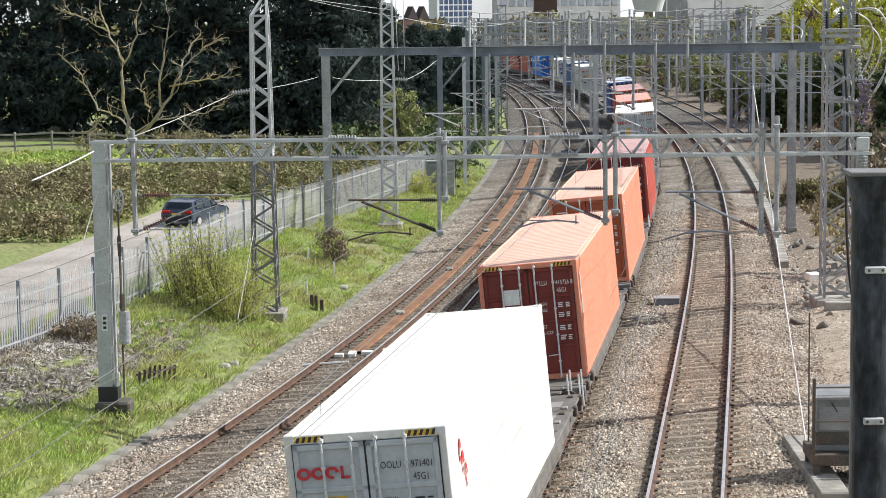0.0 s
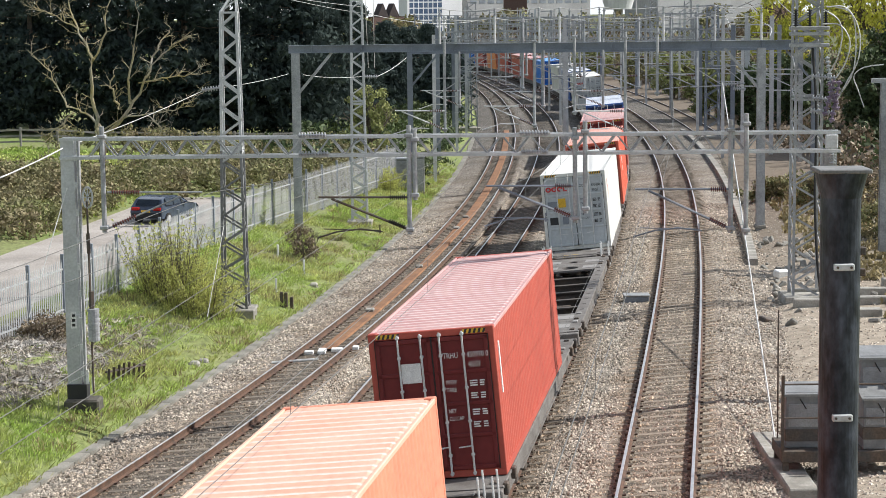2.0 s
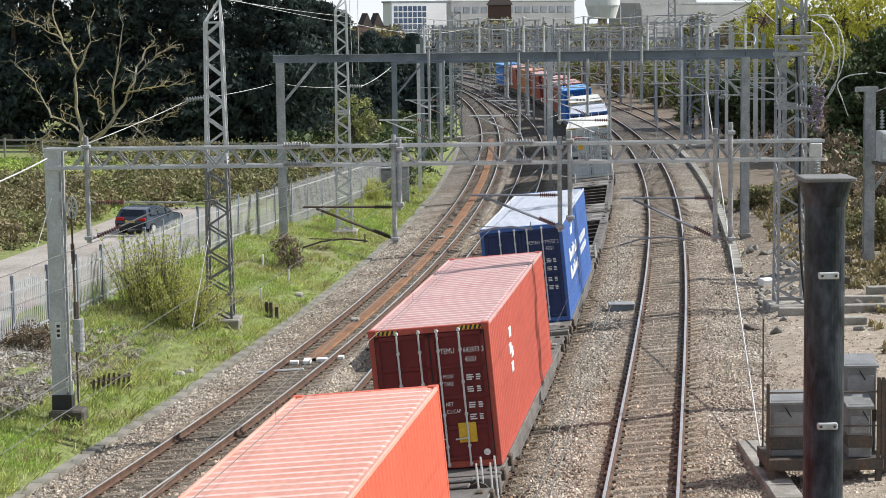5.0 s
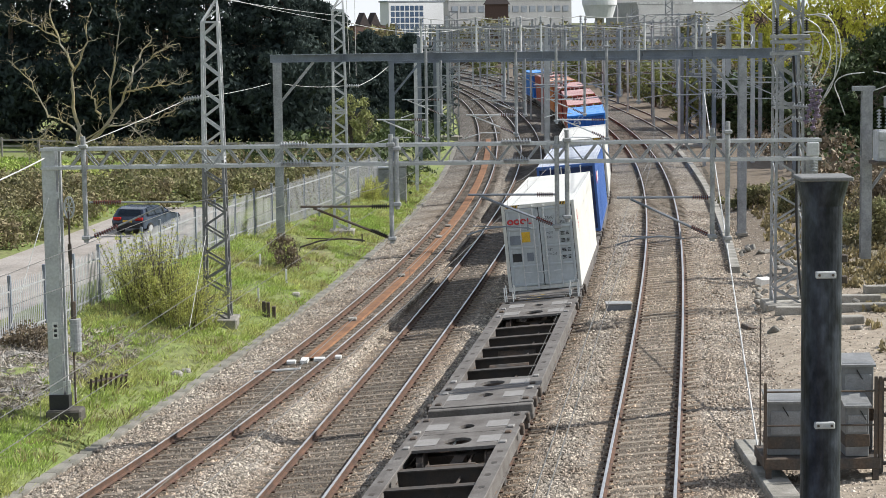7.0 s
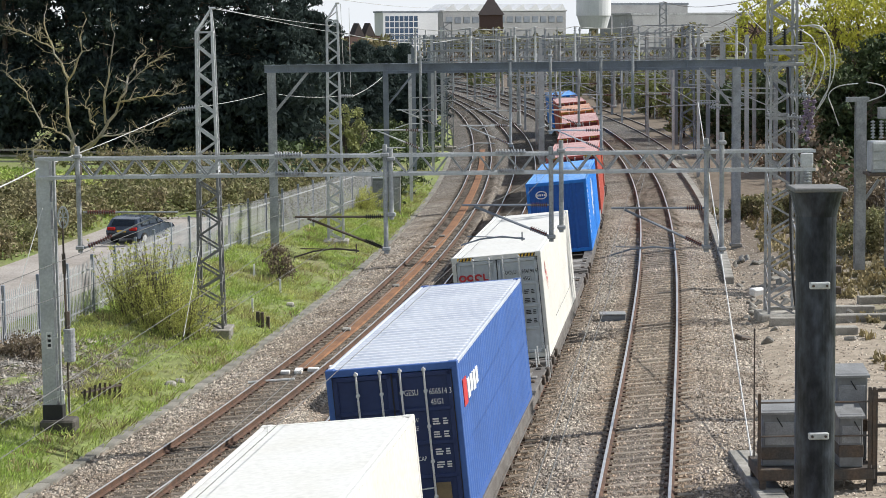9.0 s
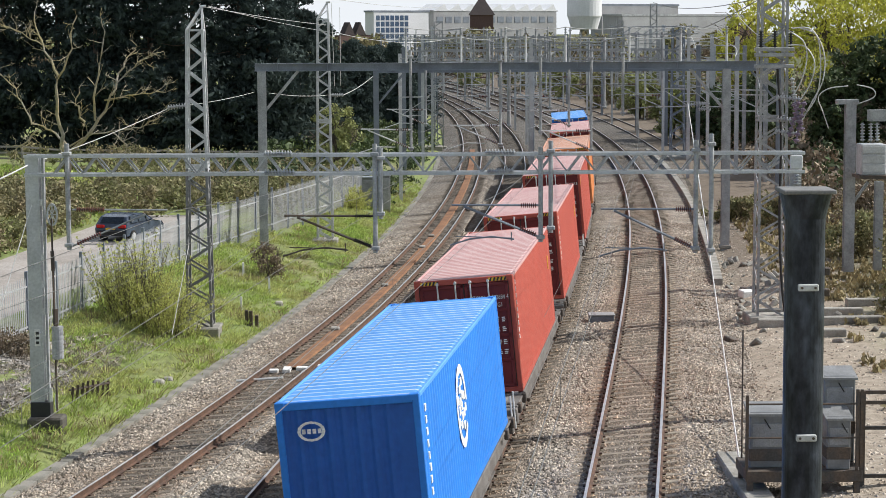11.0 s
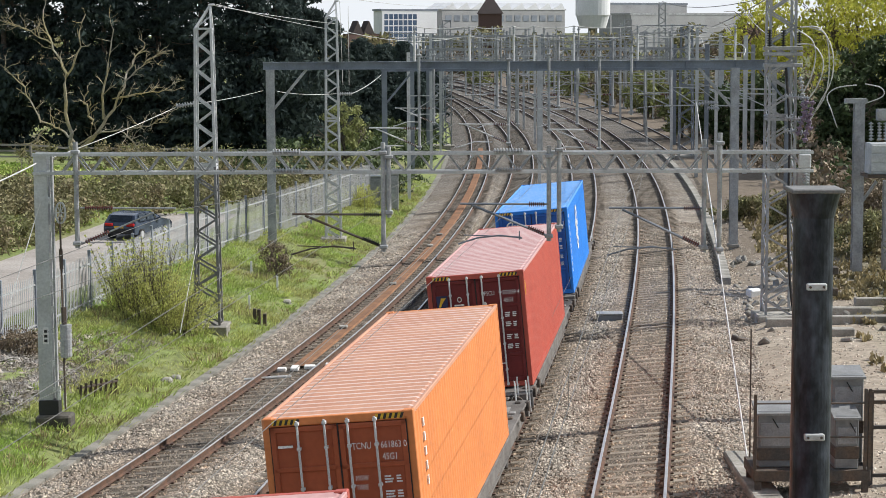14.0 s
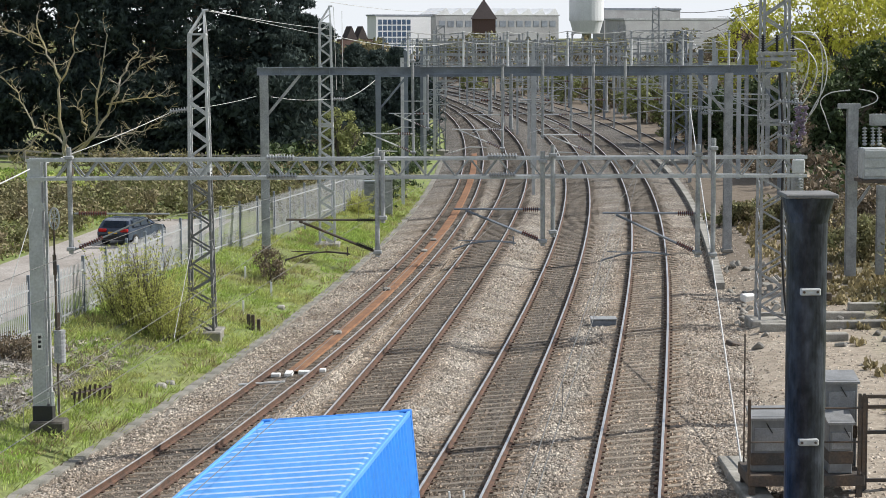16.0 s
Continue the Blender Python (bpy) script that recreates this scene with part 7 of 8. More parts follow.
def broadleaf(x, y, z, height, radius, material, label, seed, leaf=0.2, clumps=120, per=40, low=0.25, droop=0.0, bark=BARK, group=""):
    rng = random.Random(seed)
    t = empty("tree", label, "tree", group, Matrix.Translation((x, y, z)))
    g, tips = Geo(), []
    g.tube([(0, 0, -0.3), (rng.gauss(0, 0.1), 0, height * 0.3)], height * 0.022, 8, r_end=height * 0.016)
    for _ in range(5):
        limbs(g, (0, 0, height * 0.28), (rng.gauss(0, 0.5), rng.gauss(0, 0.5), 1), height * 0.3, height * 0.012, 3, rng, tips, 0.6, 0.1)
    g.ob("trunk", bark, t)
    cs, rs = [], []
    for _ in range(clumps):
        d = Vector((rng.gauss(0, 1), rng.gauss(0, 1), rng.gauss(0, 1))).normalized() * (rng.random() ** 0.35)
        k = 1 + 0.28 * noise.noise((d.x * 2 + seed, d.y * 2, d.z * 2))
        cs.append((d.x * radius * k, d.y * radius * k, height * (low + (1 - low) * (0.5 + 0.48 * d.z * k))))
        rs.append(radius * rng.uniform(0.12, 0.26))
    leaves("crown", cs, rs, per, leaf, material, parent=t, seed=seed, droop=droop)


def bush(x, y, z, w, h, material, label, seed, leaf=0.09, clumps=30, per=60, name="bush", stems=True, group=""):
    rng = random.Random(seed)
    t = empty(name, label, "bush", group, Matrix.Translation((x, y, z)))
    if stems:
        g, tips = Geo(), []
        for _ in range(9):
            limbs(g, (rng.gauss(0, w * 0.12), rng.gauss(0, w * 0.12), -0.1), (rng.gauss(0, 0.45), rng.gauss(0, 0.45), 1), h * 0.55, 0.02, 2, rng, tips, 0.4, 0.3)
        g.ob("stem", BARK, t)
    if material is SPRING:
        # slender shoots set with small leaves
        g, cs, rs = Geo(), [], []
        for _ in range(105):
            b = Vector((rng.gauss(0, w * 0.2), rng.gauss(0, w * 0.2), 0))
            d = Vector((b.x * 0.7 + rng.gauss(0, w * 0.14), b.y * 0.7 + rng.gauss(0, w * 0.14), 0))
            hh = h * rng.uniform(0.5, 1.15)
            pts = [b + d * (f ** 1.6) + Vector((0, 0, hh * f)) for f in (0, 0.25, 0.5, 0.75, 1.0)]
            g.tube(pts, 0.008, 3, r_end=0.003)
            for k in range(10):
                f = 0.2 + 0.8 * k / 9
                cs.append(tuple(b + d * (f ** 1.6) + Vector((0, 0, hh * f))))
                rs.append(0.12 * (1.25 - f * 0.6))
        g.ob("shoot", BARK, t)
        leaves("foliage", cs, rs, 10, leaf * 0.6, material, parent=t, seed=seed, droop=-0.8)
        return
    cs = [(rng.gauss(0, w * 0.28), rng.gauss(0, w * 0.28), h * rng.uniform(0.08, 0.92)) for _ in range(clumps)]
    cs = [(a * (1.15 - 0.6 * c / h), b * (1.15 - 0.6 * c / h), c) for a, b, c in cs]
    leaves("foliage", cs, [w * rng.uniform(0.1, 0.22) for _ in cs], per, leaf, material, parent=t, seed=seed, droop=-0.6)


def build_trees():
    rng = random.Random(21)
    spots = [(-37, 150, 19, 4.2), (-32.5, 146, 20, 4.0), (-28.5, 149, 21, 4.1), (-25, 145, 20, 3.6), (-21.5, 148, 21, 3.9), (-18, 145, 19, 3.7), (-15, 149, 20, 3.6), (-12.6, 146, 16.5, 3.1),
             (-10.8, 151, 14.2, 2.6), (-41, 146, 18, 4.0), (-34.5, 158, 23, 4.4), (-27, 160, 24, 4.4), (-19.5, 158, 23, 4.2), (-23, 156, 22, 4.0), (-9.3, 162, 9.6, 2.2), (-7.8, 176, 8.2, 2.2), (-6.4, 190, 7.4, 2.3), (-4.6, 206, 7.9, 2.3), (-5.5, 228, 7.2, 2.6),
             (-8, 250, 7.4, 3.0), (-11, 275, 7.2, 3.2), (-3.2, 186, 5.5, 1.8), (-2.6, 238, 6.5, 2.4), (-4, 262, 6, 2.6)]
    for i, (x, y, h, r) in enumerate(spots):
        conifer(x, y, h, r, 40 + i)
    cs, rs = [], []
    for _ in range(420):
        cs.append((rng.uniform(-44, -9), rng.uniform(141.5, 145), rng.uniform(2.0, 7.5)))
        rs.append(rng.uniform(0.7, 1.2))
    leaves("conifer_skirt", cs, rs, 40, 0.24, CONIFER, "dark low boughs along the foot of the conifers", "conifer hedge", "stuff", seed=23, droop=0.7, flat=0.6, long=2.2)
    # bare tree with yellow lichen
    t = empty("bare_tree", "leafless tree with yellow lichen on its branches", "tree", m=Matrix.Translation((-22.16, 118.0, 1.3)))
    r2 = random.Random(5)
    g = Geo()
    g.tube([(0, 0, -0.4), (0.05, 0, 0.8), (0, 0, 2.0)], 0.24, 10, r_end=0.18)
    g.ob("trunk", BARK, t)
    for x0, z0, x1, z1, bend, r in ((0, 1.5, -0.35, 6.2, 0.18, 0.16), (-0.35, 6.1, -1.8, 10.0, 0.25, 0.085), (-0.35, 6.1, 0.85, 9.6, -0.2, 0.08), (-1.25, 8.0, -3.7, 9.1, -0.15, 0.045),
                                    (0.1, 1.6, 2.75, 5.1, -0.35, 0.15), (2.75, 5.0, 4.25, 8.0, 0.2, 0.085), (1.75, 3.5, 2.75, 8.7, 0.25, 0.085), (2.9, 5.4, 5.4, 7.5, 0.2, 0.05),
                                    (2.3, 4.7, 5.9, 5.1, 0.15, 0.05), (1.05, 3.2, 0.7, 5.1, 0.1, 0.1), (0, 2.1, -2.1, 3.3, -0.2, 0.09), (-2.0, 3.3, -3.95, 6.4, -0.25, 0.06),
                                    (-1.6, 3.0, -3.1, 1.0, -0.2, 0.06), (0.2, 2.0, 3.4, 3.05, 0.2, 0.065), (3.3, 3.0, 5.9, 4.0, -0.2, 0.045), (2.7, 2.8, 4.1, 1.2, 0.2, 0.05)):
        g, tips = Geo(), []
        p, q = Vector((x0, r2.gauss(0, 0.05), z0)), Vector((x1, r2.gauss(0, 0.5), z1))
        side = Vector((-(z1 - z0), 0, x1 - x0)).normalized()
        pts = []
        for k in range(9):
            f = k / 8
            wob = Vector((r2.gauss(0, 0.07), r2.gauss(0, 0.07), r2.gauss(0, 0.06))) * (0 if k == 0 else 1)
            pts.append(p.lerp(q, f) + side * bend * 4 * f * (1 - f) + wob)
        g.tube(pts, r * 0.85, 8, r_end=r * 0.42)
        along_ = (q - p).normalized()
        for k in range(2, 9):
            for _ in range(1 if r > 0.06 else 2):
                d = along_ * 0.6 + Vector((r2.gauss(0, 0.75), r2.gauss(0, 0.4), r2.gauss(0.25, 0.5)))
                limbs(g, pts[k], d, r2.uniform(0.3, 0.8), 0.024 * (1.2 - 0.4 * k / 8), 2, r2, tips, 0.75, 0.08, (1, 3))
        g.ob("branch", LICHEN, t, "pale branch with yellow lichen")
    broadleaf(-6.46, 124.0, 0.6, 5.0, 1.7, OLIVE, "small tree in fresh yellow-green leaf", 61, 0.12, 70, 60, 0.1)
    # willow and evergreens on the right
    broadleaf(34.5, 172.0, 2.5, 14.5, 7.0, WILLOW, "large willow in yellow-green spring leaf", 71, 0.22, 170, 60, 0.15, 1.2, group="trees right of the line")
    broadleaf(28.0, 178.0, 2.0, 11.5, 3.6, WILLOW, "willow in yellow-green spring leaf", 72, 0.2, 110, 55, 0.05, 1.2, group="trees right of the line")
    broadleaf(40.0, 165.0, 2.5, 15, 6.0, WILLOW, "large willow in yellow-green spring leaf", 73, 0.22, 150, 55, 0.15, 1.2, group="trees right of the line")
    for i, (x, y, h, r) in enumerate(((28.2, 132, 8.2, 3.0), (31.5, 130, 8.6, 3.2), (25.6, 128, 6.2, 2.2), (35.0, 134, 8.8, 3.4), (24.5, 150, 6, 2.6), (22.0, 158, 5.0, 2.5))):
        broadleaf(x, y, right_z(x, y), h, r, EVERGREEN, "dense dark green broadleaf tree", 80 + i, 0.22, 150, 50, 0.02, group="trees right of the line")
    for i, (x, y, h, r) in enumerate(((20.5, 175, 5.5, 2.3), (23, 190, 6, 2.8), (21.5, 215, 5.5, 3), (20, 245, 6, 3), (17, 280, 6, 3.4), (13, 318, 6, 3.6), (26, 230, 7, 3.6), (22, 300, 7, 4), (6, 352, 5.5, 3.6), (26, 160, 5, 2.4))):
        broadleaf(x, y, right_z(x, y) - 0.3, h, r, BRAMBLE if i % 2 else OLIVE, "scrubby lineside tree in early leaf", 100 + i, 0.24, 90, 34, 0.02, group="scrub along the line")
    # scrub that covers the ground right of the line
    cs, rs = [], []
    for _ in range(900):
        y = rng.uniform(100, 340)
        x = rail_x("d", y)[0] + 9.0 + rng.random() ** 1.3 * 26
        cs.append((x, y, right_z(x, y) + rng.uniform(0.0, 1.5)))
        rs.append(rng.uniform(0.6, 1.3))
    leaves("scrub_bank", cs, rs, 46, 0.24, TWIGS, "brown leafless scrub right of the line", "scrub", "stuff", seed=19)
    leaves("scrub_green", [(x + 0.7, y + 1, z + 0.3) for x, y, z in cs[::3]], rs[::3], 46, 0.22, EVERGREEN, "dark green scrub right of the line", "scrub", "stuff", seed=20)
    cs, rs = [], []
    for _ in range(460):
        y = rng.uniform(114, 215)
        off = rng.random()
        x = rail_x("a", y)[0] - 3.0 - off * 11
        cs.append((x, y, left_z(x, y) + rng.uniform(-0.3, 0.5 + 1.3 * off)))
        rs.append(rng.uniform(0.5, 1.0))
    leaves("verge_scrub", cs, rs, 46, 0.2, EVERGREEN, "dark evergreen scrub on the verge of the line", "scrub", "stuff", seed=22)
    # far woods along the horizon
    cs, rs = [], []
    for i in range(520):
        x = rng.uniform(-150, 170)
        y = rng.uniform(430, 470)
        cs.append((x, y, rng.uniform(1.0, 8.6 + 1.8 * noise.noise((x * 0.06, 0, 0)))))
        rs.append(rng.uniform(1.4, 2.8))
    leaves("far_woods", cs, rs, 60, 0.8, BRAMBLE, "distant brown and green woodland", "woods", "stuff", seed=9)
    cs = [(rng.uniform(-90, 130), rng.uniform(405, 425), rng.uniform(0.8, 5.5)) for _ in range(260)]
    leaves("far_scrub", cs, [rng.uniform(1.0, 2.2) for _ in cs], 50, 0.7, TWIGS, "distant bare scrub", "scrub", "stuff", seed=10)


def build_undergrowth():
    rng = random.Random(33)
    # bramble banks beyond the lane
    cs, rs = [], []
    for i in range(900):
        y = rng.uniform(96, 130)
        x = rng.uniform(-27.5, -5.5)
        if x - rail_x("a", y)[0] > -16 and y < 99 or x - rail_x("a", y)[0] > -6.2 or (x < -19 and 106 < y < 126):
            continue
        cs.append((x, y, left_z(x, y) + rng.uniform(0.1, 1.25)))
        rs.append(rng.uniform(0.35, 0.75))
    leaves("bramble_bank", cs, rs, 70, 0.13, BRAMBLE, "tangled brown and green bramble bank", "brambles", "stuff", seed=3)
    cs = [(rng.uniform(-27, -17.0), rng.uniform(80, 106), 0) for _ in range(760)]
    cs = [(x, y, left_z(x, y) + rng.uniform(0.1, 1.0)) for x, y, _ in cs if x - rail_x("a", y)[0] < -15.6]
    leaves("lane_hedge", cs, [rng.uniform(0.3, 0.7) for _ in cs], 50, 0.12, BRAMBLE, "low tangled hedge beside the lane", "hedge", "stuff", seed=4)
    for i, (p, z, w, h, m, lab) in enumerate((((-9.81, 64.57), 0.25, 2.1, 2.75, SPRING, "bush in fresh yellow-green leaf on the bank"), ((-8.89, 63.97), 0.15, 1.7, 1.7, SPRING, "bush in fresh yellow-green leaf on the bank"),
                                           ((-10.56, 65.84), 0.35, 1.5, 2.3, SPRING, "bush in fresh yellow-green leaf on the bank"), ((-6.98, 78.99), 0.3, 1.5, 1.3, TWIGS, "bare brown bush at the foot of a mast"),
                                           ((-4.87, 107.74), 0.2, 1.8, 1.2, SPRING, "low green bush by the fence"), ((-12.55, 57.16), 0.5, 1.8, 0.8, TWIGS, "low bush of bare twigs"))):
        bush(*p, z, w, h, m, lab, 200 + i, 0.06 if m is SPRING else 0.06, 30, 60, group="bushes on the bank")
    for i, (x, y, w, h) in enumerate(((18.0, 72, 3.2, 1.9), (20.5, 77, 3.4, 2.2), (17.5, 82, 3, 1.8), (22, 86, 4, 2.4), (15.8, 66, 2.2, 1.0), (19.5, 92, 3.4, 2.2), (16.5, 96, 2.6, 1.6), (24, 96, 4, 2.6), (14.8, 100, 2, 1.2))):
        bush(x, y, right_z(x, y), w, h, TWIGS if i % 2 else BRAMBLE, "tangled brown scrub on the cutting side", 230 + i, 0.1, 46, 70, group="scrub on the cutting side")
    # grass blades on the left bank
    r = np.random.default_rng(12)
    for name, n, m, size, lab, lim in (("bank_grass", 9000, GRASS, 0.17, "fresh green grass on the railway bank", 0.0), ("dry_grass", 900, STRAW, 0.2, "dry straw-coloured grass on the bank", 0.12)):
        pts = []
        while len(pts) < n:
            y = 38 + 92 * r.random() ** 1.5
            u = -2.15 - 6.2 * r.random() if y < 92 else -2.15 - 3.6 * r.random()
            x = rail_x("a", y)[0] + u
            k = noise.noise((x * 0.3, y * 0.22, 3 if m is GRASS else 8))
            if (k < -0.25 and m is GRASS and r.random() < 0.55) or (m is not GRASS and k < 0.02) or (m is GRASS and -8.5 < u < -4.4 and 49 < y < 60 and r.random() < (0.97 if noise.noise((x * 0.35, y * 0.25, 6)) > -0.12 else 0.55)):
                continue
            pts.append((x, y, left_z(x, y)))
        # blades stand in tufts and lean outwards from them
        tuft = np.array(pts)
        p = np.repeat(tuft, 14, axis=0)
        n = len(p)
        off = r.normal(size=(n, 3)) * np.array([0.11, 0.11, 0.0])
        p = p + off
        lean = r.normal(size=(n, 3)) * 0.28 + off * 3.2
        lean[:, 2] = 1
        big = np.repeat(0.55 + 0.9 * r.random(len(tuft)) ** 1.6, 14)
        hgt = (size * big * (0.5 + 0.9 * r.random(n)))[:, None]
        ang = r.random(n) * 6.283
        w = np.stack([np.cos(ang), np.sin(ang), np.zeros(n)], 1) * 0.016
        v = np.stack([p - w, p + w, p + lean * hgt * 0.6 + w * 0.6, p + lean * hgt + np.array([0, 0, -0.03])], 1).reshape(-1, 3)
        me = bpy.data.meshes.new(name)
        me.from_pydata(v.tolist(), [], np.arange(4 * n).reshape(-1, 4).tolist())
        me.materials.append(m)
        tagged(new(name, me), lab, "grass", kind="stuff")
    c = []
    for _ in range(700):
        y = rng.uniform(48, 62)
        x = rail_x("a", y)[0] - rng.uniform(4.3, 8.4)
        c.append((x, y, left_z(x, y) + 0.05))
    leaves("twig_litter", c[:420], [0.35] * 420, 26, 0.035, leafy("pale_dead_twigs", (0.36, 0.325, 0.27), (0.24, 0.21, 0.175), 0.4, 0.05), "grey-brown litter of dead twigs on the bank", "twigs", "stuff", seed=16, flat=0.3, long=7.0)
    # ash and rubble tipped on the bank
    ash = surface("grey_ash_stone", (0.30, 0.285, 0.26), 0.95, 0, (0.16, 0.15, 0.135), 0.8, 0.7, 20, 0.3, per_island=0.55)
    octa = np.array([(1, 0, 0), (-1, 0, 0), (0, 1, 0), (0, -1, 0), (0, 0, 1), (0, 0, -1)], float)
    tri = np.array([(0, 2, 4), (2, 1, 4), (1, 3, 4), (3, 0, 4), (2, 0, 5), (1, 2, 5), (3, 1, 5), (0, 3, 5)])
    pts = []
    while len(pts) < 9000:
        y = r.uniform(48.5, 60.5)
        x = rail_x("a", y)[0] - r.uniform(4.3, 8.6)
        if noise.noise((x * 0.35, y * 0.25, 6)) > -0.14:
            pts.append((x, y, left_z(x, y) + 0.01))
    n = len(pts)
    v = (octa[None] + 0.5 * (r.random((n, 6, 3)) - 0.5)) * (0.02 + 0.09 * r.random((n, 1, 1)) ** 3) * np.array([1.3, 1.1, 0.6]) + np.array(pts)[:, None, :]
    me = bpy.data.meshes.new("rubble")
    me.from_pydata(v.reshape(-1, 3).tolist(), [], (tri[None] + 6 * np.arange(n)[:, None, None]).reshape(-1, 3).tolist())
    me.materials.append(ash)
    tagged(new("rubble", me), "grey ash and broken rubble tipped on the bank", "rubble", kind="stuff")
    # grass of the field and dry tufts on the right
    pts = [(rng.uniform(-34, -17), rng.uniform(104, 128)) for _ in range(13000)]
    pts += [(x, y) for x, y in ((rng.uniform(-27, -14), rng.uniform(84, 104)) for _ in range(1800)) if x - rail_x("a", y)[0] < -15.6]
    c = [(x, y, left_z(x, y) + 0.03) for x, y in pts]
    leaves("field_grass", c, [0.08] * len(c), 2, 0.16, GRASS, "short green field grass", "grass", "stuff", seed=14, droop=-1.5)
    c = []
    for _ in range(3400):
        y = rng.uniform(42, 112)
        x = rail_x("d", y)[0] + rng.uniform(5.2 if y > 78 else 7.2, 15)
        if noise.noise((x * 0.4, y * 0.3, 9)) > -0.05 or (y > 72 and rng.random() < 0.7):
            c.append((x, y, right_z(x, y) + 0.08))
    leaves("dry_tufts", c, [0.16] * len(c), 12, 0.13, STRAW, "dry straw-coloured tufts on bare ground", "grass", "stuff", seed=15, droop=-2.0)


# ---- far buildings ----
def building(name, label, x0, x1, z0, z1, y, depth, wall, roof_h=0.4, roof_mat=None):
    b = empty(name, label, "building", "buildings beyond the line")
    Geo().box((x0, y, z0), (x1, y + depth, z1)).ob("wall", wall, b)
    Geo().box((x0 - 0.3, y - 0.3, z1), (x1 + 0.3, y + depth + 0.3, z1 + roof_h)).ob("roof", roof_mat or PAINTGREY, b)
    # the fronts stand turned towards the sun
    cx, turn = (x0 + x1) / 2, radians(38)
    b.matrix_world = Matrix.Translation((cx, y, 0)) @ Matrix.Rotation(turn, 4, "Z") @ Matrix.Diagonal((1.2, 0.25, 1, 1)) @ Matrix.Translation((-cx, -y, 0))
    return b


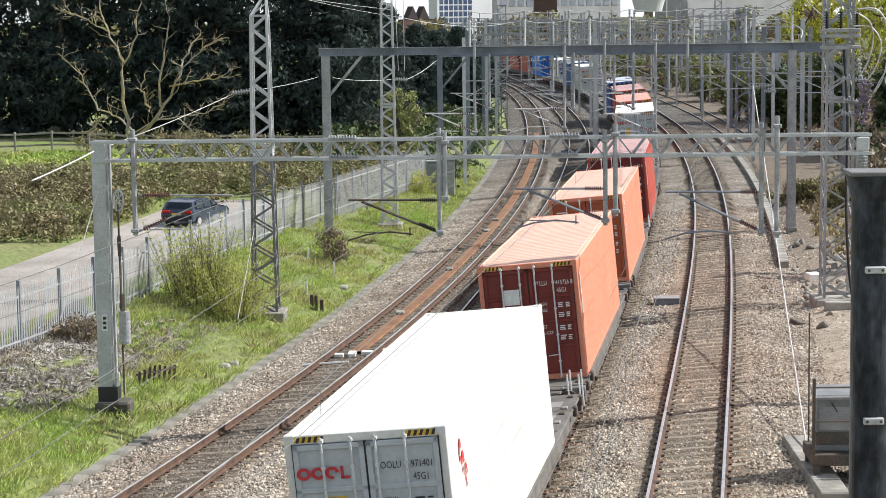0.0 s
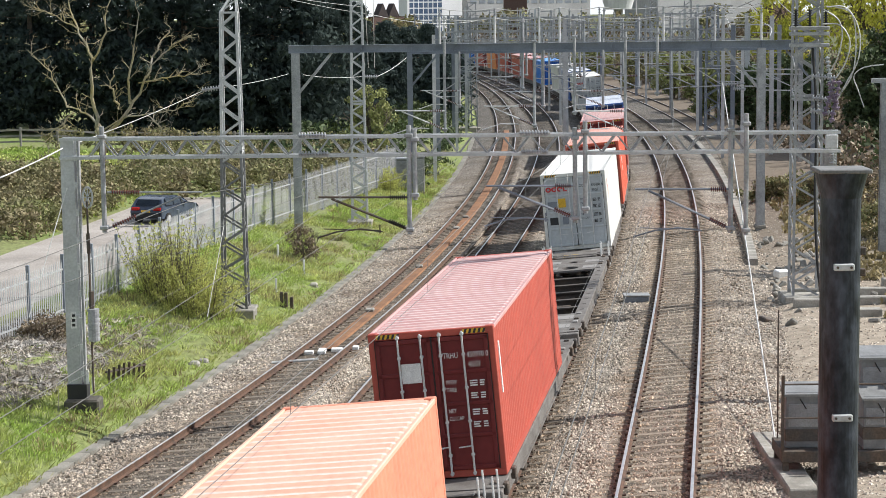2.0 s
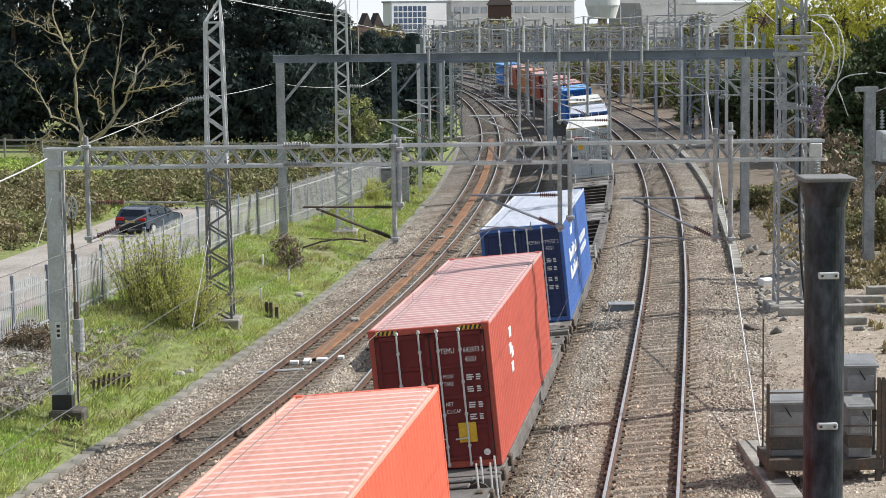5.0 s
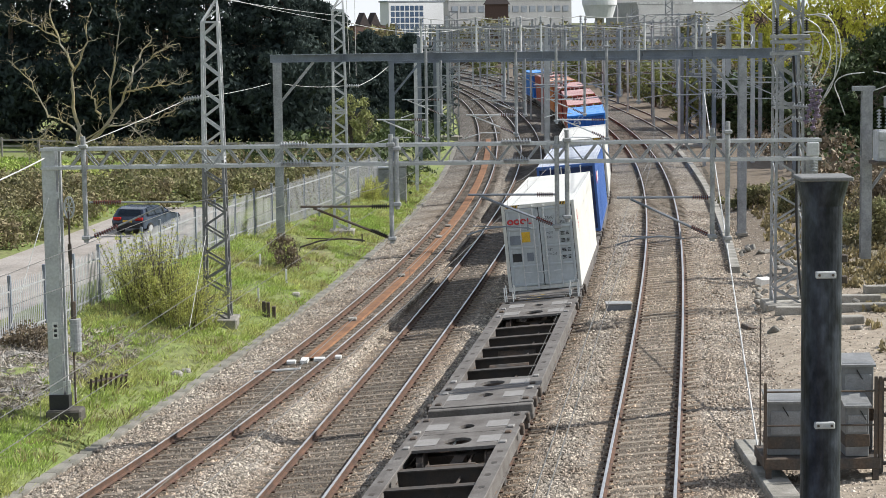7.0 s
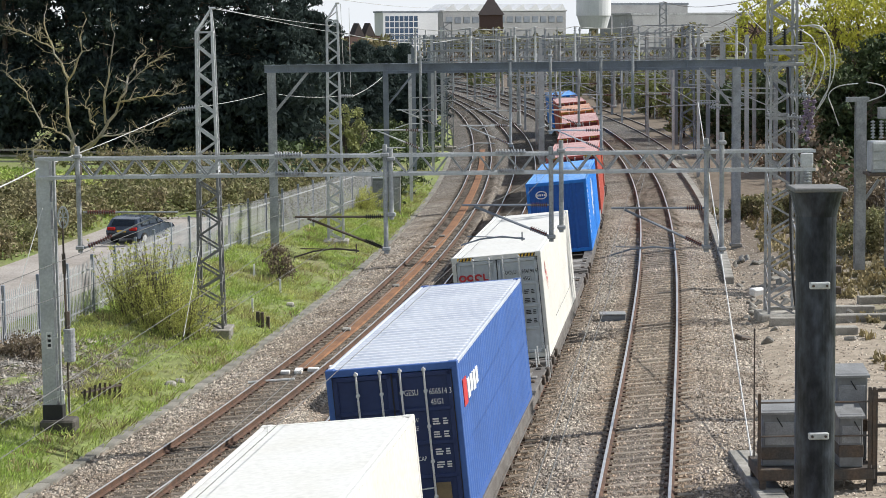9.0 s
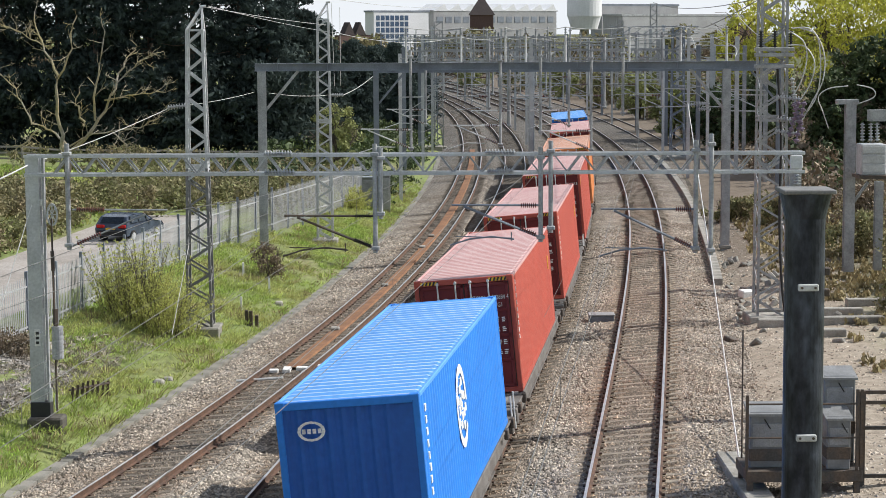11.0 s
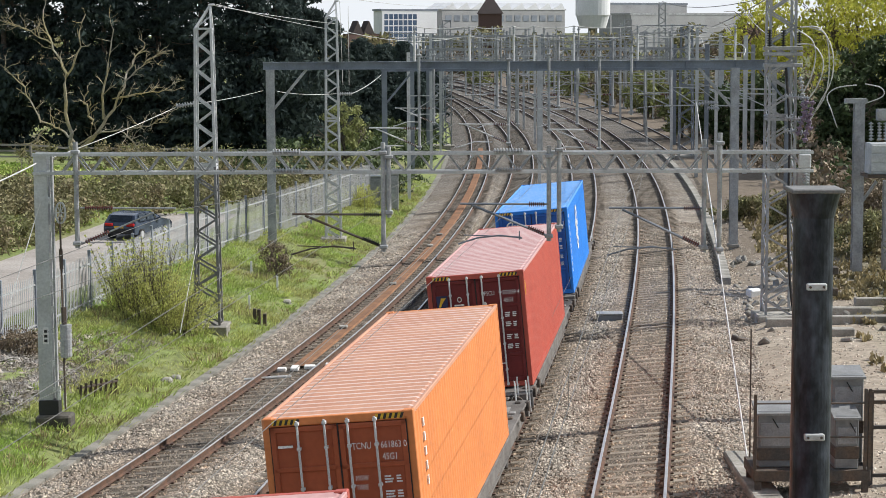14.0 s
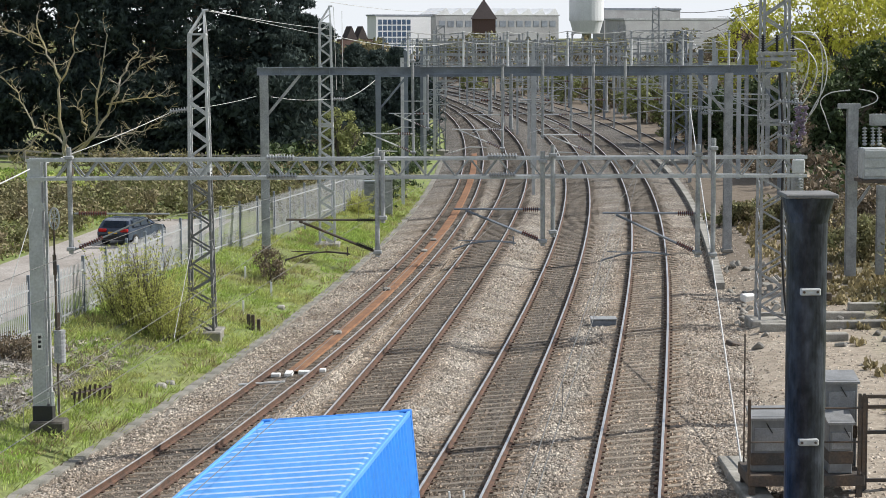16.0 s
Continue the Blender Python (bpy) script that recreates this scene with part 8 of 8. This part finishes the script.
def build_far():
    white = surface("white_render", (0.72, 0.73, 0.74), 0.8, 0, (0.62, 0.63, 0.64), 0.2, 0.5, 3, 0.08)
    pane = surface("blue_window_glass", (0.06, 0.10, 0.17), 0.12, 0.0, (0.1, 0.14, 0.2), 0.4, 0.5, spec=0.8)
    brick = surface("far_red_brick", (0.12, 0.075, 0.062), 0.9, 0, (0.12, 0.07, 0.058), 0.3, 0.6, 4, 0.2)
    clad = surface("pale_cladding", (0.36, 0.365, 0.37), 0.7, 0, (0.28, 0.28, 0.28), 0.2, 0.6, 3, 0.12)
    brown = surface("brown_tiles", (0.06, 0.046, 0.044), 0.9, 0, (0.045, 0.036, 0.034), 0.5, 0.6, 6, 0.2)
    y = 480.0
    b = building("office_block", "white office block with a gridded glass front", -15.97, -2.30, 0.0, 14.57, y, 14, white)
    xa, xb, za, zb = -15.57, -7.31, 5.29, 13.91
    for i in range(7):
        for j in range(6):
            w, h = (xb - xa) / 7, (zb - za) / 6
            Geo().box((xa + i * w + 0.12, y - 0.12, za + j * h + 0.12), (xa + (i + 1) * w - 0.12, y + 0.05, za + (j + 1) * h - 0.14)).ob("window", pane, b)
    b = building("factory_hall", "long pale factory hall with a sawtooth roof", -2.37, 30.75, 0.0, 14.78, 500.0, 30, clad, 0.3, clad)
    n = 9
    xa, xb, za = -2.37, 30.75, 14.92
    for i in range(n):
        w = (xb - xa) / n
        g = Geo()
        a = xa + i * w
        g.add([(a, 499.6, za), (a + w, 499.6, za), (a + w * 0.75, 499.6, za + 1.7), (a, 528, za), (a + w, 528, za), (a + w * 0.75, 528, za + 1.7)],
              [(0, 1, 2), (5, 4, 3), (0, 2, 5, 3), (1, 4, 5, 2), (0, 3, 4, 1)])
        g.ob("roof_ridge", white, b)
    for i in range(14):
        a = xa + 0.8 + i * (xb - xa - 1) / 14
        Geo().box((a, 499.7, za - 2.9), (a + 1.6, 500.05, za - 1.4)).ob("window", PAINTGREY, b)
    t = empty("pyramid_roof_tower", "square brick tower with a brown pyramid roof", "tower")
    xa, xb = 6.78, 13.01
    Geo().box((xa + 0.4, 470, 0), (xb - 0.4, 476, 13.98)).ob("wall", brick, t)
    g = Geo()
    zc = 13.72
    g.add([(xa, 469.6, zc), (xb, 469.6, zc), (xb, 476.4, zc), (xa, 476.4, zc), ((xa + xb) / 2, 473, 18.45)], [(0, 1, 4), (1, 2, 4), (2, 3, 4), (3, 0, 4), (3, 2, 1, 0)])
    g.ob("roof", brown, t)
    s = empty("white_silo", "white round silo narrowing to its foot", "silo")
    xc = 37.55
    Geo().tube([(xc, 520, 10.19), (xc, 520, 13.69)], 3.4, 24, r_end=4.4).ob("hopper", white, s)
    Geo().tube([(xc, 520, 13.54), (xc, 520, 20.96)], 4.5, 28).ob("drum", white, s)
    Geo().tube([(xc, 520, 0), (xc, 520, 10.48)], 1.2, 12).ob("shaft", clad, s)
    b = building("long_shed", "long grey shed with a flat roof", 46.92, 85.75, 0.0, 13.68, 540.0, 30, clad, 0.5, GALV_OLD)
    b = building("brick_house", "red brick building beside the sheds", 63.45, 69.16, 0.0, 10.92, 430.0, 10, brick, 0.3, white)
    b = building("roof_house", "grey roofed house on the hill", 43.91, 68.37, 0.0, 16.71, 560.0, 18, clad, 0.5, PAINTGREY)
    b = building("gabled_house", "old brick house with steep gables", -23.09, -15.83, 0.0, 9.15, 460.0, 8, brick, 0.05, brown)
    for a, c in ((-22.05, -19.46), (-19.46, -16.86)):
        g = Geo()
        zc = 9.15
        g.add([(a, 459.6, zc), (c, 459.6, zc), ((a + c) / 2, 459.6, zc + 3.0), (a, 468, zc), (c, 468, zc), ((a + c) / 2, 468, zc + 3.0)], [(0, 1, 2), (5, 4, 3), (0, 2, 5, 3), (1, 4, 5, 2), (0, 3, 4, 1)])
        g.ob("gable", brown, b)


build_trees()
build_undergrowth()
build_far()

build_sleepers()
motions()
